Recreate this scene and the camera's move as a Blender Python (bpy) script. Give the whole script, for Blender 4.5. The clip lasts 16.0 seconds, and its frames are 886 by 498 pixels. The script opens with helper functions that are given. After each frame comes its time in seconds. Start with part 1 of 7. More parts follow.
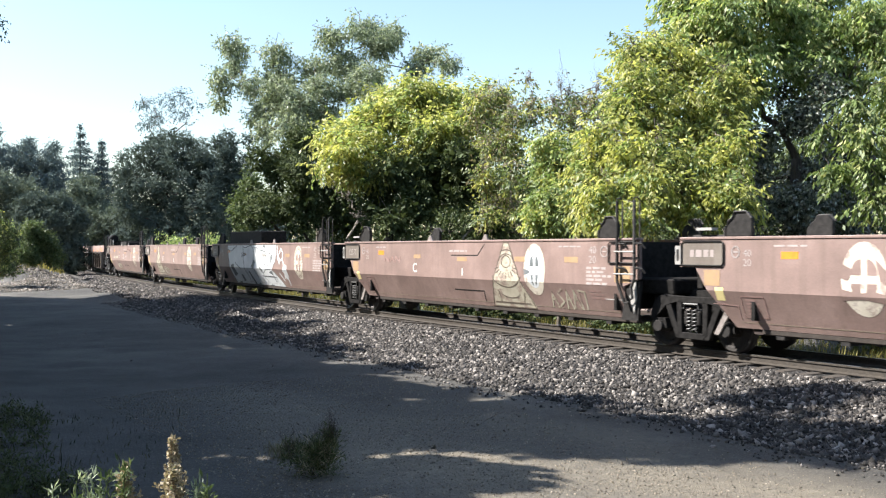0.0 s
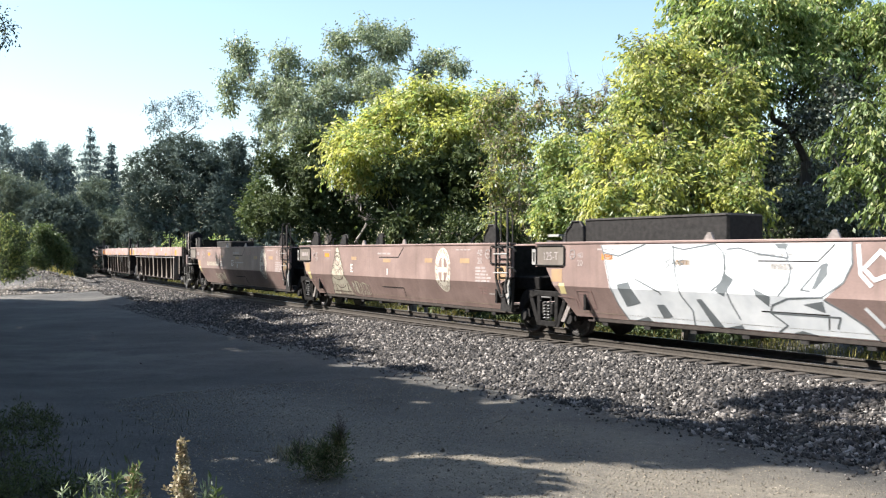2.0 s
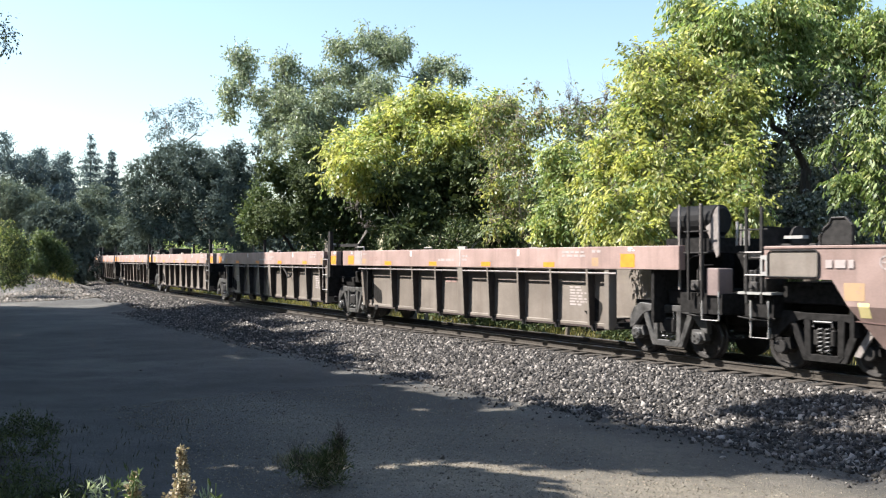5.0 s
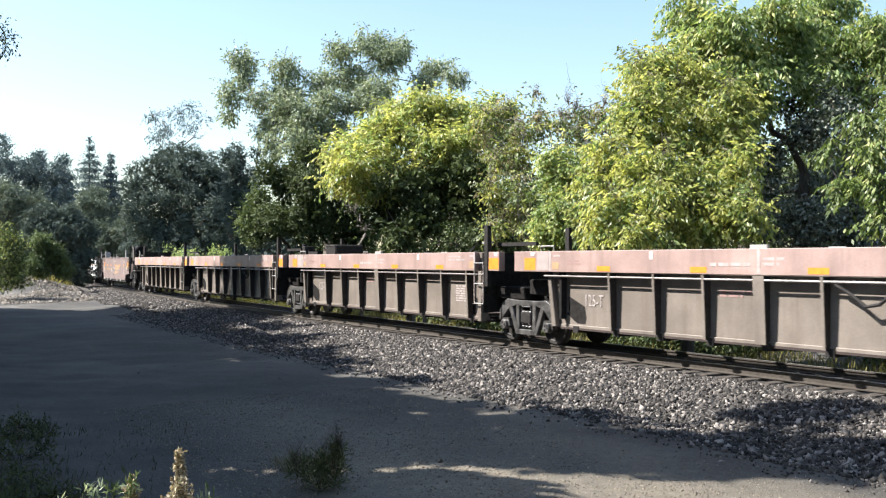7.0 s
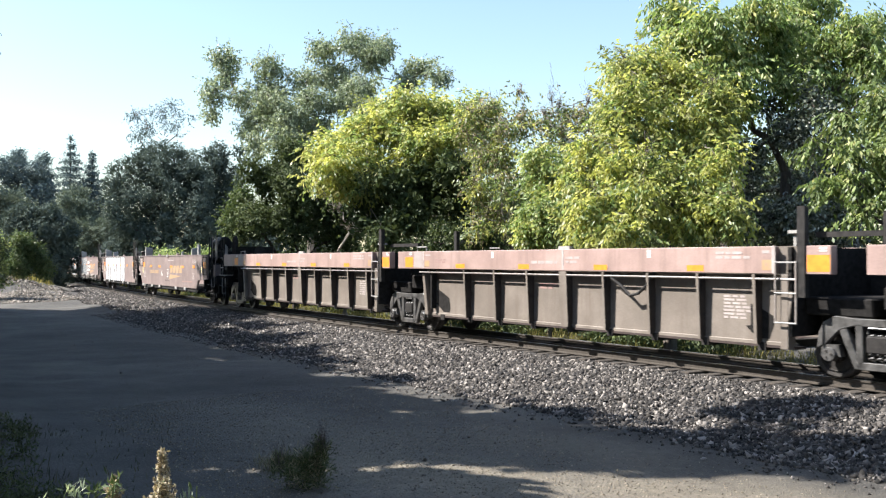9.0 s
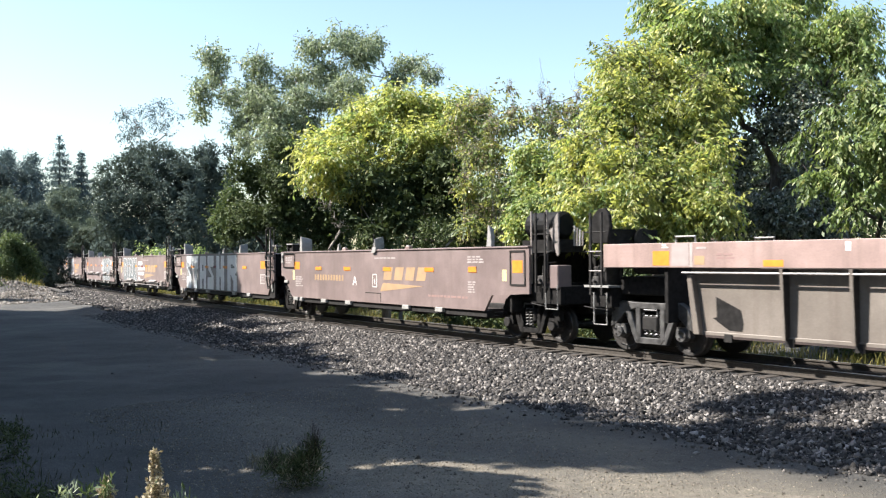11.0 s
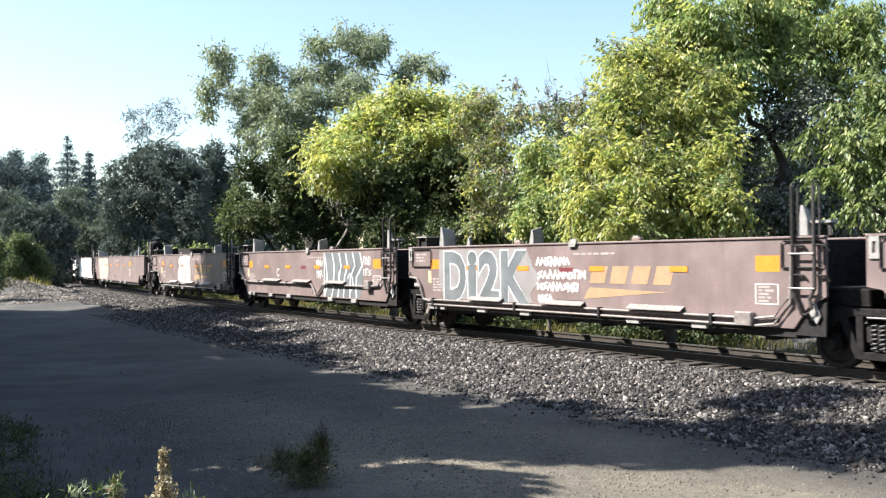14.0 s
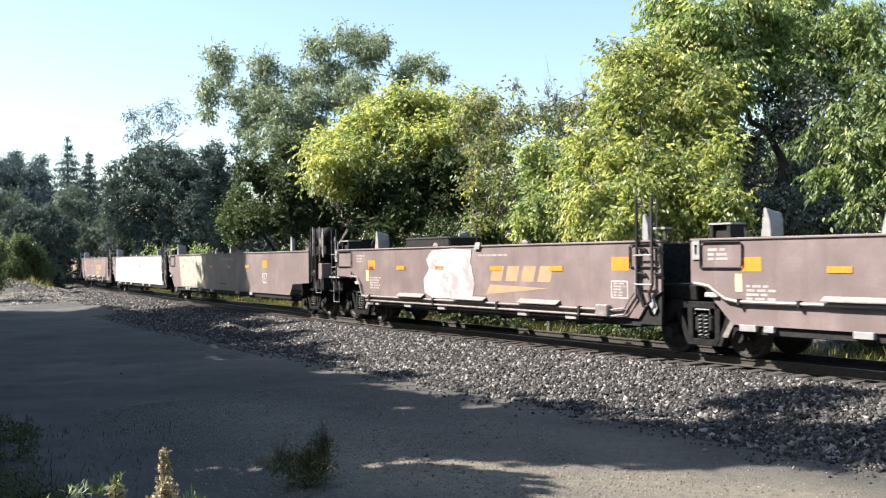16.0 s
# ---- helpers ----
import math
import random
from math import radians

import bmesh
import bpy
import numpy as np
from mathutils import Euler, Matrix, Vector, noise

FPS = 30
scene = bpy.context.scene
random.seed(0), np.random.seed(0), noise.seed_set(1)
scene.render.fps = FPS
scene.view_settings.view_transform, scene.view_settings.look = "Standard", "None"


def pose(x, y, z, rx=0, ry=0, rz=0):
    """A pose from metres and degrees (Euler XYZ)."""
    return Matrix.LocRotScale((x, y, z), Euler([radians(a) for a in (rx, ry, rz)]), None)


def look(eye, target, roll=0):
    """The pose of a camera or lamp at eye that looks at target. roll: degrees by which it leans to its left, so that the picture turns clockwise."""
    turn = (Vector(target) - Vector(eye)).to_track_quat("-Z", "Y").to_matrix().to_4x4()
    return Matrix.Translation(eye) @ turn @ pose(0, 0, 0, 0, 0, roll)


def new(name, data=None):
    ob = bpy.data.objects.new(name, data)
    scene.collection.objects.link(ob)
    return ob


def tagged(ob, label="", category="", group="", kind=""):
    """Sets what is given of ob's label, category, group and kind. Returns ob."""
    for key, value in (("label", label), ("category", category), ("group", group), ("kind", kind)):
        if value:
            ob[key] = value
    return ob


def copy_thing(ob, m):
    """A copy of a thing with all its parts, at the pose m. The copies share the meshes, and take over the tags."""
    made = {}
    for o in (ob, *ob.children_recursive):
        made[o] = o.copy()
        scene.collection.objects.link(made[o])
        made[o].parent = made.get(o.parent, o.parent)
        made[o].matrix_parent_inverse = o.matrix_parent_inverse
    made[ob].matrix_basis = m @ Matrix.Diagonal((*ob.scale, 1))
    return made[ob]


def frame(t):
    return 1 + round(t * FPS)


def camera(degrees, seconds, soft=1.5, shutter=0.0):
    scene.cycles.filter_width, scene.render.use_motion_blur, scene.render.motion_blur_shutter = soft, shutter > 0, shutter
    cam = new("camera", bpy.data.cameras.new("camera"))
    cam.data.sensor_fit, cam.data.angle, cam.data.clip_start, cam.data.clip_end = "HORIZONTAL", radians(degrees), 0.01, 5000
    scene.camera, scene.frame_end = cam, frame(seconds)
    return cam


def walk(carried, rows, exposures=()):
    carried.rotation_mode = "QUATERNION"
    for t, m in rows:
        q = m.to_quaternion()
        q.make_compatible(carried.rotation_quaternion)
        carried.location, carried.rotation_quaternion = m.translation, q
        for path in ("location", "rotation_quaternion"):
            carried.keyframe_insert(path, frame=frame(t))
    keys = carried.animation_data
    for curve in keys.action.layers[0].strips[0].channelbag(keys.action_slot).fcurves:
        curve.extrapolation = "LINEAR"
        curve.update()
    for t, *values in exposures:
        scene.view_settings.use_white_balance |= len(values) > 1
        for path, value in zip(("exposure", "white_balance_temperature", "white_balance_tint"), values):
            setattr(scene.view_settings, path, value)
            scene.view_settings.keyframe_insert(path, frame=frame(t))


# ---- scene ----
cam = camera(52.2, 16.0, soft=1.2, shutter=0.1)

# seconds, turn to the left, tilt upwards, lean (degrees) of a camera held by a person standing still
EYE_Z = 2.15
HELD = (
    (0, -0.455, 0.041, 0.07), (0.5, -0.331, -0.03, 0.01), (1, -0.223, 0.044, -0.08), (1.5, -0.004, 0.078, 0.01),
    (2, 0.084, 0.223, 0.06), (2.5, 0.099, 0.461, 0.02), (3, 0.004, 0.593, 0.04), (3.5, -0.008, 0.572, -0.01),
    (4, 0, 0.573, 0), (6.5, 0.219, 0.875, 0.16), (7, 0.01, 0.882, 0.23), (7.5, -0.211, 0.789, 0.17),
    (8, -0.467, 0.795, 0.13), (8.5, -0.763, 0.83, 0.07), (9, -1.016, 0.803, 0.13), (11.5, -1.636, 0.62, -0.45),
    (12, -1.561, 0.625, -0.55), (12.5, -1.405, 0.58, -0.52), (13, -1.283, 0.5, -0.59), (13.5, -1.216, 0.485, -0.64),
    (14, -1.11, 0.516, -0.65), (14.5, -0.988, 0.574, -0.7), (15, -0.957, 0.574, -0.7), (15.5, -0.945, 0.598, -0.69),
    (16, -1.095, 0.529, -0.72),
)


def held_pose(turn, tilt, lean):
    aim = (-math.sin(radians(turn)), math.cos(radians(turn)), EYE_Z + math.tan(radians(tilt)))
    return look((0.0, 0.0, EYE_Z), aim, lean)


walk(cam, [(t, held_pose(a, b, c)) for t, a, b, c in HELD])

# ---------------------------------------------------------------- light
SUN_ELEVATION, SUN_AZIMUTH = radians(46), radians(178)   # azimuth counted from +x towards +y
to_sun = Vector((math.cos(SUN_ELEVATION) * math.cos(SUN_AZIMUTH), math.cos(SUN_ELEVATION) * math.sin(SUN_AZIMUTH), math.sin(SUN_ELEVATION)))
world = bpy.data.worlds.new("sky")
scene.world = world
world.use_nodes = True
wn = world.node_tree.nodes
sky = wn.new("ShaderNodeTexSky")
sky.sky_type, sky.sun_disc = "NISHITA", False
sky.sun_elevation, sky.sun_rotation = SUN_ELEVATION, radians(90) - SUN_AZIMUTH
sky.air_density, sky.dust_density, sky.ozone_density = 1.3, 0.9, 2.2
wn["Background"].inputs["Strength"].default_value = 0.086
world.node_tree.links.new(sky.outputs["Color"], wn["Background"].inputs["Color"])
sun = new("sun", bpy.data.lights.new("sun", "SUN"))
sun.data.energy, sun.data.angle, sun.data.color = 5.0, radians(0.53), (1.0, 0.96, 0.91)
sun.matrix_world = look((0, 0, 40), Vector((0, 0, 40)) - to_sun)
scene.view_settings.exposure = 1.57

# ---------------------------------------------------------------- track geometry
# the near side of the train follows this curve: s metres along the track, heading and curvature in radians
S_LOW, S_HIGH, S_STEP = -420.0, 140.0, 0.5
SS = np.arange(S_LOW, S_HIGH + 0.01, S_STEP)
_c = np.clip(SS, -170, 60) / 100
CURVATURE = 0.00217 + 0.00176 * _c - 0.00013 * _c ** 2
_mid = int(round(-S_LOW / S_STEP))
HEADING = np.concatenate([[0], np.cumsum((CURVATURE[1:] + CURVATURE[:-1]) / 2 * S_STEP)])
HEADING += -1.0 - HEADING[_mid]
_dx, _dy = np.cos(HEADING), np.sin(HEADING)
TX = np.concatenate([[0], np.cumsum((_dx[1:] + _dx[:-1]) / 2 * S_STEP)])
TY = np.concatenate([[0], np.cumsum((_dy[1:] + _dy[:-1]) / 2 * S_STEP)])
TX, TY = TX - TX[_mid] - 1.5 * _dy * 1.0, TY - TY[_mid] + 27.1 + 1.5 * _dx * 1.0   # shifted to the centre line


def on_track(s, off=0.0):
    """Place and heading at s; off metres from the centre line, positive on the camera's side."""
    x, y, h = np.interp(s, SS, TX), np.interp(s, SS, TY), np.interp(s, SS, HEADING)
    return x + off * np.sin(h), y - off * np.cos(h), h


def track_offset(x, y):
    """Signed distance from the centre line (positive on the camera's side) and s, for arrays of places."""
    x, y = np.ravel(x), np.ravel(y)
    d, s = np.empty(len(x)), np.empty(len(x))
    for i in range(0, len(x), 4000):
        ax, ay = x[i:i + 4000, None] - TX[None, ::4], y[i:i + 4000, None] - TY[None, ::4]
        j = np.argmin(ax * ax + ay * ay, 1) * 4
        px, py, h = x[i:i + 4000] - TX[j], y[i:i + 4000] - TY[j], HEADING[j]
        d[i:i + 4000] = px * np.sin(h) - py * np.cos(h)
        s[i:i + 4000] = SS[j] + px * np.cos(h) + py * np.sin(h)
    return d, s


SPEED = 12.92        # metres per second, towards the camera and past it


# ---------------------------------------------------------------- materials
def nodes(name, rough=0.8, metal=0.0):
    m = bpy.data.materials.new(name)
    m.use_nodes = True
    b = m.node_tree.nodes["Principled BSDF"]
    b.inputs["Roughness"].default_value, b.inputs["Metallic"].default_value = rough, metal
    return m, m.node_tree.nodes, m.node_tree.links, b


def noise_ramp(n, l, scale, stops, detail=6, vector=None, rough=0.6, stretch=None):
    """A noise run through a colour ramp; returns the colour socket and the noise's value socket."""
    tex = n.new("ShaderNodeTexNoise")
    tex.inputs["Scale"].default_value, tex.inputs["Detail"].default_value, tex.inputs["Roughness"].default_value = scale, detail, rough
    if vector is None:
        tc = n.new("ShaderNodeTexCoord")
        vector = tc.outputs["Object"]
    if stretch:
        mp = n.new("ShaderNodeMapping")
        mp.inputs["Scale"].default_value = stretch
        l.new(vector, mp.inputs["Vector"])
        vector = mp.outputs["Vector"]
    l.new(vector, tex.inputs["Vector"])
    ramp = n.new("ShaderNodeValToRGB")
    els = ramp.color_ramp.elements
    while len(els) < len(stops):
        els.new(0.5)
    for e, (p, c) in zip(els, stops):
        e.position, e.color = p, (*c, 1)
    l.new(tex.outputs["Fac"], ramp.inputs["Fac"])
    return ramp.outputs["Color"], tex.outputs["Fac"]


def mix(n, l, a, b, fac, mode="MIX"):
    x = n.new("ShaderNodeMix")
    x.data_type, x.blend_type = "RGBA", mode
    for sock, v in ((x.inputs[0], fac), (x.inputs[6], a), (x.inputs[7], b)):
        if hasattr(v, "is_linked"):
            l.new(v, sock)
        elif isinstance(v, tuple):
            sock.default_value = (*v, 1)
        else:
            sock.default_value = v
    return x.outputs[2]


def bump(n, l, b, height, strength, distance):
    bp = n.new("ShaderNodeBump")
    bp.inputs["Strength"].default_value, bp.inputs["Distance"].default_value = strength, distance
    l.new(height, bp.inputs["Height"])
    l.new(bp.outputs["Normal"], b.inputs["Normal"])


def painted(name, colour, dirt=(0.09, 0.065, 0.05), amount=0.5, rough=0.55, streak=True):
    """Weathered paint: faded patches, dirt streaks running down, fine grain."""
    m, n, l, b = nodes(name, rough)
    faded = tuple(min(1, c * 1.25 + 0.015) for c in colour)
    dark = tuple(c * 0.78 for c in colour)
    base, _ = noise_ramp(n, l, 0.9, [(0.3, dark), (0.5, colour), (0.72, faded)])
    grain, gv = noise_ramp(n, l, 26, [(0.35, (0.82, 0.82, 0.82)), (0.65, (1.1, 1.1, 1.1))], 4)
    base = mix(n, l, base, grain, 0.5, "MULTIPLY")
    if streak:
        _, sv = noise_ramp(n, l, 1.0, [(0, (0, 0, 0)), (1, (1, 1, 1))], 5, stretch=(5.0, 5.0, 0.35))
        mask = n.new("ShaderNodeMapRange")
        mask.inputs["From Min"].default_value, mask.inputs["From Max"].default_value = 0.5, 0.78
        mask.inputs["To Max"].default_value = amount
        l.new(sv, mask.inputs["Value"])
        base = mix(n, l, base, dirt, mask.outputs["Result"])
    l.new(base, b.inputs["Base Color"])
    bump(n, l, b, gv, 0.15, 0.01)
    return m


def plain(name, c0, c1, scale=8, rough=0.7, metal=0.0, bumpy=0.2, shine=0.5):
    m, n, l, b = nodes(name, rough, metal)
    b.inputs["Specular IOR Level"].default_value = shine
    col, v = noise_ramp(n, l, scale, [(0.3, c0), (0.7, c1)])
    l.new(col, b.inputs["Base Color"])
    bump(n, l, b, v, bumpy, 0.02)
    return m


def worn(name, c0, c1, under, share=0.35, scale=5.0, rough=0.6):
    """Old paint rubbed through in flecks and patches to the body colour beneath."""
    m, n, l, b = nodes(name, rough)
    col, v = noise_ramp(n, l, 2.5, [(0.3, c0), (0.7, c1)])
    _, flecks = noise_ramp(n, l, scale, [(0, (0, 0, 0)), (1, (1, 1, 1))], 9, rough=0.72)
    mask = n.new("ShaderNodeMapRange")
    mask.inputs["From Min"].default_value, mask.inputs["From Max"].default_value = 0.34 + 0.3 * share, 0.44 + 0.3 * share
    mask.inputs["To Min"].default_value, mask.inputs["To Max"].default_value = 0.85, 0.0
    l.new(flecks, mask.inputs["Value"])
    l.new(mix(n, l, col, under, mask.outputs["Result"]), b.inputs["Base Color"])
    bump(n, l, b, v, 0.15, 0.01)
    return m


def leafy(name, dark, mid, light, through_light=0.45, rough=0.6, autumn=None, shine=0.2):
    """Leaf surface: colour varies from leaf to leaf and over the crown; light shines through."""
    m, n, l, b = nodes(name, rough)
    geo = n.new("ShaderNodeNewGeometry")
    ramp = n.new("ShaderNodeValToRGB")
    els = ramp.color_ramp.elements
    els.new(0.5)
    if autumn:
        els.new(0.9)
    cols = [dark, mid, light] + ([autumn] if autumn else [])
    pos = [0.0, 0.45, 0.85] + ([1.0] if autumn else [])
    for e, p, c in zip(els, pos, cols):
        e.position, e.color = p, (*c, 1)
    l.new(geo.outputs["Random Per Island"], ramp.inputs["Fac"])
    patch, _ = noise_ramp(n, l, 0.55, [(0.35, (0.75, 0.8, 0.8)), (0.65, (1.2, 1.15, 1.0))], 3)
    col = mix(n, l, ramp.outputs["Color"], patch, 0.8, "MULTIPLY")
    l.new(col, b.inputs["Base Color"])
    b.inputs["Specular IOR Level"].default_value = shine
    tr = n.new("ShaderNodeBsdfTranslucent")
    l.new(mix(n, l, col, (1.0, 1.0, 0.5), 0.6, "MULTIPLY"), tr.inputs["Color"])
    sh = n.new("ShaderNodeMixShader")
    sh.inputs["Fac"].default_value = through_light
    l.new(b.outputs["BSDF"], sh.inputs[1])
    l.new(tr.outputs["BSDF"], sh.inputs[2])
    l.new(sh.outputs["Shader"], n["Material Output"].inputs["Surface"])
    return m


def bark(name, c0, c1):
    m, n, l, b = nodes(name, 0.9)
    col, v = noise_ramp(n, l, 3, [(0.3, c0), (0.7, c1)], 8, stretch=(6, 6, 1))
    l.new(col, b.inputs["Base Color"])
    bump(n, l, b, v, 0.8, 0.04)
    return m


def ground_material():
    m, n, l, b = nodes("dirt_road", 0.95)
    tc = n.new("ShaderNodeTexCoord")
    big, _ = noise_ramp(n, l, 0.16, [(0.3, (0.037, 0.035, 0.032)), (0.5, (0.07, 0.066, 0.059)), (0.7, (0.125, 0.115, 0.1))], 5)
    tracks, tv = noise_ramp(n, l, 0.5, [(0.35, (0.5, 0.5, 0.5)), (0.65, (1.2, 1.18, 1.15))], 8, stretch=(0.8, 1.7, 1), rough=0.7)
    col = mix(n, l, big, tracks, 0.8, "MULTIPLY")
    peb = n.new("ShaderNodeTexVoronoi")
    peb.inputs["Scale"].default_value = 16
    l.new(tc.outputs["Object"], peb.inputs["Vector"])
    pr = n.new("ShaderNodeMapRange")
    pr.inputs["From Min"].default_value, pr.inputs["From Max"].default_value = 0.05, 0.35
    pr.inputs["To Min"].default_value, pr.inputs["To Max"].default_value = 0.35, 0.0
    l.new(peb.outputs["Distance"], pr.inputs["Value"])
    col = mix(n, l, col, (0.24, 0.21, 0.17), pr.outputs["Result"])
    fine, fv = noise_ramp(n, l, 30, [(0.3, (0.7, 0.7, 0.7)), (0.7, (1.2, 1.2, 1.2))], 5)
    # tan gravel lane that also carries the brightness of the sunlit strip
    lane = n.new("ShaderNodeAttribute")
    lane.attribute_name = "sunlit_gravel_lane"
    tan, _ = noise_ramp(n, l, 5, [(0.3, (0.112, 0.096, 0.071)), (0.55, (0.18, 0.154, 0.114)), (0.75, (0.275, 0.237, 0.178))], 9, rough=0.75)
    col = mix(n, l, col, tan, lane.outputs["Fac"])
    col = mix(n, l, col, fine, 0.6, "MULTIPLY")
    l.new(col, b.inputs["Base Color"])
    bump(n, l, b, fv, 0.8, 0.05)
    return m


def ballast_material():
    m, n, l, b = nodes("ballast", 0.9)
    tc = n.new("ShaderNodeTexCoord")
    vor = n.new("ShaderNodeTexVoronoi")
    vor.inputs["Scale"].default_value = 13
    l.new(tc.outputs["Object"], vor.inputs["Vector"])
    hsv = n.new("ShaderNodeSeparateColor")
    l.new(vor.outputs["Color"], hsv.inputs["Color"])
    ramp = n.new("ShaderNodeValToRGB")
    for e, p, c in zip((ramp.color_ramp.elements[0], ramp.color_ramp.elements.new(0.6), ramp.color_ramp.elements[-1]), (0.0, 0.6, 1.0),
                       ((0.012, 0.011, 0.0105), (0.034, 0.031, 0.029), (0.085, 0.078, 0.073))):
        e.position, e.color = p, (*c, 1)
    l.new(hsv.outputs["Red"], ramp.inputs["Fac"])
    dust, _ = noise_ramp(n, l, 0.6, [(0.35, (0.75, 0.75, 0.75)), (0.65, (1.15, 1.1, 1.05))], 4)
    l.new(mix(n, l, ramp.outputs["Color"], dust, 0.7, "MULTIPLY"), b.inputs["Base Color"])
    bump(n, l, b, vor.outputs["Distance"], 1.0, 0.12)
    return m


def stone_material(name, stops):
    m, n, l, b = nodes(name, 0.85)
    geo = n.new("ShaderNodeNewGeometry")
    ramp = n.new("ShaderNodeValToRGB")
    els = ramp.color_ramp.elements
    els.new(0.45), els.new(0.8)
    for e, p, c in zip(els, (0.0, 0.45, 0.8, 1.0), stops):
        e.position, e.color = p, (*c, 1)
    l.new(geo.outputs["Random Per Island"], ramp.inputs["Fac"])
    g, gv = noise_ramp(n, l, 40, [(0.3, (0.8, 0.8, 0.8)), (0.7, (1.15, 1.12, 1.1))], 3)
    l.new(mix(n, l, ramp.outputs["Color"], g, 0.7, "MULTIPLY"), b.inputs["Base Color"])
    return m


BROWN = painted("brown_car_paint", (0.24, 0.166, 0.144), amount=0.4)
BROWN_WORN = plain("worn_brown_lettering", (0.2, 0.15, 0.12), (0.33, 0.28, 0.21), 9, 0.6)
BROWN_PALE = painted("faded_brown_car_paint", (0.187, 0.139, 0.129), amount=0.35)
BROWN_RED = painted("oxide_band_paint", (0.315, 0.218, 0.192), amount=0.4)
BROWN_GREY = painted("dusty_grey_brown_paint", (0.168, 0.142, 0.119), amount=0.45)
DARK_STEEL = plain("dark_grimy_steel", (0.014, 0.013, 0.0125), (0.036, 0.033, 0.031), 9, 0.75, shine=0.2)
# side steel darkened in its colour to stand in for shade
SHADE_DARK_STEEL = plain("shade_dark_steel", (0.03, 0.025, 0.022), (0.06, 0.05, 0.043), 6, 0.8, shine=0.2)
INSIDE = plain("well_inside_steel", (0.025, 0.017, 0.015), (0.05, 0.033, 0.028), 5, 0.8)
RUST_STEEL = plain("grimy_cast_steel", (0.02, 0.018, 0.017), (0.06, 0.053, 0.048), 12, 0.75)
DUST_STEEL = plain("dusty_cast_steel", (0.014, 0.0135, 0.013), (0.12, 0.115, 0.11), 6, 0.36, shine=0.8)
SPRING_STEEL = plain("grey_spring_steel", (0.03, 0.028, 0.027), (0.1, 0.095, 0.09), 12, 0.5)
FADED_WHITE = plain("faded_white_lettering", (0.3, 0.255, 0.24), (0.42, 0.37, 0.35), 4, 0.6)
PALE_STEEL = plain("pale_grey_steel", (0.238, 0.231, 0.217), (0.35, 0.336, 0.315), 6, 0.6)
PIPE_STEEL = plain("dusty_pipe", (0.15, 0.128, 0.115), (0.3, 0.265, 0.245), 10, 0.42)
TANK_BLACK = plain("worn_black_tank_paint", (0.006, 0.006, 0.006), (0.014, 0.013, 0.013), 5, 0.7, shine=0.15)
WHEEL_STEEL = plain("wheel_steel", (0.02, 0.018, 0.017), (0.05, 0.044, 0.04), 9, 0.5, 0.3)
# rust colour set darker to take in the train's shadow
RAIL_STEEL = plain("shadow_dark_rusty_rail", (0.03, 0.0245, 0.019), (0.062, 0.05, 0.039), 14, 0.7)
RAIL_TOP = plain("polished_rail_head", (0.35, 0.33, 0.31), (0.5, 0.48, 0.46), 20, 0.3, 0.9, 0.05)
TIE_WOOD = plain("creosoted_timber", (0.028, 0.023, 0.019), (0.07, 0.057, 0.046), 7, 0.95, 0.0, 0.5)
WHITE_PAINT = plain("white_lettering", (0.55, 0.53, 0.5), (0.75, 0.73, 0.7), 5, 0.6)
CREAM_PAINT = worn("cream_spray_paint", (0.36, 0.33, 0.25), (0.5, 0.46, 0.36), (0.24, 0.166, 0.144), 0.25, 4)
EMBLEM_CREAM = worn("worn_cream_emblem", (0.5, 0.45, 0.36), (0.66, 0.6, 0.5), (0.26, 0.18, 0.16), 0.2, 3)
BLOTCH_WHITE = worn("blotchy_white_spray", (0.42, 0.42, 0.41), (0.66, 0.66, 0.64), (0.27, 0.22, 0.21), 0.3, 1.6)
TAG_BROWN = plain("dark_brown_spray_line", (0.09, 0.07, 0.055), (0.15, 0.12, 0.095), 4, 0.6)
SILVER_PAINT = plain("silver_spray_paint", (0.55, 0.57, 0.58), (0.78, 0.79, 0.79), 1.5, 0.45)
GREY_PAINT = plain("grey_spray_paint", (0.1, 0.112, 0.116), (0.18, 0.195, 0.2), 1.5, 0.5)
GREY_WASH = plain("thin_grey_spray", (0.2, 0.185, 0.18), (0.28, 0.262, 0.255), 2, 0.6)
ORANGE_PAINT = plain("orange_paint", (0.6, 0.19, 0.02), (0.76, 0.275, 0.03), 6, 0.5)
ORANGE_FADED = worn("faded_orange_paint", (0.32, 0.21, 0.115), (0.4, 0.265, 0.145), (0.27, 0.19, 0.15), 0.08, 6)
YELLOW_PAINT = plain("faded_yellow_plate", (0.6, 0.5, 0.22), (0.7, 0.6, 0.3), 5, 0.6)
PLATE_FADED = plain("faded_grey_plate", (0.3, 0.25, 0.235), (0.36, 0.31, 0.29), 4, 0.6)
PINK_FADED = plain("faded_pink_marking", (0.26, 0.163, 0.143), (0.299, 0.195, 0.176), 4, 0.6)
MAROON = plain("maroon_patch", (0.12, 0.02, 0.025), (0.18, 0.035, 0.04), 4, 0.6)

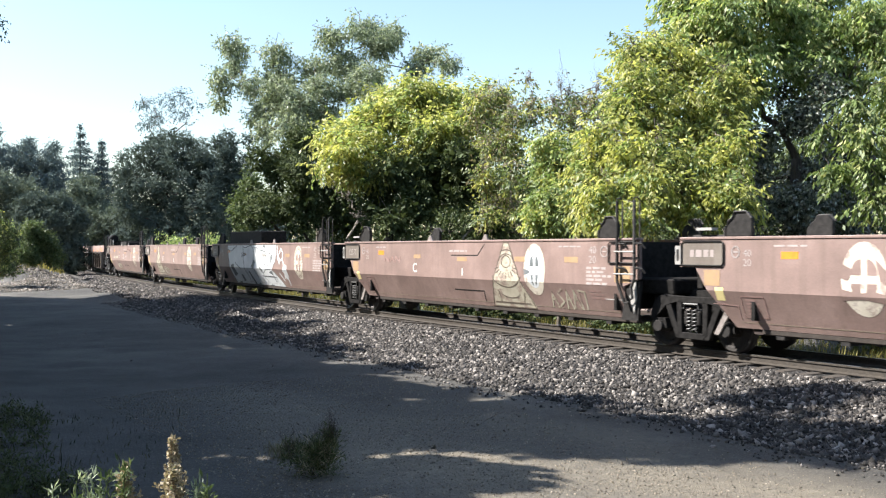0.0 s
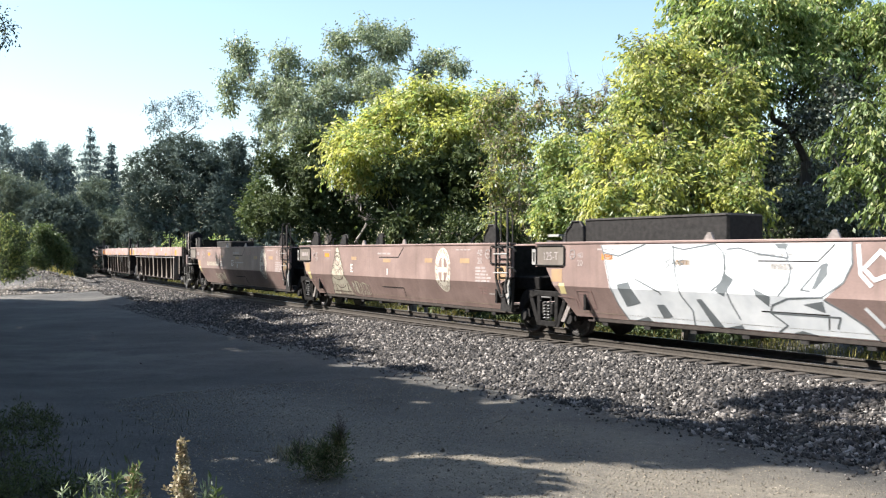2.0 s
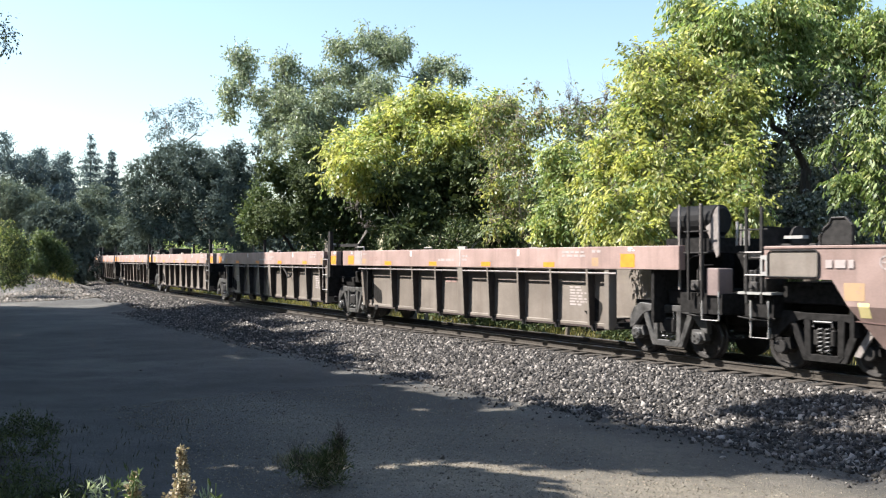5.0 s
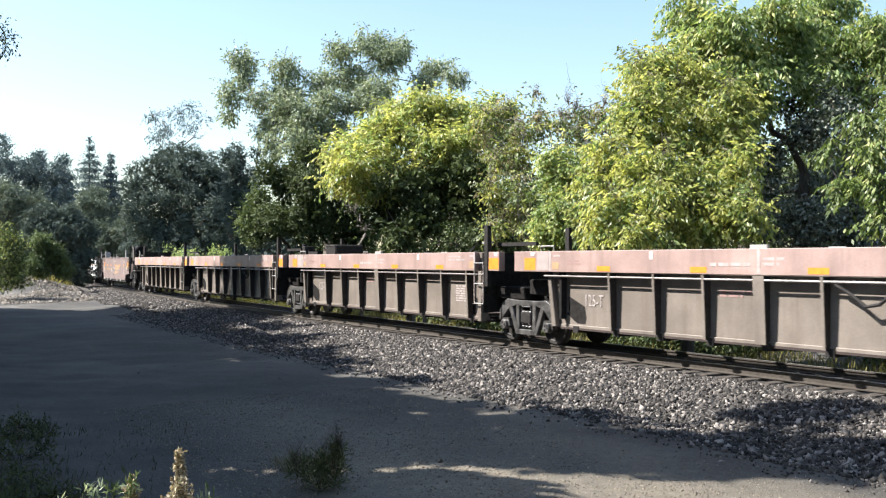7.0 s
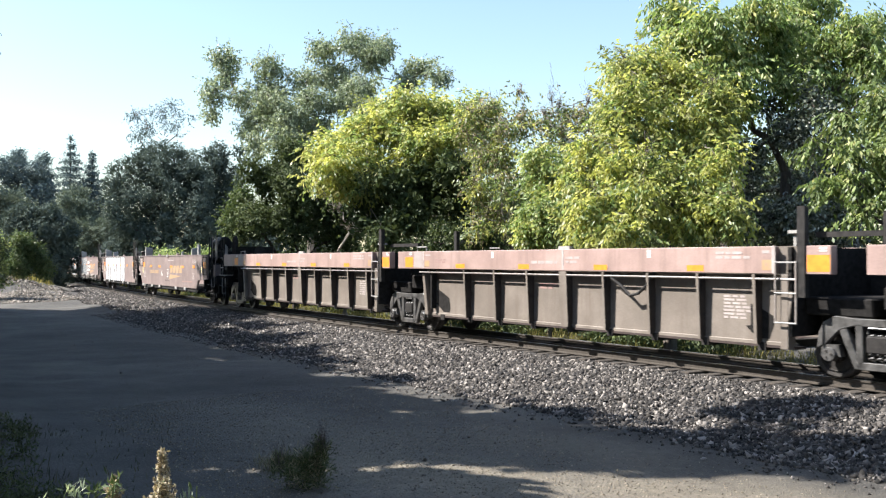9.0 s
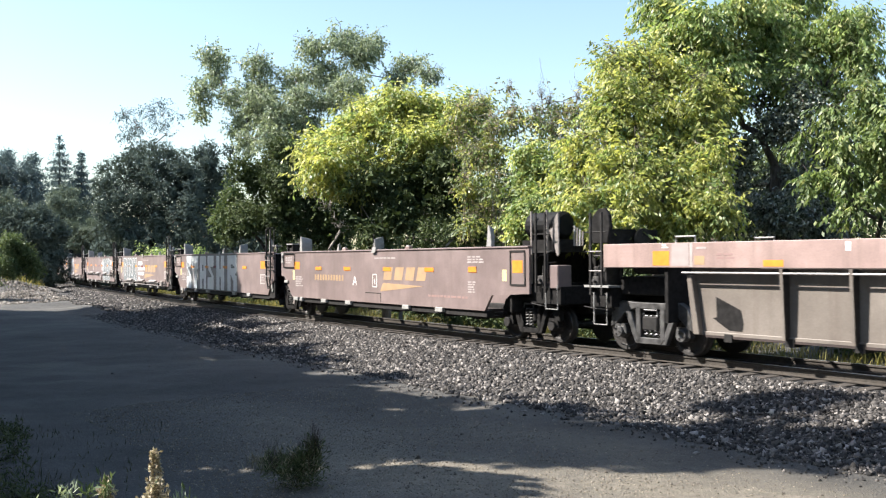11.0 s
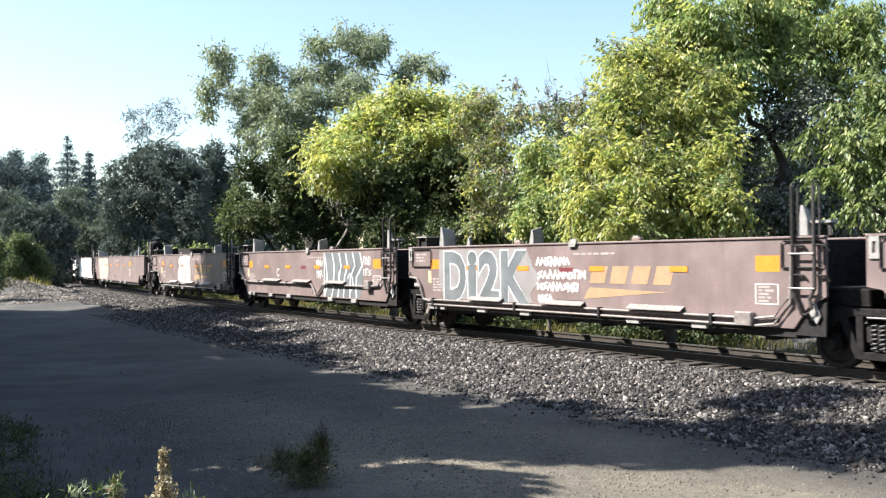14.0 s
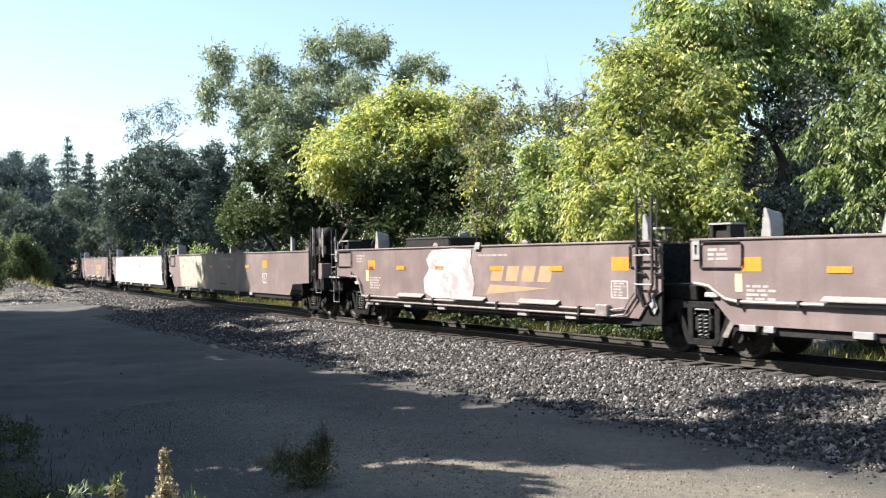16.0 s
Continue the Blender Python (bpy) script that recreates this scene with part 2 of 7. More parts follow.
LEAF_YELLOW = leafy("yellow_green_leaf", (0.225, 0.248, 0.072), (0.42, 0.445, 0.135), (0.58, 0.58, 0.23), 0.58, 0.45, autumn=(0.68, 0.63, 0.36), shine=0.5)
LEAF_LIME = leafy("bright_green_leaf", (0.125, 0.19, 0.068), (0.255, 0.35, 0.125), (0.4, 0.47, 0.225), 0.52, 0.42, autumn=(0.6, 0.58, 0.34), shine=0.5)
LEAF_MID = leafy("walnut_leaf", (0.075, 0.115, 0.037), (0.15, 0.21, 0.066), (0.25, 0.305, 0.125), 0.45, 0.45, autumn=(0.5, 0.5, 0.26), shine=0.4)
LEAF_EVER = leafy("evergreen_leaf", (0.038, 0.055, 0.024), (0.066, 0.092, 0.04), (0.11, 0.138, 0.062), 0.2, 0.6, shine=0.2)
LEAF_GREEN = leafy("mid_green_leaf", (0.04, 0.065, 0.025), (0.085, 0.125, 0.045), (0.15, 0.185, 0.08), 0.3, 0.5, shine=0.35)
LEAF_OLIVE = leafy("grey_olive_leaf", (0.125, 0.16, 0.105), (0.25, 0.3, 0.205), (0.4, 0.45, 0.335), 0.38, 0.45, shine=0.5)
# distance haze is put into this far leaf colour, paler and bluer
LEAF_HAZED = leafy("hazed_dark_leaf", (0.078, 0.098, 0.092), (0.094, 0.119, 0.11), (0.11, 0.137, 0.124), 0.15, 0.9, shine=0.02)
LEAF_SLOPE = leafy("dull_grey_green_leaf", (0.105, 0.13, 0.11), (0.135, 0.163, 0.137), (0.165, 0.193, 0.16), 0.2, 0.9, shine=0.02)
# grimy steel, blackened further to paint in the shade between cars
GRIME_SHADE = plain("black_grime_shade", (0.014, 0.0135, 0.013), (0.032, 0.03, 0.029), 9, 0.9, shine=0.03)
# grass colour darkened to include the roadside shade
LEAF_SHADE = leafy("shade_darkened_weed_leaf", (0.02, 0.024, 0.012), (0.045, 0.048, 0.022), (0.09, 0.085, 0.045), 0.25)
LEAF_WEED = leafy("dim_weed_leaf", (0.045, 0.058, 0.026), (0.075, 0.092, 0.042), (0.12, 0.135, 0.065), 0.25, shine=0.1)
# the palest leaf tone paints sun glints on the glossy ivy
LEAF_IVY = leafy("glossy_ivy_leaf_with_glints", (0.025, 0.038, 0.022), (0.06, 0.078, 0.05), (0.24, 0.26, 0.22), 0.15, rough=0.28, shine=0.7)
# blue-green foliage, lightened and blued further to paint in haze
LEAF_HAZED_BLUE = leafy("hazed_blue_green_leaf", (0.1, 0.135, 0.158), (0.126, 0.165, 0.185), (0.15, 0.19, 0.205), 0.15, 0.9, shine=0.02)
LEAF_DRY = leafy("dry_brown_leaf", (0.15, 0.125, 0.085), (0.25, 0.215, 0.15), (0.36, 0.31, 0.22), 0.3)
LEAF_GRASS = leafy("grass_blade", (0.13, 0.13, 0.04), (0.24, 0.22, 0.075), (0.36, 0.31, 0.13), 0.4)
SEED_HEAD = leafy("seed_head", (0.2, 0.155, 0.11), (0.33, 0.27, 0.195), (0.5, 0.43, 0.33), 0.25)
BARK_GREY = bark("grey_bark", (0.07, 0.058, 0.046), (0.2, 0.17, 0.14))
BARK_DARK = bark("dark_bark", (0.03, 0.024, 0.02), (0.08, 0.064, 0.05))
BARK_PALE = bark("pale_bark", (0.18, 0.16, 0.14), (0.36, 0.32, 0.28))
DIRT = ground_material()
BALLAST = ballast_material()
STONE = stone_material("ballast_stone", ((0.0075, 0.0066, 0.0058), (0.036, 0.0315, 0.028), (0.1, 0.089, 0.079), (0.3, 0.272, 0.246)))
ROAD_GRAVEL = stone_material("road_gravel", ((0.072, 0.061, 0.045), (0.13, 0.11, 0.081), (0.182, 0.154, 0.113), (0.29, 0.248, 0.19)))
DIRT_GRIT = stone_material("dirt_grit", ((0.06, 0.052, 0.04), (0.085, 0.073, 0.056), (0.11, 0.095, 0.074), (0.18, 0.157, 0.125)))
PALE_GRAVEL = stone_material("pale_gravel", ((0.08, 0.07, 0.058), (0.15, 0.132, 0.11), (0.24, 0.21, 0.175), (0.36, 0.32, 0.28)))


# ---------------------------------------------------------------- mesh helpers
class Shape:
    """Collects simple solids into one mesh."""

    def __init__(self):
        self.v, self.f = [], []

    def add(self, verts, faces):
        k = len(self.v)
        self.v += [tuple(p) for p in verts]
        self.f += [tuple(i + k for i in q) for q in faces]
        return self

    def box(self, x0, x1, y0, y1, z0, z1):
        p = [(x, y, z) for x in (x0, x1) for y in (y0, y1) for z in (z0, z1)]
        return self.add(p, [(0, 1, 3, 2), (4, 6, 7, 5), (0, 4, 5, 1), (2, 3, 7, 6), (0, 2, 6, 4), (1, 5, 7, 3)])

    def loft(self, a, b):
        """A solid between two outlines with the same number of points."""
        n = len(a)
        return self.add(list(a) + list(b), [tuple(range(n)), tuple(range(2 * n - 1, n - 1, -1))]
                        + [(i, n + i, n + (i + 1) % n, (i + 1) % n) for i in range(n)])

    def slab(self, outline, y0, y1):
        """An outline in x and z, thick from y0 to y1."""
        return self.loft([(x, y0, z) for x, z in outline], [(x, y1, z) for x, z in outline])

    def beam(self, outline, x0, x1):
        """An outline in y and z, drawn out from x0 to x1."""
        return self.loft([(x0, y, z) for y, z in outline], [(x1, y, z) for y, z in outline])

    def tube(self, path, r, sides=6, r1=None):
        path = [Vector(p) for p in path]
        r1 = r if r1 is None else r1
        rings = []
        for i, p in enumerate(path):
            d = (path[min(i + 1, len(path) - 1)] - path[max(i - 1, 0)]).normalized()
            u = d.cross(Vector((0, 0, 1)) if abs(d.z) < 0.9 else Vector((1, 0, 0))).normalized()
            w = d.cross(u)
            rad = r + (r1 - r) * i / (len(path) - 1)
            rings += [p + rad * (u * math.cos(a) + w * math.sin(a)) for a in (2 * math.pi * k / sides for k in range(sides))]
        n, faces = len(path), []
        for i in range(n - 1):
            for k in range(sides):
                a, b = i * sides + k, i * sides + (k + 1) % sides
                faces.append((a, b, b + sides, a + sides))
        faces += [tuple(range(sides - 1, -1, -1)), tuple(range((n - 1) * sides, n * sides))]
        return self.add(rings, faces)

    def disc(self, x, z, y0, y1, r, sides=20, rz=None):
        """A round solid whose axis lies along y."""
        rz = rz or r
        pts = [(x + r * math.cos(2 * math.pi * k / sides), z + rz * math.sin(2 * math.pi * k / sides)) for k in range(sides)]
        return self.slab(pts, y0, y1)

    def mesh(self, name, bevel=0.0):
        me = bpy.data.meshes.new(name)
        me.from_pydata(self.v, [], self.f)
        bm = bmesh.new()
        bm.from_mesh(me)
        bmesh.ops.recalc_face_normals(bm, faces=bm.faces)
        if bevel:
            edges = [e for e in bm.edges if len(e.link_faces) == 2 and e.calc_face_angle(0) > 0.6]
            bmesh.ops.bevel(bm, geom=edges, offset=bevel, segments=1, affect="EDGES", clamp_overlap=True)
        bm.to_mesh(me)
        bm.free()
        return me


def part(name, shape, material, parent=None, label="", bevel=0.0):
    me = shape.mesh(name, bevel) if isinstance(shape, Shape) else shape
    if not me.materials:
        me.materials.append(material)
    ob = new(name, me)
    ob.parent = parent
    return tagged(ob, label)


def soup(name, verts, faces_per, material):
    """A mesh of many loose small polygons, each with the same number of corners; verts in order."""
    verts = np.asarray(verts, dtype=np.float32).reshape(-1, 3)
    me = bpy.data.meshes.new(name)
    n = len(verts) // faces_per
    me.vertices.add(len(verts)), me.loops.add(len(verts)), me.polygons.add(n)
    me.vertices.foreach_set("co", verts.ravel())
    me.loops.foreach_set("vertex_index", np.arange(len(verts), dtype=np.int32))
    me.polygons.foreach_set("loop_start", np.arange(0, len(verts), faces_per, dtype=np.int32))
    me.update(calc_edges=True)
    me.materials.append(material)
    return me


def grid_mesh(name, x, y, z, material, smooth=True):
    """A sheet from three arrays of the same two-dimensional shape."""
    r, c = x.shape
    me = bpy.data.meshes.new(name)
    idx = np.arange(r * c).reshape(r, c)
    quads = np.stack([idx[:-1, :-1], idx[:-1, 1:], idx[1:, 1:], idx[1:, :-1]], -1).reshape(-1, 4)
    me.vertices.add(r * c), me.loops.add(quads.size), me.polygons.add(len(quads))
    me.vertices.foreach_set("co", np.stack([x, y, z], -1).astype(np.float32).ravel())
    me.loops.foreach_set("vertex_index", quads.astype(np.int32).ravel())
    me.polygons.foreach_set("loop_start", np.arange(0, quads.size, 4, dtype=np.int32))
    me.polygons.foreach_set("use_smooth", np.full(len(quads), smooth))
    me.update(calc_edges=True)
    me.materials.append(material)
    return me


rng = np.random.default_rng(7)


def wave(x, y, seed, size):
    """Cheap smooth noise over the plan, about -1 to 1."""
    r = np.random.default_rng(seed)
    out = 0
    for k in range(5):
        a, p, m = r.uniform(0, 6.28), r.uniform(0, 6.28), r.uniform(0.6, 1.8)
        out = out + np.sin((x * math.cos(a) + y * math.sin(a)) * 6.28 / size * m + p)
    return out / 3


# ---------------------------------------------------------------- ground and track
ROAD_Z, TIE_TOP = -0.60, -0.185


def ground_z(x, y):
    d, s = track_offset(x, y)
    r = np.hypot(np.ravel(x), np.ravel(y) + 1.0)
    z = ROAD_Z + 0.05 * wave(np.ravel(x), np.ravel(y), 3, 9) + 0.02 * wave(np.ravel(x), np.ravel(y), 4, 2.3)
    bank = np.clip((10.0 - r) / 6.5, 0, 1)
    z += 1.1 * bank * bank * (3 - 2 * bank)                       # the bank on which the camera stands
    z += np.where(d < -5, np.clip((-d - 5) * 0.05, 0, 2.5), 0)    # rises gently behind the track
    berm = np.exp(-((d - 4.4) / 0.7) ** 2) * np.clip((-s - 2) / 6, 0, 1)
    z += 1.25 * np.exp(-((s + 60) / 11) ** 2 - ((d - 7.0) / 2.6) ** 2) * (1 + 0.15 * np.sin(s * 0.9) + 0.1 * np.sin(d * 2.1))   # gravel heap at the bend
    z += 0.26 * np.exp(-((s + 10.5) / 3.0) ** 2 - ((d - 4.6) / 0.8) ** 2)
    return z + 0.14 * berm * (1 + 0.6 * np.sin(s * 0.55))


def stretched(lo, hi, fine, centre, growth):
    out, step, p = [centre], fine, centre
    while p < hi:
        p += step
        out.append(p)
        step = fine if p < growth[1] else step * 1.25
    p, step = centre, fine
    while p > lo:
        p -= step
        out.insert(0, p)
        step = fine if p > growth[0] else step * 1.25
    return np.array(out)


gx, gy = np.meshgrid(stretched(-1800, 1800, 0.3, 0, (-24, 14)), stretched(-1500, 2500, 0.3, 20, (2, 50)))
gz = ground_z(gx, gy).reshape(gx.shape)
ground = new("ground", grid_mesh("ground", gx, gy, gz, DIRT))
# paler gravel on the driven side of the road, painted lighter for sunlight
lane_d, lane_s = track_offset(gx, gy)
lane = np.exp(-((lane_d - 9.0) / 2.6) ** 4) * np.clip((lane_s - 4 + 1.5 * np.sin(lane_d * 1.3)) / 9, 0, 1) * (0.75 + 0.25 * wave(np.ravel(gx), np.ravel(gy), 15, 3.1))
ground.data.attributes.new("sunlit_gravel_lane", "FLOAT", "POINT").data.foreach_set("value", np.clip(lane, 0, 1).astype(np.float32))
tagged(ground, "packed pale dirt road and gravelly ground beside the railway", "ground", kind="structure")

# ballast bed: a long heap with sloping shoulders
bs = np.concatenate([np.arange(-330, -60, 1.5), np.arange(-60, 34, 0.3), np.arange(34, 90, 1.5)])
bd = np.concatenate([np.linspace(-4.2, -1.6, 12), np.linspace(-1.4, 1.5, 12), np.linspace(1.6, 6.6, 40)])
bS, bD = np.meshgrid(bs, bd, indexing="ij")
bx, by, _ = on_track(bS, bD)


def ballast_z(s, d):
    wide = 3.9 + 1.8 * np.clip((s + 22) / 12, 0, 1) + 0.35 * np.sin(s * 0.31) + 0.25 * np.sin(s * 0.9 + 1)
    t = np.clip((np.abs(d) - 1.55) / (wide - 1.55), 0, 1.3)
    return TIE_TOP - 0.03 - 0.50 * (0.25 * t + 0.75 * t * t * (1.6 - 0.6 * t))


bz = ballast_z(bS, bD) + 0.015 * rng.standard_normal(bS.shape)
tagged(new("ballast_bed", grid_mesh("ballast_bed", bx, by, bz, BALLAST, False)), "grey crushed stone ballast heaped along the track", "ballast", kind="structure")

# loose stones on the near shoulder
STONE_SHAPE = np.array([(1, 0, 0), (-1, 0, 0), (0, 1, 0), (0, -1, 0), (0, 0, 1), (0, 0, -1)], float)
STONE_FACES = [(0, 2, 4), (2, 1, 4), (1, 3, 4), (3, 0, 4), (2, 0, 5), (1, 2, 5), (3, 1, 5), (0, 3, 5)]


def stones(count, s0, s1, d0, d1, size, seed, mat=None):
    r = np.random.default_rng(seed)
    s, d = r.uniform(s0, s1, count), d0 + (d1 - d0) * r.uniform(0, 1, count) ** (2 if 4.3 < d0 < 4.7 else 0.7 if mat is ROAD_GRAVEL else 1)
    x, y, _ = on_track(s, d)
    z = np.maximum(ballast_z(s, d), ground_z(x, y)) + (0.01 if size > 0.025 else 0.05 * size)
    q = r.standard_normal((count, 3, 3))
    q, _ = np.linalg.qr(q)
    scale = size * (0.5 + 1.1 * r.uniform(0, 1, (count, 1, 1)) ** 2) * r.uniform(0.45, 1.3, (count, 1, 3))
    v = (STONE_SHAPE[None] * (1 + 0.3 * r.standard_normal((count, 6, 1))) * scale) @ q
    v += np.stack([x, y, z], -1)[:, None]
    fi = np.array(STONE_FACES)
    k = (np.arange(count)[:, None, None] * 6 + fi[None]).reshape(-1, 3)
    me = bpy.data.meshes.new("ballast_stones")
    me.vertices.add(count * 6), me.loops.add(k.size), me.polygons.add(len(k))
    me.vertices.foreach_set("co", v.astype(np.float32).ravel())
    me.loops.foreach_set("vertex_index", k.astype(np.int32).ravel())
    me.polygons.foreach_set("loop_start", np.arange(0, k.size, 3, dtype=np.int32))
    me.update(calc_edges=True)
    me.materials.append(mat or STONE)
    return me


tagged(new("ballast_stones", stones(82000, -24, 25, 1.42, 5.6, 0.0415, 1)), "loose angular grey and white ballast stones on the track shoulder", "stones", kind="stuff")
tagged(new("far_ballast_stones", stones(11000, -75, -24, 1.25, 4.6, 0.06, 2)), "loose grey ballast stones along the far shoulder", "stones", kind="stuff")
tagged(new("toe_stones", stones(7000, -26, 25, 4.4, 6.2, 0.03, 4)), "loose stones thinning out from the ballast onto the road", "stones", kind="stuff")
tagged(new("heap_stones", stones(10000, -80, -40, 4.2, 10.5, 0.07, 5, PALE_GRAVEL)), "pale gravel heaped beside the far bend", "stones", kind="stuff")
tagged(new("scattered_stones", stones(700, -30, 25, 4.6, 10.5, 0.024, 3, DIRT_GRIT)), "small stones scattered over the dirt road", "stones", kind="stuff")


tagged(new("roadside_gravel", stones(36000, 5, 24, 6.2, 12.5, 0.0125, 7, ROAD_GRAVEL)), "small tan and grey gravel trodden into the dirt road", "stones", kind="stuff")
tagged(new("road_grit", stones(1500, -22, 24, 4.4, 14.0, 0.012, 6, DIRT_GRIT)), "fine grit strewn over the dirt road", "stones", kind="stuff")


def sweep(profile, s_values, off):
    """A profile (off, z) drawn along the track."""
    sh = Shape()
    pts = []
    for s in s_values:
        for o, z in profile:
            x, y, _ = on_track(s, off + o)
            pts.append((float(x), float(y), z))
    n = len(profile)
    faces = [(i * n + k, i * n + (k + 1) % n, (i + 1) * n + (k + 1) % n, (i + 1) * n + k) for i in range(len(s_values) - 1) for k in range(n)]
    return sh.add(pts, faces)


RAIL = [(-0.075, -0.17), (-0.075, -0.155), (-0.012, -0.135), (-0.012, -0.045), (-0.036, -0.035), (-0.036, -0.004),
        (0.036, -0.004), (0.036, -0.035), (0.012, -0.045), (0.012, -0.135), (0.075, -0.155), (0.075, -0.17)]
track = tagged(new("railway_track"), "single curved railway track with rusty rails on timber sleepers", "track", kind="structure")
rail_s = list(np.arange(-330, 90, 2.0))
for off in (0.7535, -0.7535):
    r = part("rail", sweep(RAIL, rail_s, off), RAIL_STEEL, track)
    part("rail_head", sweep([(-0.034, -0.003), (-0.028, 0.0), (0.028, 0.0), (0.034, -0.003)], rail_s, off), RAIL_TOP, r, "polished running surface")
# timber sleepers: those the camera is nearest to one by one, the rest joined
TIE = Shape().box(-0.115, 0.115, -1.3, 1.3, TIE_TOP - 0.18, TIE_TOP).mesh("sleeper", 0.012)
TIE.materials.append(TIE_WOOD)
rest = Shape()
tr = np.random.default_rng(21)
for s in np.arange(-150, 60, 0.52):
    x, y, h = on_track(s)
    m = pose(float(x), float(y), float(tr.uniform(-0.008, 0.008)), 0, 0, math.degrees(float(h)) + float(tr.uniform(-1.2, 1.2)))
    if -60 < s < 30:
        t = part("sleeper", TIE, TIE_WOOD, track)
        t.matrix_basis = m
    else:
        rest.add([m @ v.co for v in TIE.vertices], [tuple(p.vertices) for p in TIE.polygons])
tagged(part("far_sleepers", rest, TIE_WOOD, track), kind="stuff")


# ---------------------------------------------------------------- the train
SIDE = 1.5


def lat_smooth(z):
    """Half width of the older cars' side: upright above the crease, leaning in below it."""
    return SIDE if z >= 1.32 else SIDE - 0.33 * (1.32 - z) / 0.75


def lat_flat(z):
    return SIDE


def wall(outlines, lat, near, thick=0.07):
    sh = Shape()
    for o in outlines:
        k = -1 if near else 1
        sh.loft([(x, k * lat(z), z) for x, z in o], [(x, k * (lat(z) - thick), z) for x, z in o])
    return sh


def ladder(unit, x0, x1, tall, foot, rungs):
    """Two tall stiles at the end of a car side that meet below, with few rungs and looped tops."""
    mid = (x0 + x1) / 2
    lad = part("ladder", Shape().tube([(x0, -1.58, tall), (x0, -1.58, 1.45), (x0 + 0.06, -1.58, 1.3), (mid - 0.04, -1.58, foot), (mid + 0.04, -1.58, foot)], 0.036, 8), DARK_STEEL, unit)
    part("stile", Shape().tube([(x1, -1.58, tall), (x1, -1.58, 1.5), (x1 - 0.1, -1.58, 1.3), (x1 - 0.06, -1.58, foot + 0.12), (mid + 0.04, -1.58, foot)], 0.036, 8), RUST_STEEL, lad)
    for z in rungs:
        part("rung", Shape().tube([(x0 - 0.06, -1.62, z), (x1 + 0.02, -1.62, z)], 0.02, 6), PALE_STEEL, lad, "pale rung")
    for x in (x0, x1):
        for z in (1.75, 2.3):
            part("bracket", Shape().tube([(x, -1.58, z), (x + 0.2, -1.54, z - 0.02), (x + 0.26, -1.50, z - 0.12)], 0.026, 6), DARK_STEEL, lad)
        part("loop", Shape().tube([(x, -1.58, tall), (x, -1.58, tall + 0.06), (x + 0.03, -1.5, tall + 0.08), (x + 0.03, -1.44, tall), (x + 0.03, -1.44, 2.4)], 0.018, 6), RUST_STEEL, lad)
    return lad


def wheel_profile_ring():
    return [(0.457, 0.0), (0.457, 0.1), (0.43, 0.12), (0.37, 0.11), (0.33, 0.06), (0.16, 0.05), (0.14, 0.12), (0.08, 0.12)]


def wheelset_mesh():
    sh = Shape()
    for side in (-1, 1):
        prof = wheel_profile_ring()
        n = 24
        pts = []
        for r, o in [(0.485, -0.03)] + prof:
            pts += [(r * math.cos(2 * math.pi * k / n), side * (0.72 + o), r * math.sin(2 * math.pi * k / n)) for k in range(n)]
        inner = [(r * math.cos(2 * math.pi * k / n), side * 0.66, r * math.sin(2 * math.pi * k / n)) for r in (0.485, 0.1) for k in range(n)]
        m = len(prof) + 1
        faces = [(j * n + k, j * n + (k + 1) % n, (j + 1) * n + (k + 1) % n, (j + 1) * n + k) for j in range(m - 1) for k in range(n)]
        sh.add(pts, faces + [tuple(range((m - 1) * n, m * n))])
        sh.add(inner + pts[:n], [(k, (k + 1) % n, n + (k + 1) % n, n + k) for k in range(n)] + [(2 * n + k, 2 * n + (k + 1) % n, (k + 1) % n, k) for k in range(n)])
    sh.tube([(0, -1.0, 0), (0, 1.0, 0)], 0.085, 10)
    return sh.mesh("wheelset")


WHEELSET = wheelset_mesh()
WHEELSETS = []


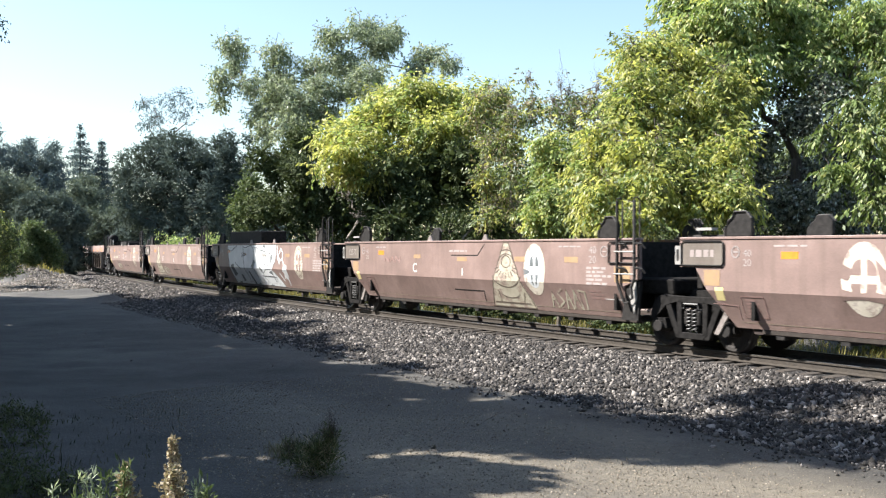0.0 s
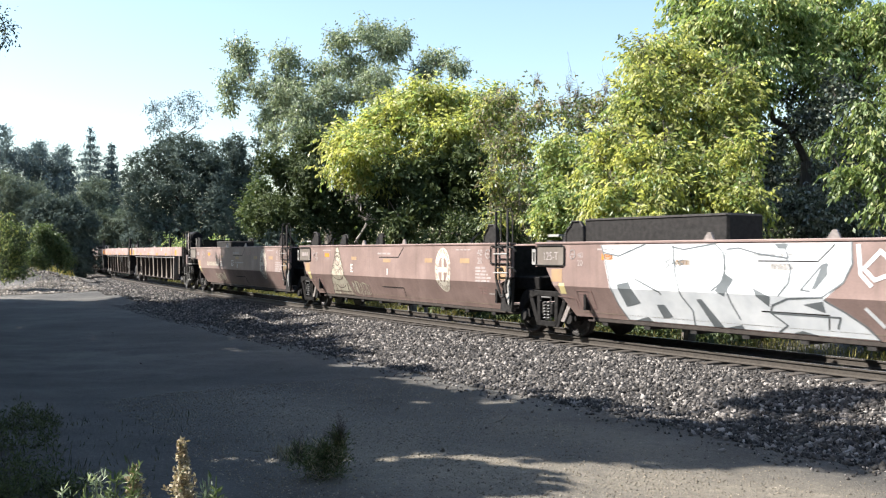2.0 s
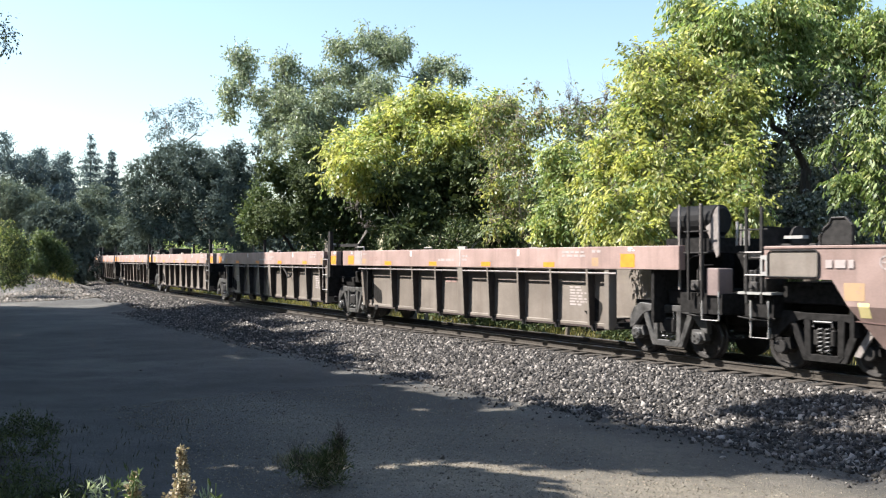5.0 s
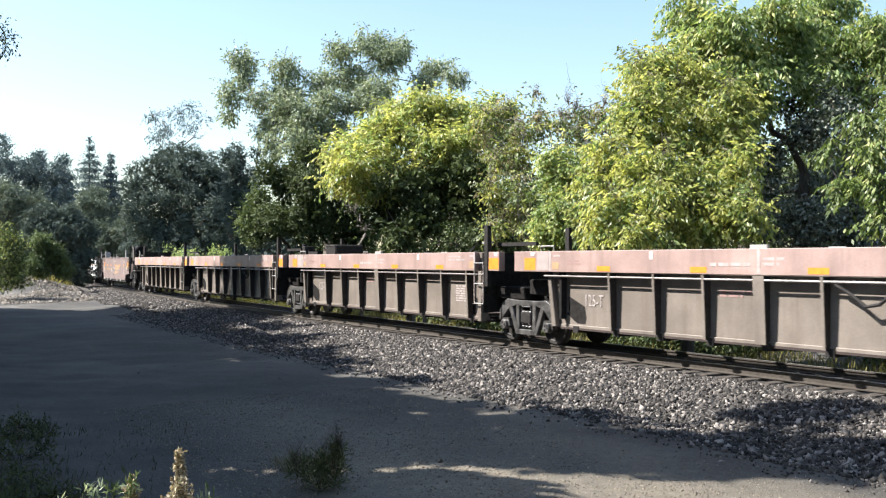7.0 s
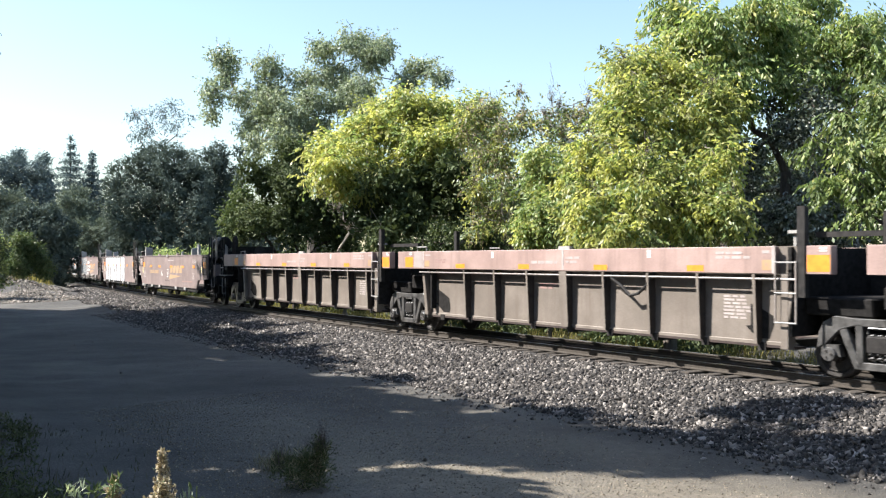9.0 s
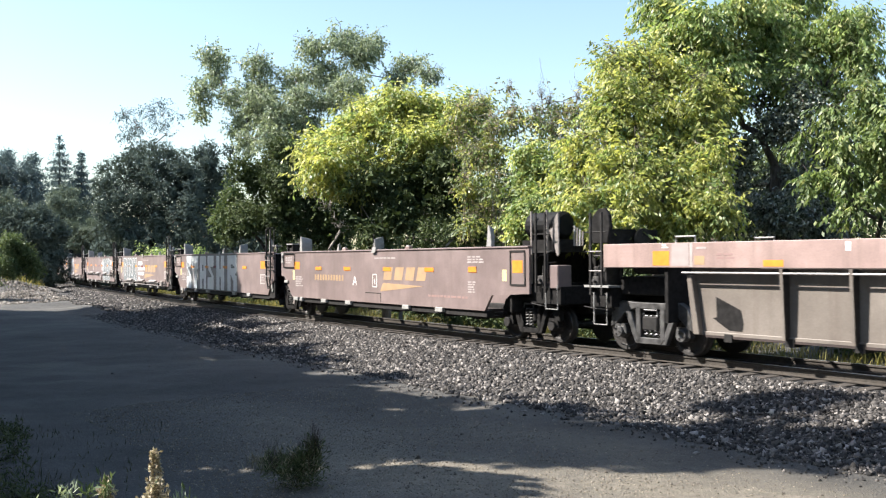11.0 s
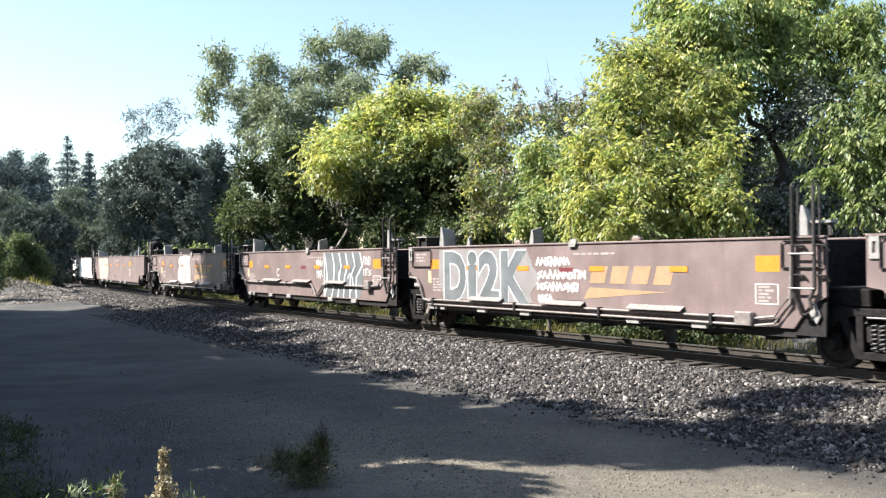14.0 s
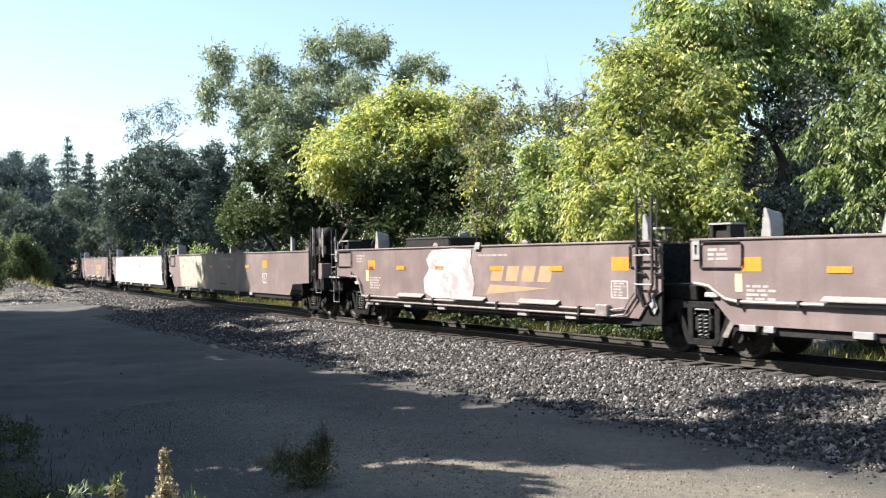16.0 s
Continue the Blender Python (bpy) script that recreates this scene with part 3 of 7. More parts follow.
def truck(unit, x, cast=None):
    """Two-axle truck: side frames with spring groups, bolster, wheelsets."""
    cast = cast or RUST_STEEL
    holder = part("truck", Shape().box(x - 0.22, x + 0.22, -1.1, 1.1, 0.52, 0.84), DARK_STEEL, unit, "grimy cast steel two-axle truck", 0.03)
    for k in (-1, 1):
        y0, y1 = sorted((k * 0.93, k * 1.09))
        sf = Shape()
        # frame cut round a window for the springs: top bar, legs and bottom bar
        sf.slab([(x + a, z) for a, z in [(-1.16, 0.56), (-1.14, 0.84), (-1.02, 1.06), (-0.82, 1.17), (-0.42, 1.14), (0.42, 1.14), (0.82, 1.17), (1.02, 1.06), (1.14, 0.84), (1.16, 0.56), (1.02, 0.62), (0.72, 0.92), (0.45, 1.0), (-0.45, 1.0), (-0.72, 0.92), (-1.02, 0.62)]], y0, y1)
        for m in (-1, 1):
            sf.slab([(x + m * 0.28, 1.04), (x + m * 0.42, 1.04), (x + m * 0.40, 0.36), (x + m * 0.27, 0.28)], y0, y1)
            sf.slab([(x + m * 0.60, 0.98), (x + m * 0.76, 0.98), (x + m * 0.44, 0.22), (x + m * 0.30, 0.22)], y0 + 0.01, y1 - 0.01)
        sf.slab([(x - 0.42, 0.36), (x + 0.42, 0.36), (x + 0.30, 0.22), (x - 0.30, 0.22)], y0, y1)
        part("side_frame", sf, cast if cast is DUST_STEEL else GRIME_SHADE, holder, bevel=0.012)
        out = k * (1.06 if cast is DUST_STEEL else 1.12)
        for a in ((-0.14, 0.0, 0.14) if cast is DUST_STEEL else (-0.075, 0.075)):
            sp = Shape().tube([(x + a + 0.05 * math.cos(q), out - k * 0.04 + 0.05 * math.sin(q), 0.38 + q * 0.0128) for q in np.linspace(0, 12 * math.pi, 49)], 0.02, 5)
            part("spring", sp, cast if cast is DUST_STEEL else SPRING_STEEL, holder)
        part("spring_window", Shape().tube([(x - 0.2, out, 0.88), (x - 0.18, out, 0.98), (x + 0.18, out, 0.98), (x + 0.2, out, 0.88)], 0.025, 6), cast if cast is DUST_STEEL else SPRING_STEEL, holder)
        for m in (-1, 1):
            part("bearing_cap", Shape().disc(x + m * 0.9, 0.46, *sorted((k * 0.97, k * 1.16)), 0.13, 14), cast if cast is DUST_STEEL else DARK_STEEL, holder, bevel=0.01)
            if cast is DUST_STEEL:
                for q in range(3):
                    part("cap_bolt", Shape().disc(x + m * 0.9 + 0.065 * math.cos(q * 2.1), 0.46 + 0.065 * math.sin(q * 2.1), *sorted((k * 1.16, k * 1.175)), 0.025, 6), DARK_STEEL, holder)
            part("adapter", Shape().slab([(x + m * 0.9 - 0.2, 0.42), (x + m * 0.9 - 0.16, 0.64), (x + m * 0.9 + 0.16, 0.64), (x + m * 0.9 + 0.2, 0.42), (x + m * 0.9 + 0.13, 0.42), (x + m * 0.9, 0.58), (x + m * 0.9 - 0.13, 0.42)], y0 + 0.01, y1 + 0.01), cast if cast is DUST_STEEL else GRIME_SHADE, holder)
    for m in (-1, 1):
        w = part("wheelset", WHEELSET, WHEEL_STEEL, holder)
        w.location = (x + m * 0.9, 0, 0.46)
    return holder


def floor_members(unit, xr, xf, z0, step, half=1.3):
    """Cross bearers and side flanges at the bottom of the open well."""
    for k in (-1, 1):
        part("floor_flange", Shape().box(xr + 1.6, xf - 1.4, *sorted((k * (half - 0.02), k * 0.98)), z0, z0 + 0.05), INSIDE, unit)
    x = xr + 2.2
    while x < xf - 1.6:
        part("cross_bearer", Shape().box(x - 0.09, x + 0.09, -half, half, z0 - 0.07, z0 + 0.09), DARK_STEEL, unit)
        x += step
    for a, b in ((xr + 2.2, xr + 4.2), (xf - 3.6, xf - 1.8)):
        part("diagonal_strap", Shape().tube([(a, -1.1, z0), (b, 1.1, z0)], 0.05, 4).tube([(a, 1.1, z0), (b, -1.1, z0)], 0.05, 4), DARK_STEEL, unit)


def end_works(unit, L, xr, xf, top, fe, re, mat):
    """Bulkheads, decks over the trucks, articulation or coupler, brake gear."""
    for x, k in ((xr + 1.75, -1), (xf - 0.85, 1)):
        part("bulkhead", Shape().box(x - 0.04, x + 0.04, -1.42, 1.42, 0.75, top - 0.02), GRIME_SHADE, unit)
    # added black sheets hide the sunlit far wall, in place of gap shade
    for a, b in ((xr + 0.01, xr + 1.7), (xf - 0.8, xf - 0.01)):
        part("end_lining", Shape().box(a, b, 1.26, 1.29, 1.35, top + 0.03), GRIME_SHADE, unit)
    # deck colour holds the darkness of the shaded gap
    part("end_deck", Shape().beam([(-1.02, 1.30), (-1.02, 1.72), (1.02, 1.72), (1.02, 1.30)], xr + 0.05, xr + 1.7), GRIME_SHADE, unit, "dark deck over the truck", 0.03)
    part("end_deck", Shape().beam([(-0.98, 1.15), (-1.02, 1.5), (1.02, 1.5), (0.98, 1.15)], xf - 0.8, xf + (0.05 if fe else 0.55)), GRIME_SHADE, unit, "dark deck over the truck", 0.03)
    part("articulation", Shape().box(-L / 2 - 0.9, -L / 2 + 1.6, -0.45, 0.45, 0.85, 1.25), GRIME_SHADE, unit)
    part("articulation", Shape().box(L / 2 - 1.6, L / 2 + 0.2, -0.45, 0.45, 0.85, 1.2), GRIME_SHADE, unit)
    part("brake_cylinder", Shape().tube([(xr + 0.5, -0.9, 1.95), (xr + 1.2, -0.9, 1.95)], 0.17, 12), DARK_STEEL, unit)
    part("walkway_grating", Shape().box(xr + 0.1, xr + 0.9, -1.2, 1.2, 2.42, 2.47), RUST_STEEL, unit)
    for y in (-1.1, 1.1):
        part("walkway_post", Shape().box(xr + 0.15, xr + 0.2, y - 0.03, y + 0.03, 1.7, 2.45), DARK_STEEL, unit)
    if re:
        part("coupler", Shape().box(-L / 2 - 2.0, -L / 2 - 0.7, -0.12, 0.12, 0.72, 0.98), DARK_STEEL, unit, bevel=0.03)
        part("end_sill", Shape().box(xr - 0.55, xr + 0.1, -1.35, 1.35, 1.02, 1.45), GRIME_SHADE, unit)
        part("stirrup", Shape().tube([(xr - 0.35, -1.45, 1.35), (xr - 0.35, -1.45, 0.62), (xr + 0.05, -1.45, 0.62), (xr + 0.05, -1.45, 1.35)], 0.02, 6), PALE_STEEL, unit, "pale bent-bar stirrup step")
        part("end_step", Shape().box(xr - 0.62, xr + 0.15, -1.5, -1.1, 1.47, 1.52), PALE_STEEL, unit, "pale step plate at the car end")
        part("end_platform", Shape().box(xr - 0.5, xr + 0.02, -1.45, 1.2, 2.2, 2.25), PIPE_STEEL, unit, "dusty crosswalk at the car end")
        for z in (1.85, 2.3):
            part("rung", Shape().tube([(xr - 0.44, -1.5, z), (xr - 0.06, -1.5, z)], 0.018, 6), PIPE_STEEL, unit, "dusty rung")
        part("end_panel", Shape().box(xr - 0.75, xr - 0.7, -0.6, 1.2, 2.3, 2.85), GRIME_SHADE, unit, "dark end panel behind the steps")
        for x in (xr - 0.45, xr - 0.1):
            part("stake", Shape().box(x, x + 0.05, -1.5, -1.45, 1.3, 3.2), DARK_STEEL, unit)
        part("end_box", Shape().box(xr - 0.5, xr - 0.1, -1.3, -0.7, 1.45, 1.95), RUST_STEEL, unit, bevel=0.02)
        if mat is BROWN_GREY:
            part("end_guide", Shape().slab([(xr - 1.12, 2.5), (xr - 1.18, 2.9), (xr - 1.1, 3.16), (xr - 0.93, 3.33), (xr - 0.72, 3.36), (xr - 0.56, 3.18), (xr - 0.52, 2.9), (xr - 0.6, 2.5)], -0.72, -0.6), GRIME_SHADE, unit, "black rounded container guide at the car end", 0.02)
        part("brake_wheel", Shape().loft([(xr - 0.6, 0.5 + 0.28 * math.cos(a), 2.6 + 0.28 * math.sin(a)) for a in np.linspace(0, 6.28, 17)[:-1]],
                                         [(xr - 0.55, 0.5 + 0.28 * math.cos(a), 2.6 + 0.28 * math.sin(a)) for a in np.linspace(0, 6.28, 17)[:-1]]), DARK_STEEL, unit)
    if fe:
        part("coupler", Shape().box(L / 2 + 0.7, L / 2 + 2.0, -0.12, 0.12, 0.72, 0.98), DARK_STEEL, unit, bevel=0.03)
        part("end_sill", Shape().box(xf - 0.1, xf + 1.02, -1.35, 1.35, 1.02, 1.45), GRIME_SHADE, unit)
        part("stirrup", Shape().tube([(xf + 0.58, -1.45, 1.5), (xf + 0.58, -1.45, 0.9), (xf + 1.02, -1.45, 0.9), (xf + 1.02, -1.45, 1.5)], 0.02, 6), PALE_STEEL, unit, "pale bent-bar stirrup step")
        part("end_rack", Shape().box(xf - 0.75, xf + 0.7, -1.1, 0.9, 2.3, 2.62), GRIME_SHADE, unit, "black valve and brake rack")
        tank = part("air_tank", Shape().tube([(xf - 0.72, -0.75, 3.0), (xf - 0.66, -0.75, 3.0)], 0.26, 18, 0.34).tube([(xf - 0.66, -0.75, 3.0), (xf + 0.5, -0.75, 3.0)], 0.34, 18).tube([(xf + 0.5, -0.75, 3.0), (xf + 0.56, -0.75, 3.0)], 0.34, 18, 0.26), TANK_BLACK, unit, "black cylindrical air tank")
        for x in (xf - 0.4, xf + 0.25):
            part("tank_strap", Shape().box(x, x + 0.06, -1.12, -0.4, 2.62, 2.72).box(x, x + 0.06, -1.115, -1.085, 2.7, 3.05), RUST_STEEL, tank)
        part("end_guide", Shape().slab([(xf + 0.55, 2.85), (xf + 0.68, 2.92), (xf + 0.8, 3.2), (xf + 0.88, 3.28), (xf + 0.9, 2.25), (xf + 0.84, 2.2), (xf + 0.72, 2.5)], -1.3, -1.26), PIPE_STEEL, unit, "dusty pointed end plate")
        for x, top_z in ((xf - 0.3, 3.36), (xf + 0.3, 3.36)):
            part("rack_post", Shape().box(x, x + 0.04, -1.2, -1.16, 1.5, top_z), PIPE_STEEL, unit)
        for k in range(4):
            part("hanging_rod", Shape().tube([(xf + 1.05 + 0.1 * k, -0.9, 2.95 - 0.05 * k), (xf + 1.05 + 0.1 * k, -0.92, 2.45)], 0.025, 6), PIPE_STEEL if k % 2 else PALE_STEEL, unit)
        for x in (xf + 0.22, xf + 0.58):
            part("stake", Shape().box(x, x + 0.045, -1.5, -1.455, 1.3, 3.3), DARK_STEEL, unit)
        part("end_box", Shape().box(xf + 0.64, xf + 0.98, -1.4, -0.95, 1.4, 1.98), BROWN_PALE, unit, bevel=0.02)

    if fe or re:
        x = xf + 0.4 if fe else xr - 0.3
        for k, (dx, z) in enumerate(((-0.2, 2.15), (0.05, 1.95), (0.2, 2.25))):
            part("air_pipe", Shape().tube([(x + dx, -1.42, 1.4), (x + dx, -1.42, z), (x + dx + 0.1, -1.38, z + 0.08), (x + dx + 0.12, -1.1, z + 0.1)], 0.018, 6), RUST_STEEL, unit)
        part("valve", Shape().box(x - 0.12, x + 0.1, -1.46, -1.3, 1.5, 1.72).tube([(x, -1.48, 1.62), (x, -1.54, 1.62)], 0.05, 8), RUST_STEEL, unit, "grimy brake valve", 0.015)
        part("cut_lever", Shape().tube([(x - 0.3, -1.5, 1.02), (x + 0.1, -1.52, 0.98), (x + 0.25, -1.3, 0.95), (x + 0.3, -0.3, 1.0)], 0.016, 6), DARK_STEEL, unit)
        part("air_hose", Shape().tube([(x, -0.5, 0.9), (x + 0.1, -0.5, 0.55), (x + 0.25, -0.45, 0.45), (x + 0.4, -0.4, 0.5)], 0.03, 8), DARK_STEEL, unit, "hanging black air hose")
        for z in (2.3, 2.75):
            part("rack_rail", Shape().tube([(x - 0.3, -1.46, z), (x + 0.35, -1.46, z)], 0.018, 6), DARK_STEEL, unit)


def round_guide(unit, x, k, top, wide, high):
    """Dark many-sided container guide standing on the top edge of one side."""
    o = [(-0.5, 0.0), (-0.5, 0.35), (-0.36, 0.62), (-0.2, 0.78), (-0.12, 1.0), (0.3, 1.0), (0.5, 0.72), (0.5, 0.0)]
    g = part("container_guide", Shape().slab([(x + a * wide, top + b * high) for a, b in o], *sorted((k * 1.36, k * 1.47))), DARK_STEEL, unit, bevel=0.015)
    part("guide_edge", Shape().tube([(x + a * wide, k * 1.48, top + b * high) for a, b in o[:7]], 0.022, 6), RUST_STEEL, g)


def wedge_guide(unit, name, x, k, top, high, deep, mat):
    """Pale upright plate across the car with a narrow pointed face to the side."""
    o = [(x - 0.12, top), (x + 0.1, top), (x + 0.08, top + high * 0.55), (x + 0.0, top + high), (x - 0.05, top + high)]
    i2 = [(x - 0.12, top), (x + 0.1, top), (x + 0.1, top + high * 0.5), (x + 0.06, top + high * 0.82), (x, top + high * 0.82)]
    part(name, Shape().loft([(a, k * 1.5, z) for a, z in o], [(a, k * (1.5 - deep), z) for a, z in i2]), mat, unit, bevel=0.008)


def front_frame(unit, x0, x1, z0, z1):
    part("end_panel_frame", Shape().tube([(x0, -1.53, z0), (x0, -1.53, z1 - 0.05), (x0 + 0.05, -1.53, z1), (x1 - 0.05, -1.53, z1), (x1, -1.53, z1 - 0.05), (x1, -1.53, z0 + 0.05), (x1 - 0.05, -1.53, z0), (x0, -1.53, z0)], 0.017, 6), DARK_STEEL, unit, "black pipe frame")


def hose_loop(unit):
    part("hose_loop", Shape().tube([(1.6, -1.44, 1.78), (1.9, -1.45, 1.62), (2.2, -1.46, 1.40), (2.45, -1.46, 1.45), (2.7, -1.45, 1.65), (2.78, -1.44, 1.8)], 0.035, 8), DARK_STEEL, unit, "black looped air hose")


def car_unit(kind, L, fe=False, re=False):
    """One well of an articulated container car; x forwards, the camera's side at -y, z from the rail."""
    label = {"A": "faded red-brown empty container well car with smooth creased sides",
             "B": "dusty brown empty container well car with ribbed sides and oxide band",
             "C": "pinkish brown empty container well car with flat sides"}[kind]
    unit = tagged(new("well_car"), label, "freight car", "cars of the freight train")
    xr, xf = -L / 2 - (1.0 if re else -0.02), L / 2 + ((0.48 if kind == "C" else 0.75) if fe else (-0.75 if kind == "C" else -1.05))
    top = {"A": 2.36, "B": 2.46, "C": 2.42}[kind]
    paint = {"A": BROWN, "B": BROWN_GREY, "C": BROWN_PALE}[kind]
    cr, cf = -L / 2, L / 2      # truck centres
    if kind == "A":
        up = [(xr, top), (xf, top), (xf, 1.5), (cf - 1.55, 1.32), (cr + 0.72, 1.32), (cr + 0.42, 1.79), (xr, 1.79)]
        low = [(cr + 0.72, 1.32), (cf - 1.55, 1.32), (cf - 1.52, 1.0), (cf - 1.68, 0.57), (cr + 1.22, 0.57)]
        for near in (True, False):
            w = part("side_wall", wall([up], lat_smooth, near), paint, unit)
            part("lower_panel", wall([low], lat_smooth, near), paint, w)
        for k in (-1, 1):
            part("top_chord", Shape().box(xr, xf, *sorted((k * 1.36, k * 1.52)), top, top + 0.06), BROWN, unit, bevel=0.012)
            # sill colour darkened for the shade under the side
            part("bottom_sill", Shape().box(cr + 1.8, cf - 1.4, *sorted((k * 1.08, k * 1.165)), 0.47, 0.568), SHADE_DARK_STEEL, unit, bevel=0.012)
        # framed panel at the rear end of the near side, with a slotted bracket behind it
        x0 = cr + 0.08 if not re else xr + 0.1
        part("end_plate", Shape().box(x0, x0 + 1.06, -1.516, -1.502, 1.83, 2.31), BROWN_GREY, unit, "dusty grey end plate")
        front_frame(unit, x0, x0 + 1.06, 1.83, 2.33)
        part("slotted_bracket", Shape().box(x0 - 0.17, x0 - 0.02, -1.53, -1.44, 1.84, 1.92).box(x0 - 0.17, x0 - 0.02, -1.53, -1.44, 2.16, 2.24).box(x0 - 0.17, x0 - 0.13, -1.53, -1.44, 1.92, 2.16).box(x0 - 0.06, x0 - 0.02, -1.53, -1.44, 1.92, 2.16), PALE_STEEL, unit, "pale slotted bracket")
        part("walkway_bar", Shape().box(x0 + 0.2, x0 + 0.6, -1.3, -1.1, 2.56, 2.62), PALE_STEEL, unit, "pale top of the end walkway")
        for k in (-1, 1):
            round_guide(unit, x0 + 1.38, k, top + 0.06, 0.63, 0.5)
            round_guide(unit, xf - 1.05, k, top + 0.06, 0.6, 0.5)
        part("brace", Shape().slab([(cr + 0.66, 0.40), (cr + 0.78, 0.38), (cr + 1.05, 0.84), (cr + 0.95, 0.90)], -1.2, -1.16), PIPE_STEEL, unit, "dusty slanted brace")
        if not fe:
            front_frame(unit, cf - 2.02, xf - 0.02, 1.85, 2.33)
            ladder(unit, cf - 1.68, cf - 1.14, 3.26, 0.95, (1.6, 2.11))
            part("gusset", Shape().slab([(xf - 0.45, 1.4), (xf - 0.02, 1.45), (xf - 0.1, 0.55), (xf - 0.62, 0.55)], -1.45, -1.38), DARK_STEEL, unit)
            part("placard", Shape().slab([(xf - 0.32, 1.1), (xf - 0.12, 1.5), (xf - 0.1, 1.05), (xf - 0.17, 0.72)], -1.50, -1.48), PALE_STEEL, unit, "pale diamond-shaped plate")
        else:
            part("gusset", Shape().slab([(cf - 1.1, 1.35), (cf - 0.6, 1.35), (cf - 1.1, 0.62), (cf - 1.35, 0.62)], -1.45, -1.38), DARK_STEEL, unit)
        for x in (-2.3, 0.55):
            part("lifting_lug", Shape().slab([(x, top + 0.05), (x + 0.28, top + 0.05), (x + 0.2, top + 0.22), (x + 0.12, top + 0.22)], -1.45, -1.40), PIPE_STEEL, unit)
        floor_members(unit, cr, cf, 0.46, 1.35, 1.15)
    elif kind == "C":
        o = [(xr, top), (xf, top), (xf, 1.25 if fe else 1.35), (cf - 1.1, 1.17), (cf - 1.42, 0.74), (cr + 1.03, 0.74), (cr + 0.3, 1.5), (xr, 1.55)]
        for near in (True, False):
            part("side_wall", wall([o], lat_flat, near), paint, unit)
        for k in (-1, 1):
            part("top_chord", Shape().box(xr, xf, *sorted((k * 1.38, k * 1.53)), top, top + 0.05), paint, unit, bevel=0.012)
            part("bottom_sill", Shape().box(cr + 1.5, cf - 1.4, *sorted((k * 1.18, k * 1.44)), 0.56, 0.735), DARK_STEEL, unit, bevel=0.012)
        for x in (-6.2, -5.65, -3.85, -2.0, 1.75, 3.6):
            part("sill_bracket", Shape().box(x, x + (0.22 if x == -5.65 else 0.38), -1.54, -1.44, 0.62, 0.75), PALE_STEEL, unit, "pale sill bracket", 0.01)
        x0 = cr + 0.28 if not re else xr + 0.1
        front_frame(unit, x0, x0 + 1.0, 1.87, 2.39)
        part("slotted_bracket", Shape().box(x0 - 0.2, x0 - 0.02, -1.53, -1.44, 2.04, 2.14).box(x0 - 0.2, x0 - 0.02, -1.53, -1.44, 2.34, 2.44).box(x0 - 0.2, x0 - 0.14, -1.53, -1.44, 2.14, 2.34).box(x0 - 0.07, x0 - 0.02, -1.53, -1.44, 2.14, 2.34), PALE_STEEL, unit, "pale slotted bracket")
        part("valve_rack", Shape().box(x0 + 0.2, x0 + 0.27, -1.46, -1.0, top + 0.05, 2.74).box(x0 + 0.62, x0 + 0.69, -1.46, -1.0, top + 0.05, 2.74).box(x0 + 0.27, x0 + 0.62, -1.4, -1.05, top + 0.05, 2.62), DARK_STEEL, unit, "black valve rack")
        part("rack_cap", Shape().box(x0 + 0.18, x0 + 0.72, -1.48, -0.98, 2.742, 2.78), PALE_STEEL, unit)
        part("ledge", Shape().box(cr + 0.4, cr + 0.72, -1.56, -1.5, 1.27, 1.37), PALE_STEEL, unit, "pale ledge", 0.01)
        part("brace", Shape().slab([(cr + 0.62, 0.46), (cr + 0.74, 0.44), (cr + 1.02, 0.92), (cr + 0.92, 0.97)], -1.3, -1.26), PIPE_STEEL, unit, "dusty slanted brace")
        for k in (-1, 1):
            wedge_guide(unit, "container_guide", cr + (1.82 if k < 0 else 2.8), k, top + 0.05, 0.56, 0.42, PALE_STEEL)
            wedge_guide(unit, "container_guide", cf - (1.2 if k < 0 else 0.9), k, top + 0.05, 0.58 if k < 0 else 0.36, 0.12, PALE_STEEL)
        part("thin_stake", Shape().tube([(-0.11, -1.46, top + 0.05), (-0.11, -1.46, 2.98)], 0.012, 5), RUST_STEEL, unit)
        for x in (-2.1, 2.05):
            lug = part("lifting_lug", Shape().box(x - 0.13, x + 0.13, -1.52, -1.4, top + 0.05, top + 0.12), BROWN, unit, bevel=0.01)
            part("lug_plate", Shape().box(x - 0.1, x + 0.06, -1.5, -1.42, top + 0.122, top + 0.16), PALE_STEEL, lug)
        part("side_slab", Shape().slab([(-0.12, top - 0.06), (0.12, top - 0.06), (0.18, top + 0.1), (0.14, top + 0.14), (-0.04, top + 0.12)], -1.56, -1.535), PALE_STEEL, unit, "pale grey slab on the top edge")
        if not fe:
            front_frame(unit, cf - 1.64, xf - 0.02, 1.88, 2.38)
            ladder(unit, cf - 1.37, cf - 0.93, 3.38, 1.02, (1.5, 2.14))
            part("walkway_bar", Shape().box(cf - 1.27, cf - 0.68, -1.44, -1.2, 2.70, 2.75), PALE_STEEL, unit, "pale top of the end walkway")
            for x in (cf - 1.16, cf - 0.76):
                part("walkway_leg", Shape().box(x, x + 0.06, -1.4, -1.34, top + 0.05, 2.7), RUST_STEEL, unit)
            part("gusset", Shape().slab([(xf - 0.55, 1.4), (xf - 0.02, 1.4), (xf - 0.05, 0.62), (xf - 0.68, 0.62)], -1.45, -1.38), DARK_STEEL, unit)
            part("placard", Shape().slab([(xf - 0.35, 1.05), (xf - 0.22, 1.25), (xf - 0.12, 1.0), (xf - 0.2, 0.85)], -1.50, -1.48), PALE_STEEL, unit, "pale plate")
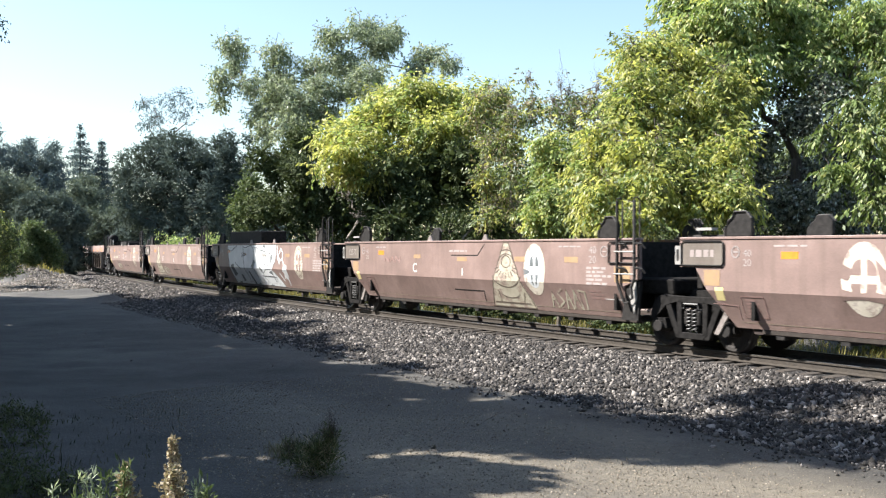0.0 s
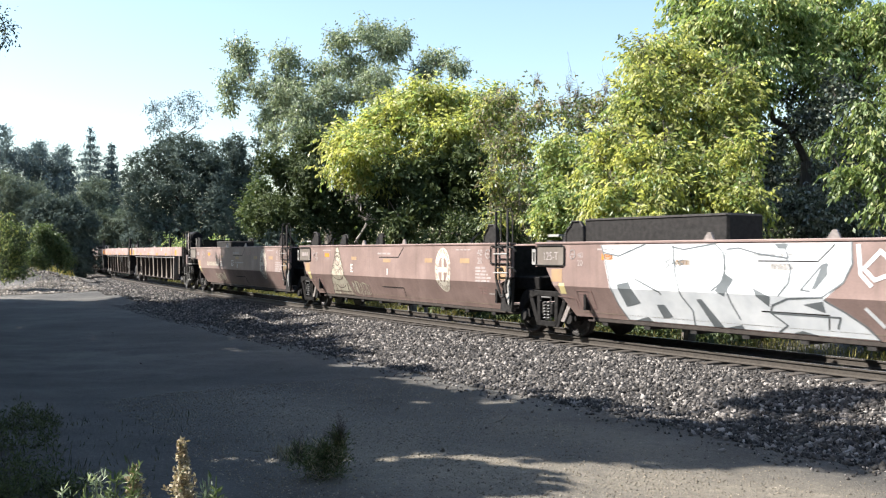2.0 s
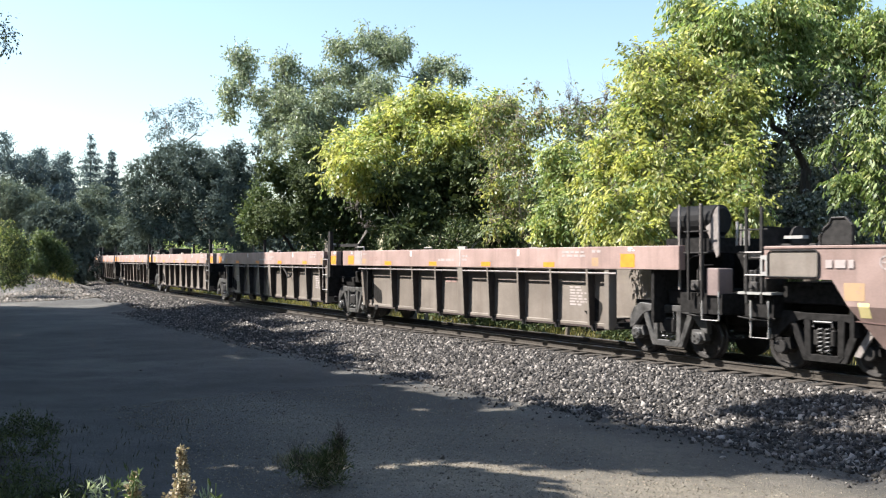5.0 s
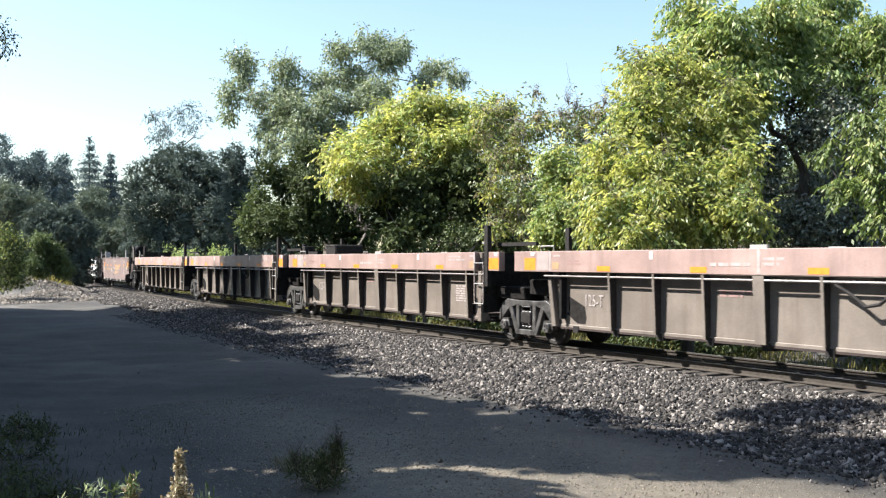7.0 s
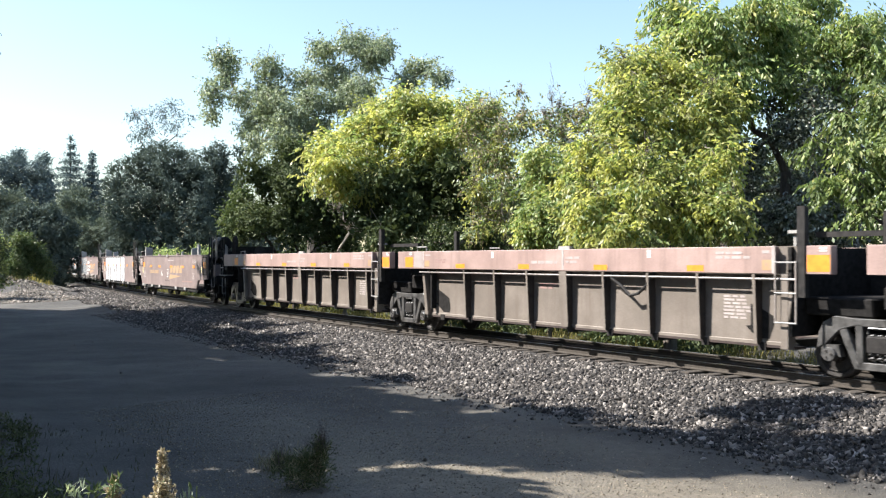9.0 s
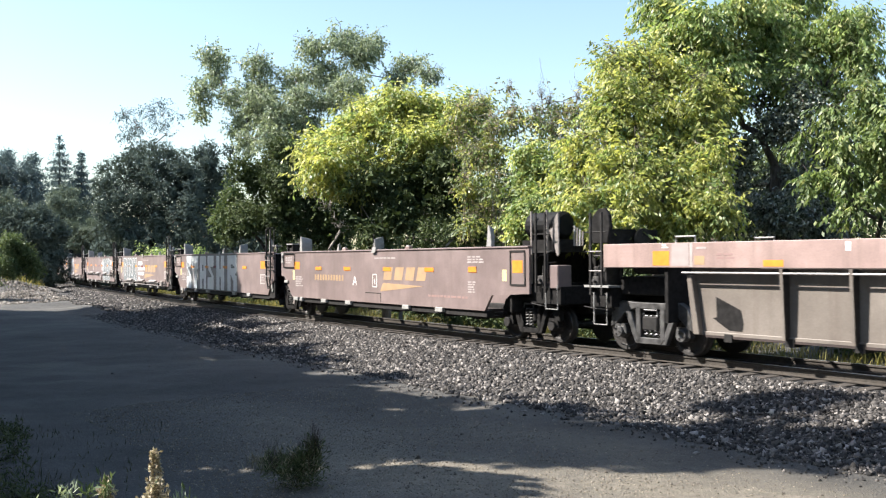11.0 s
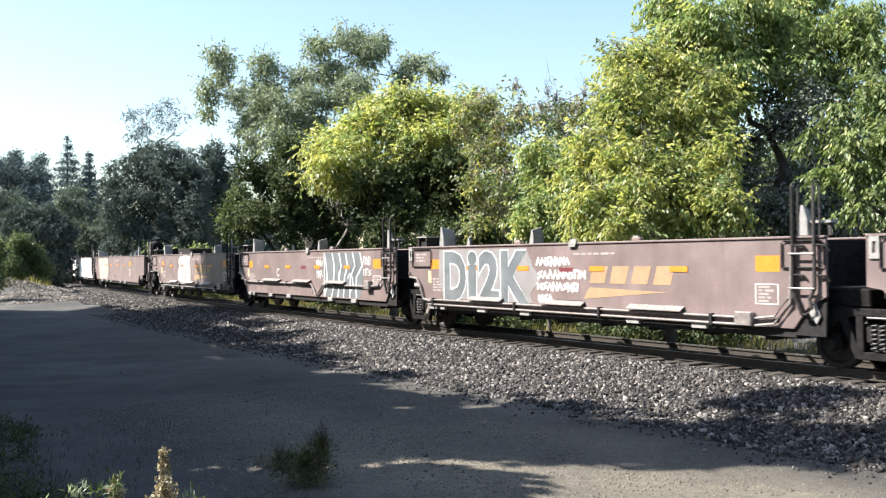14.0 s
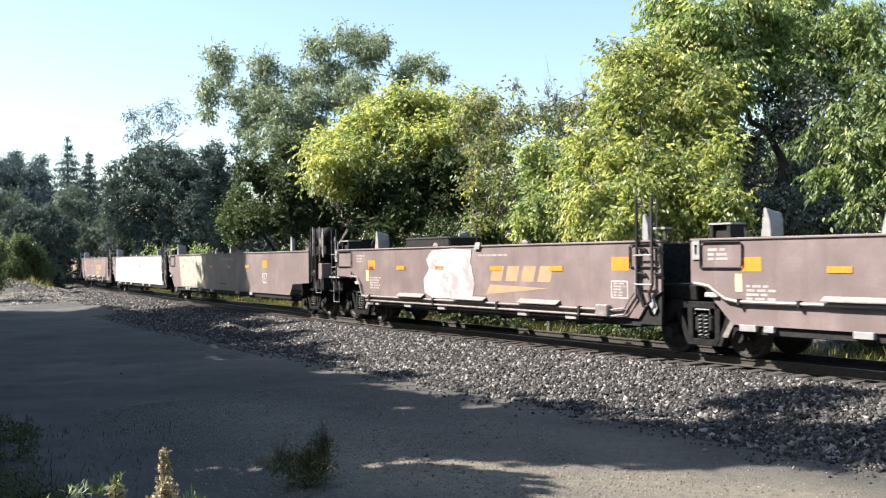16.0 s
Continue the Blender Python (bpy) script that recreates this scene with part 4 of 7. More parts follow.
        floor_members(unit, cr, cf, 0.55, 1.5)
    else:
        band = [(xr, top), (xf, top), (xf, top - 0.53), (xr, top - 0.53)]
        if not fe:
            band = [(xr, top), (cf - 1.74, top), (cf - 1.74, top - 0.53), (xr, top - 0.53)]
            block = [(cf - 1.06, top), (cf - 0.55, top), (cf - 0.55, top - 0.53), (cf - 1.06, top - 0.53)]
            for near in (True, False):
                part("end_block", wall([block], lat_flat, near, 0.2), BROWN_RED, unit, "end of the upper band", 0.012)
                part("recessed_plate", wall([[(cf - 1.74, top), (cf - 1.06, top), (cf - 1.06, top - 0.53), (cf - 1.74, top - 0.53)]], lambda z: 1.34, near, 0.05), BROWN_GREY, unit)
        for near in (True, False):
            part("top_band", wall([band], lat_flat, near, 0.2), BROWN_RED, unit, "oxide red upper band", 0.012)
            part("side_panel", wall([[(cr + 1.28, 1.92), (cf - 1.5, 1.92), (cf - 1.5, 0.62), (cr + 1.5, 0.62)]], lambda z: 1.24, near), paint, unit)
        for k in (-1, 1):
            part("bottom_sill", Shape().box(cr + 1.5, cf - 1.45, *sorted((k * 1.16, k * 1.27)), 0.53, 0.62), paint, unit, bevel=0.012)
            n, x = 0, -4.17
            while x < cf - 1.6:
                wide = 0.2 if n == 3 else 0.05
                web = [(-wide / 2, 1.475, 1.92), (wide / 2, 1.475, 1.92), (wide / 2, 1.405, 0.56), (-wide / 2, 1.405, 0.56)]
                # shade on the web is in its dark colour; the flange keeps the paint
                rib = part("rib", Shape().loft([(x + a, k * y, z) for a, y, z in web], [(x + a, k * 1.2, z) for a, y, z in web]), SHADE_DARK_STEEL, unit)
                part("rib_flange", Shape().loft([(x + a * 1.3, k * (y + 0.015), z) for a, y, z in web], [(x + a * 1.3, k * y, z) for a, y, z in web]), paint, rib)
                x, n = x + 1.38, n + 1
            part("pipe", Shape().tube([(cr + 1.2, k * 1.46, 1.83), (cf - 1.2, k * 1.46, 1.83)], 0.025, 6), PIPE_STEEL, unit)
        part("end_post", Shape().box(cf - 1.62, cf - 1.45, -1.47, -1.25, 0.5, 1.92), paint, unit, bevel=0.01)
        part("end_post", Shape().slab([(cr + 1.26, 1.78), (cr + 1.38, 1.78), (cr + 1.58, 0.55), (cr + 1.42, 0.55)], -1.40, -1.25), paint, unit, bevel=0.01)
        if not fe:
            part("band_edge", Shape().box(cf - 1.78, cf - 1.7, -1.515, -1.48, 1.94, 2.47), FADED_WHITE, unit, "pale edge of the band")
            lad = part("ladder", Shape().box(cf - 1.69, cf - 1.66, -1.56, -1.53, 1.0, 2.18).box(cf - 1.25, cf - 1.22, -1.56, -1.53, 1.0, 2.18), PIPE_STEEL, unit)
            for z in (1.01, 1.57, 2.15):
                part("rung", Shape().tube([(cf - 1.69, -1.55, z), (cf - 1.22, -1.55, z)], 0.018, 6), PALE_STEEL, lad, "pale rung")
            for k in (-1, 1):
                part("stake", Shape().box(cf - 1.22, cf - 1.06, *sorted((k * 1.40, k * 1.53)), 1.5, 3.2), DARK_STEEL, unit)
            part("end_gusset", Shape().slab([(cf - 1.56, 1.6), (cf - 1.36, 1.6), (cf - 1.52, 0.56), (cf - 1.62, 0.56)], -1.46, -1.42), paint, unit)
            part("walkway_bar", Shape().box(cf - 1.5, cf - 1.25, -1.4, -1.2, 2.70, 2.76), PALE_STEEL, unit, "pale top of the end walkway")
            part("walkway_leg", Shape().box(cf - 1.42, cf - 1.36, -1.34, -1.28, 2.46, 2.7), PALE_STEEL, unit)
            part("swing_beam", Shape().box(cf - 1.05, cf + 0.7, -1.2, -1.1, 2.62, 2.72), DARK_STEEL, unit)
        for k in (-1, 1):
            part("grab_rail", Shape().tube([(cr + 1.0, k * 1.4, top), (cr + 1.0, k * 1.4, top + 0.13), (cr + 1.5, k * 1.4, top + 0.13), (cr + 1.5, k * 1.4, top)], 0.022, 6), PALE_STEEL, unit, "pale grab rail")
            part("lifting_lug", Shape().box(-0.3, 0.1, *sorted((k * 1.3, k * 1.38)), top, top + 0.08), PALE_STEEL, unit)
        floor_members(unit, cr, cf, 0.50, 1.38)
    end_works(unit, L, xr, xf if kind != "B" else (xf if fe else cf - 0.6), top, fe, re, paint)
    cast = DUST_STEEL if kind == "B" else RUST_STEEL
    truck(unit, cr, cast)
    if fe:
        truck(unit, cf, cast)
    return unit


# where each truck centre stands along the track at t = 8 s, car by car from the head of the train
CARS = (("A", (128.2, 112.8, 97.2, 81.9, 66.5, 51.1), False, True),
        ("B", (47.2, 31.8, 16.4, 0.75, -14.6, -30.0), True, True),
        ("C", (-34.1, -48.9, -63.7, -78.5, -93.4, -108.2), True, True),
        ("C", (-112.1, -131.2, -148.6, -166.1, -183.2, -200.5), True, True),
        ("A", (-204.6, -222.0, -239.5), True, False))
UNITS = []
made = {}
for kind, joints, head, tail in CARS:
    for i in range(len(joints) - 1):
        fe, re = head and i == 0, tail and i == len(joints) - 2
        L = round(joints[i] - joints[i + 1], 1)
        L = min((15.4, 14.8, 17.4, 19.1), key=lambda a: abs(a - L))
        key = (kind, L, fe, re)
        if key not in made:
            made[key] = car_unit(*key)
            u = made[key]
        else:
            u = copy_thing(made[key], Matrix())
        UNITS.append((u, (joints[i] + joints[i + 1]) / 2, L, kind))
        WHEELSETS.extend(o for o in u.children_recursive if o.name.startswith("wheelset"))


# ---------------------------------------------------------------- paint on the car sides
def clip_above(poly, z, above):
    out = []
    for i, a in enumerate(poly):
        b = poly[(i + 1) % len(poly)]
        ina, inb = (a[1] >= z) == above, (b[1] >= z) == above
        if ina:
            out.append(a)
        if ina != inb:
            t = (z - a[1]) / (b[1] - a[1])
            out.append((a[0] + t * (b[0] - a[0]), z))
    return out


def lay(shape, poly, lat, lift):
    """Lays a flat outline on the near side, folded at the crease."""
    pieces = [poly] if lat is lat_flat else [clip_above(poly, 1.32, True), clip_above(poly, 1.3199, False)]
    for p in pieces:
        if len(p) >= 3:
            shape.loft([(x, -lat(z) - lift, z) for x, z in p], [(x, -lat(z) - 0.001, z) for x, z in p])
    return shape


def ellipse(x, z, rx, rz, n=28):
    return [(x + rx * math.cos(2 * math.pi * k / n), z + rz * math.sin(2 * math.pi * k / n)) for k in range(n)]


def rect(x0, x1, z0, z1):
    return [(x0, z0), (x1, z0), (x1, z1), (x0, z1)]


def stroke(shape, pts, width, lat, lift):
    for a, b in zip(pts, pts[1:]):
        d = Vector((b[0] - a[0], b[1] - a[1]))
        if d.length < 1e-4:
            continue
        d.normalize()
        n = Vector((-d.y, d.x)) * width / 2
        e = d * width * 0.3
        lay(shape, [(a[0] + n.x - e.x, a[1] + n.y - e.y), (a[0] - n.x - e.x, a[1] - n.y - e.y), (b[0] - n.x + e.x, b[1] - n.y + e.y), (b[0] + n.x + e.x, b[1] + n.y + e.y)], lat, lift)
    return shape


def ring(x, z, rx, rz, a0=0, a1=360, n=24):
    return [(x + rx * math.cos(radians(a0 + (a1 - a0) * k / n)), z + rz * math.sin(radians(a0 + (a1 - a0) * k / n))) for k in range(n + 1)]


def marks(unit, name, polys, mat, lat, lift=0.004, label=""):
    """One painted patch for each outline; returns the last."""
    for p in polys:
        ob = part(name, lay(Shape(), p, lat, lift), mat, unit, label)
    return ob


def small_marks(unit, name, polys, mat, lat, lift=0.004):
    """Many tiny patches that read as one line of writing."""
    sh = Shape()
    for p in polys:
        lay(sh, p, lat, lift)
    return tagged(part(name, sh, mat, unit), kind="stuff")


def lines(unit, name, paths, width, mat, lat, lift=0.007, label=""):
    for p in paths:
        ob = part(name, stroke(Shape(), p, width, lat, lift), mat, unit, label)
    return ob


def letter_bars(unit, x0, x1, z0, z1, rows, mat, lat, seed, lift=0.004):
    """Small writing that cannot be read: rows of bars."""
    r = np.random.default_rng(seed)
    polys, h = [], (z1 - z0) / rows
    for k in range(rows):
        x, z = x0, z1 - h * (k + 1)
        end = x1 - (r.uniform(0, 0.35) * (x1 - x0) if rows > 1 else 0)
        while x < end - 0.05:
            w = r.uniform(0.09, 0.28)
            polys.append(rect(x, min(x + w, end), z + h * 0.22, z + h * 0.82))
            x += w + 0.05
    return small_marks(unit, "lettering", polys, mat, lat, lift)


def writing(unit, text, x, z, height, mat, lift=0.006, width=1.0, thick=0.0, name="lettering", label=""):
    """Readable characters in the built-in font on the near side; x, z: lower left corner."""
    cu = bpy.data.curves.new("text", "FONT")
    cu.body, cu.size, cu.offset, cu.extrude, cu.resolution_u = text, 1.0, thick, 0.0005, 3
    ob = bpy.data.objects.new("text", cu)
    me = bpy.data.meshes.new_from_object(ob)
    bpy.data.objects.remove(ob)
    v = np.empty(len(me.vertices) * 3, dtype=np.float32)
    me.vertices.foreach_get("co", v)
    v = v.reshape(-1, 3)
    lo, hi = v.min(0), v.max(0)
    k = height / (hi[1] - lo[1])
    kx = k * width
    out = np.stack([x + (v[:, 0] - lo[0]) * kx, -SIDE - lift + v[:, 2], z + (v[:, 1] - lo[1]) * k], -1)
    me.vertices.foreach_set("co", out.astype(np.float32).ravel())
    me.update()
    me.materials.clear()
    me.materials.append(mat)
    return part(name, me, mat, unit, label)


def oval_mark(unit, x, full=True):
    """Worn cream oval emblem: a cross in the middle and a ring of illegible letters, drawn as plain shapes."""
    ov = marks(unit, "emblem", [ellipse(x, 1.63, 0.43, 0.67)], EMBLEM_CREAM, lat_smooth, 0.004, "worn cream oval emblem with a cross")
    for q in (0, 90, 180, 270):
        c, s = (1, 1, -1, -1)[q // 90], (1, -1, -1, 1)[q // 90]
        pts = [(x + c * 0.055, 1.63 + s * 0.075)] + [(x + c * (0.055 + 0.19 * math.cos(a)), 1.63 + s * (0.075 + 0.29 * math.sin(a))) for a in np.linspace(0, math.pi / 2, 7)]
        marks(ov, "gap", [pts], BROWN, lat_smooth, 0.007)
    bars = []
    for k in range(26):
        a = 2 * math.pi * k / 26
        u, w = x + 0.355 * math.cos(a), 1.63 + 0.56 * math.sin(a)
        dx, dz = 0.04 * math.cos(a), 0.06 * math.sin(a)
        ox, oz = -0.018 * math.sin(a), 0.022 * math.cos(a)
        bars.append([(u - dx - ox, w - dz - oz), (u + dx - ox, w + dz - oz), (u + dx + ox, w + dz + oz), (u - dx + ox, w - dz + oz)])
    if full:
        small_marks(ov, "letter_ring", bars, BROWN_WORN, lat_smooth, 0.007)
    else:
        marks(ov, "worn_patch", [[(x - 0.44, 1.45), (x - 0.1, 1.38), (x + 0.2, 1.42), (x + 0.44, 1.36), (x + 0.42, 1.2), (x, 1.27), (x - 0.4, 1.24)], [(x + 0.2, 2.0), (x + 0.45, 1.75), (x + 0.46, 1.5), (x + 0.3, 1.6)], [(x - 0.4, 1.9), (x - 0.2, 1.8), (x - 0.3, 1.6), (x - 0.45, 1.65)]], BROWN, lat_smooth, 0.008)


def pyramid_face(unit, x, w, zt=2.34, zb=0.6):
    """Cream spray-painted triangle with a round eye shape and wavy lines."""
    tri = marks(unit, "graffiti", [[(x - w / 2, zb), (x + w / 2 + 0.05, zb - 0.02), (x + 0.08, zt), (x - 0.12, zt)]], CREAM_PAINT, lat_smooth, 0.004, "cream spray-painted triangle with an eye shape")
    k = w / 1.88
    lines(tri, "outline", [[(x - w / 2, zb), (x - 0.12, zt), (x + 0.08, zt), (x + w / 2, zb), (x - w / 2, zb)], ring(x - 0.02, 1.83, 0.2 * k, 0.16), ring(x - 0.02, 1.70, 0.38 * k, 0.34, 20, 160, 10),
                           ring(x - 0.02, 1.5, 0.62 * k, 0.36, 190, 350, 12), ring(x - 0.02, 2.0, 0.3 * k, 0.15, 30, 150, 8), ring(x, 0.98, 0.4 * k, 0.13, 190, 350, 8),
                           [(x - w / 2 + 0.15, zb + 0.12), (x + w / 2 - 0.2, zb + 0.12)], [(x - 0.5 * k, 0.74), (x - 0.5 * k, 1.05)], [(x + 0.5 * k, 0.74), (x + 0.62 * k, 1.0)]]
          + [[(x - 0.02 + 0.34 * k * math.cos(a), 1.72 + 0.2 * math.sin(a)), (x - 0.02 + 0.5 * k * math.cos(a), 1.72 + 0.34 * math.sin(a))] for a in np.linspace(3.4, 6.0, 9)], 0.03, TAG_BROWN, lat_smooth)


def scrawl(unit, x0, x1, z0, z1, mat, lat, seed, n=7, width=0.045):
    """An unreadable tag: a few plain strokes at varied slants."""
    r = np.random.default_rng(seed)
    step, h = (x1 - x0) / n, z1 - z0
    for k in range(n):
        paths = []
        a, kind = x0 + k * step, r.integers(4)
        top, low = z1 - r.uniform(0, 0.2) * h, z0 + r.uniform(0, 0.2) * h
        lean = r.uniform(-0.15, 0.25) * step
        if kind == 0:
            paths += [[(a, top), (a + lean, low)], [(a, top), (a + step * 0.8, top - 0.06 * h), (a + step * 0.6, low)]]
        elif kind == 1:
            paths += [[(a, low), (a + step * 0.4, top), (a + step * 0.8, low)], [(a + step * 0.15, (top + low) / 2), (a + step * 0.7, (top + low) / 2)]]
        elif kind == 2:
            paths += [[(a + step * 0.8, top), (a + step * 0.1, top - 0.2 * h), (a + step * 0.75, low + 0.25 * h), (a, low)]]
        else:
            paths += [[(a, low), (a + lean, top), (a + step * 0.8, low), (a + step * 0.8 + lean, top)]]
        lines(unit, "letter_stroke", paths, width, mat, lat)


def panel_lines(unit, x, lat):
    lines(unit, "seam", [[(x - 0.9, 1.99), (x + 0.42, 1.99), (x + 0.75, 2.3)], [(x - 0.9, 0.99), (x + 0.55, 0.99), (x + 0.48, 0.72)]], 0.03, DARK_STEEL, lat, 0.005)
    lines(unit, "weld_line", [[(-6.3, 0.69), (5.85, 0.69)]], 0.016, BROWN_WORN, lat, 0.004)


def smooth_car_marks(unit, seed, letter="", plate=""):
    r = np.random.default_rng(seed)
    panel_lines(unit, 0.0, lat_smooth)
    marks(unit, "reflector", [rect(-5.25, -4.88, 1.98, 2.12)], ORANGE_PAINT, lat_smooth)
    marks(unit, "faded_mark", [rect(4.1, 4.6, 1.84, 1.98), rect(-3.0, -2.6, 1.88, 2.0), rect(-0.6, -0.1, 1.82, 1.94), rect(2.1, 2.55, 1.84, 1.97)], ORANGE_FADED, lat_smooth)
    marks(unit, "yellow_plate", [rect(5.85, 6.35, 1.40, 1.78)], ORANGE_FADED, lat_smooth, 0.005)
    letter_bars(unit, -1.0, -0.1, 2.06, 2.16, 1, FADED_WHITE, lat_smooth, seed)
    letter_bars(unit, 3.9, 4.7, 2.2, 2.26, 1, FADED_WHITE, lat_smooth, seed + 1)
    letter_bars(unit, -5.4, -4.7, 2.2, 2.26, 1, FADED_WHITE, lat_smooth, seed + 2)
    letter_bars(unit, 4.9, 5.75, 1.30, 1.76, 5, FADED_WHITE, lat_smooth, seed + 3)
    letter_bars(unit, 4.95, 5.5, 0.95, 1.2, 3, PINK_FADED, lat_smooth, seed + 4)
    writing(unit, "40", 5.0, 2.06, 0.18, FADED_WHITE)
    writing(unit, "20", 5.0, 1.83, 0.18, FADED_WHITE)
    lines(unit, "load_sign", [ring(5.52, 2.11, 0.12, 0.12), [(5.46, 2.11), (5.58, 2.11)]], 0.03, FADED_WHITE, lat_smooth)
    marks(unit, "tick", [rect(-0.36, -0.30, 1.4, 1.62)], WHITE_PAINT, lat_smooth)
    marks(unit, "chalk_line", [rect(5.4, 6.0, 0.98, 1.0)], WHITE_PAINT, lat_smooth)
    marks(unit, "faded_mark", [rect(-7.05, -6.66, 1.42, 1.74)], ORANGE_FADED, lat_smooth)
    marks(unit, "plate", [rect(-6.78, -6.58, 1.12, 1.39)], YELLOW_PAINT, lat_smooth)
    lines(unit, "notice_frame", [[(-6.2, 0.8), (-5.66, 0.8), (-5.66, 1.22), (-6.2, 1.22), (-6.2, 0.8)], [(-6.9, 1.05), (-6.3, 1.02), (-6.3, 0.75)]], 0.02, PINK_FADED, lat_smooth)
    letter_bars(unit, -6.1, -5.75, 0.84, 1.18, 5, PINK_FADED, lat_smooth, seed + 5)
    lines(unit, "load_sign", [ring(-6.28, 2.11, 0.09, 0.11), [(-6.33, 2.11), (-6.23, 2.11)]], 0.03, FADED_WHITE, lat_smooth)
    writing(unit, "40", -6.1, 2.02, 0.14, FADED_WHITE)
    writing(unit, "20", -6.1, 1.83, 0.14, FADED_WHITE)
    if plate:
        writing(unit, plate, -7.32, 1.96, 0.21, FADED_WHITE, lift=0.02, width=0.8)
    else:
        letter_bars(unit, -7.4, -6.8, 1.95, 2.2, 1, PLATE_FADED, lambda z: 1.516, seed + 6)
    if letter:
        writing(unit, letter, -3.05, 1.45, 0.28, WHITE_PAINT)


def flat_car_marks(unit, seed, letter="", emblem=True, notice=True):
    """Orange blocks, small lettering and the emblem of the flat-sided cars; the emblem's letters are plain slanted blocks."""
    if notice:
        marks(unit, "orange_panel", [rect(5.16, 5.70, 1.80, 2.11)], ORANGE_PAINT, lat_flat)
        lines(unit, "notice_frame", [[(5.16, 1.18), (5.66, 1.18), (5.66, 1.56), (5.16, 1.56), (5.16, 1.18)]], 0.02, WHITE_PAINT, lat_flat)
    else:
        marks(unit, "reflector", [rect(5.24, 5.62, 1.78, 1.93)], ORANGE_PAINT, lat_flat, 0.012)
    marks(unit, "orange_panel", [rect(-6.15, -5.70, 1.80, 2.08)], ORANGE_PAINT, lat_flat)
    for x in (-4.1, -1.9, 0.8, 3.25):
        marks(unit, "reflector", [rect(x - 0.24, x + 0.24, 1.78, 1.90)], ORANGE_PAINT, lat_flat, 0.012)
    marks(unit, "yellow_plate", [rect(-6.3, -6.14, 1.40, 1.75)], YELLOW_PAINT, lat_flat)
    letter_bars(unit, -6.05, -5.35, 1.14, 1.55, 5, FADED_WHITE, lat_flat, seed)
    letter_bars(unit, -6.95, -6.35, 2.0, 2.28, 3, FADED_WHITE, lat_flat, seed + 7)
    letter_bars(unit, 0.0, 1.4, 2.15, 2.23, 1, FADED_WHITE, lat_flat, seed + 1)
    letter_bars(unit, 5.22, 5.6, 1.2, 1.54, 5, FADED_WHITE, lat_flat, seed + 2)
    lines(unit, "seam", [[(-0.6, 1.06), (0.38, 1.06), (0.38, 0.78)]], 0.025, DARK_STEEL, lat_flat, 0.005)
    if letter:
        writing(unit, letter, -1.5, 1.28, 0.32, WHITE_PAINT)
    if emblem:
        em = marks(unit, "emblem", [[(0.35, 1.12), (2.95, 1.34), (0.55, 1.40)]], ORANGE_FADED, lat_flat, 0.004, "faded orange wedge emblem with four slanted blocks")
        for k in range(4):
            x = 0.55 + k * 0.66
            marks(em, "emblem_block", [[(x, 1.50), (x + 0.5, 1.50), (x + 0.62, 1.90), (x + 0.12, 1.90)]], ORANGE_FADED, lat_flat, 0.004)


def number_bars(unit, x0, x1, z0, z1, mat, lat):
    """A car number as plain bars."""
    polys, x = [], x0
    while x < x1:
        polys.append(rect(x, x + 0.13, z0, z1))
        x += 0.21
    marks(unit, "number_bar", polys, mat, lat)


def low_pipes(unit):
    """Two long brake pipes along the foot of the side, with covers and a bent end."""
    for z, y in ((0.90, -1.56), (0.76, -1.56)):
        part("pipe", Shape().tube([(-6.2, y, z), (5.2, y, z), (5.6, y, z + 0.05), (5.95, y, z + 0.45), (6.0, y, 2.2)], 0.028, 8), PIPE_STEEL, unit)
    part("bent_pipe", Shape().tube([(-7.25, -1.56, 1.7), (-7.22, -1.56, 1.55), (-6.85, -1.56, 1.52), (-6.65, -1.56, 1.3), (-6.5, -1.56, 0.92), (-6.1, -1.56, 0.85)], 0.035, 8), PIPE_STEEL, unit, "bent pale pipe")
    for x0, x1 in ((-4.16, -2.7), (-1.12, 0.4), (1.84, 3.4)):
        part("pipe_cover", Shape().beam([(-1.503, 1.06), (-1.66, 0.97), (-1.66, 0.95), (-1.503, 1.03)], x0, x1), PIPE_STEEL, unit, "folded steel cover over the pipes")
    for x in (-6.0, -2.2, 0.9, 4.1):
        part("pipe_clamp", Shape().box(x, x + 0.07, -1.61, -1.503, 0.72, 0.95), DARK_STEEL, unit)
    part("junction_box", Shape().box(4.75, 5.15, -1.66, -1.503, 0.74, 1.02), PIPE_STEEL, unit, bevel=0.02)


def high_pipe(unit):
    """One brake pipe at mid height with a dip."""
    part("pipe", Shape().tube([(-7.25, -1.56, 1.55), (-6.9, -1.56, 1.5), (-6.5, -1.56, 1.25), (-6.2, -1.56, 1.2), (0.4, -1.56, 1.2), (0.62, -1.56, 1.0), (0.82, -1.56, 0.8), (1.1, -1.56, 0.95), (1.4, -1.56, 1.2), (4.95, -1.56, 1.2), (5.6, -1.56, 1.25), (5.95, -1.56, 1.5), (6.0, -1.56, 2.2)], 0.036, 8), PIPE_STEEL, unit)
    for x0, x1 in ((-4.4, -2.6), (-1.3, 0.3), (1.6, 3.2)):
        part("pipe_cover", Shape().beam([(-1.503, 1.36), (-1.66, 1.28), (-1.66, 1.26), (-1.503, 1.33)], x0, x1), PIPE_STEEL, unit, "folded steel cover over the pipe")
    for x in (-6.2, -4.9, -1.9, 2.4):
        part("pipe_clamp", Shape().box(x, x + 0.06, -1.61, -1.503, 1.14, 1.26), DARK_STEEL, unit)
    part("junction_box", Shape().box(4.75, 5.1, -1.66, -1.503, 1.1, 1.4), PIPE_STEEL, unit, bevel=0.02)


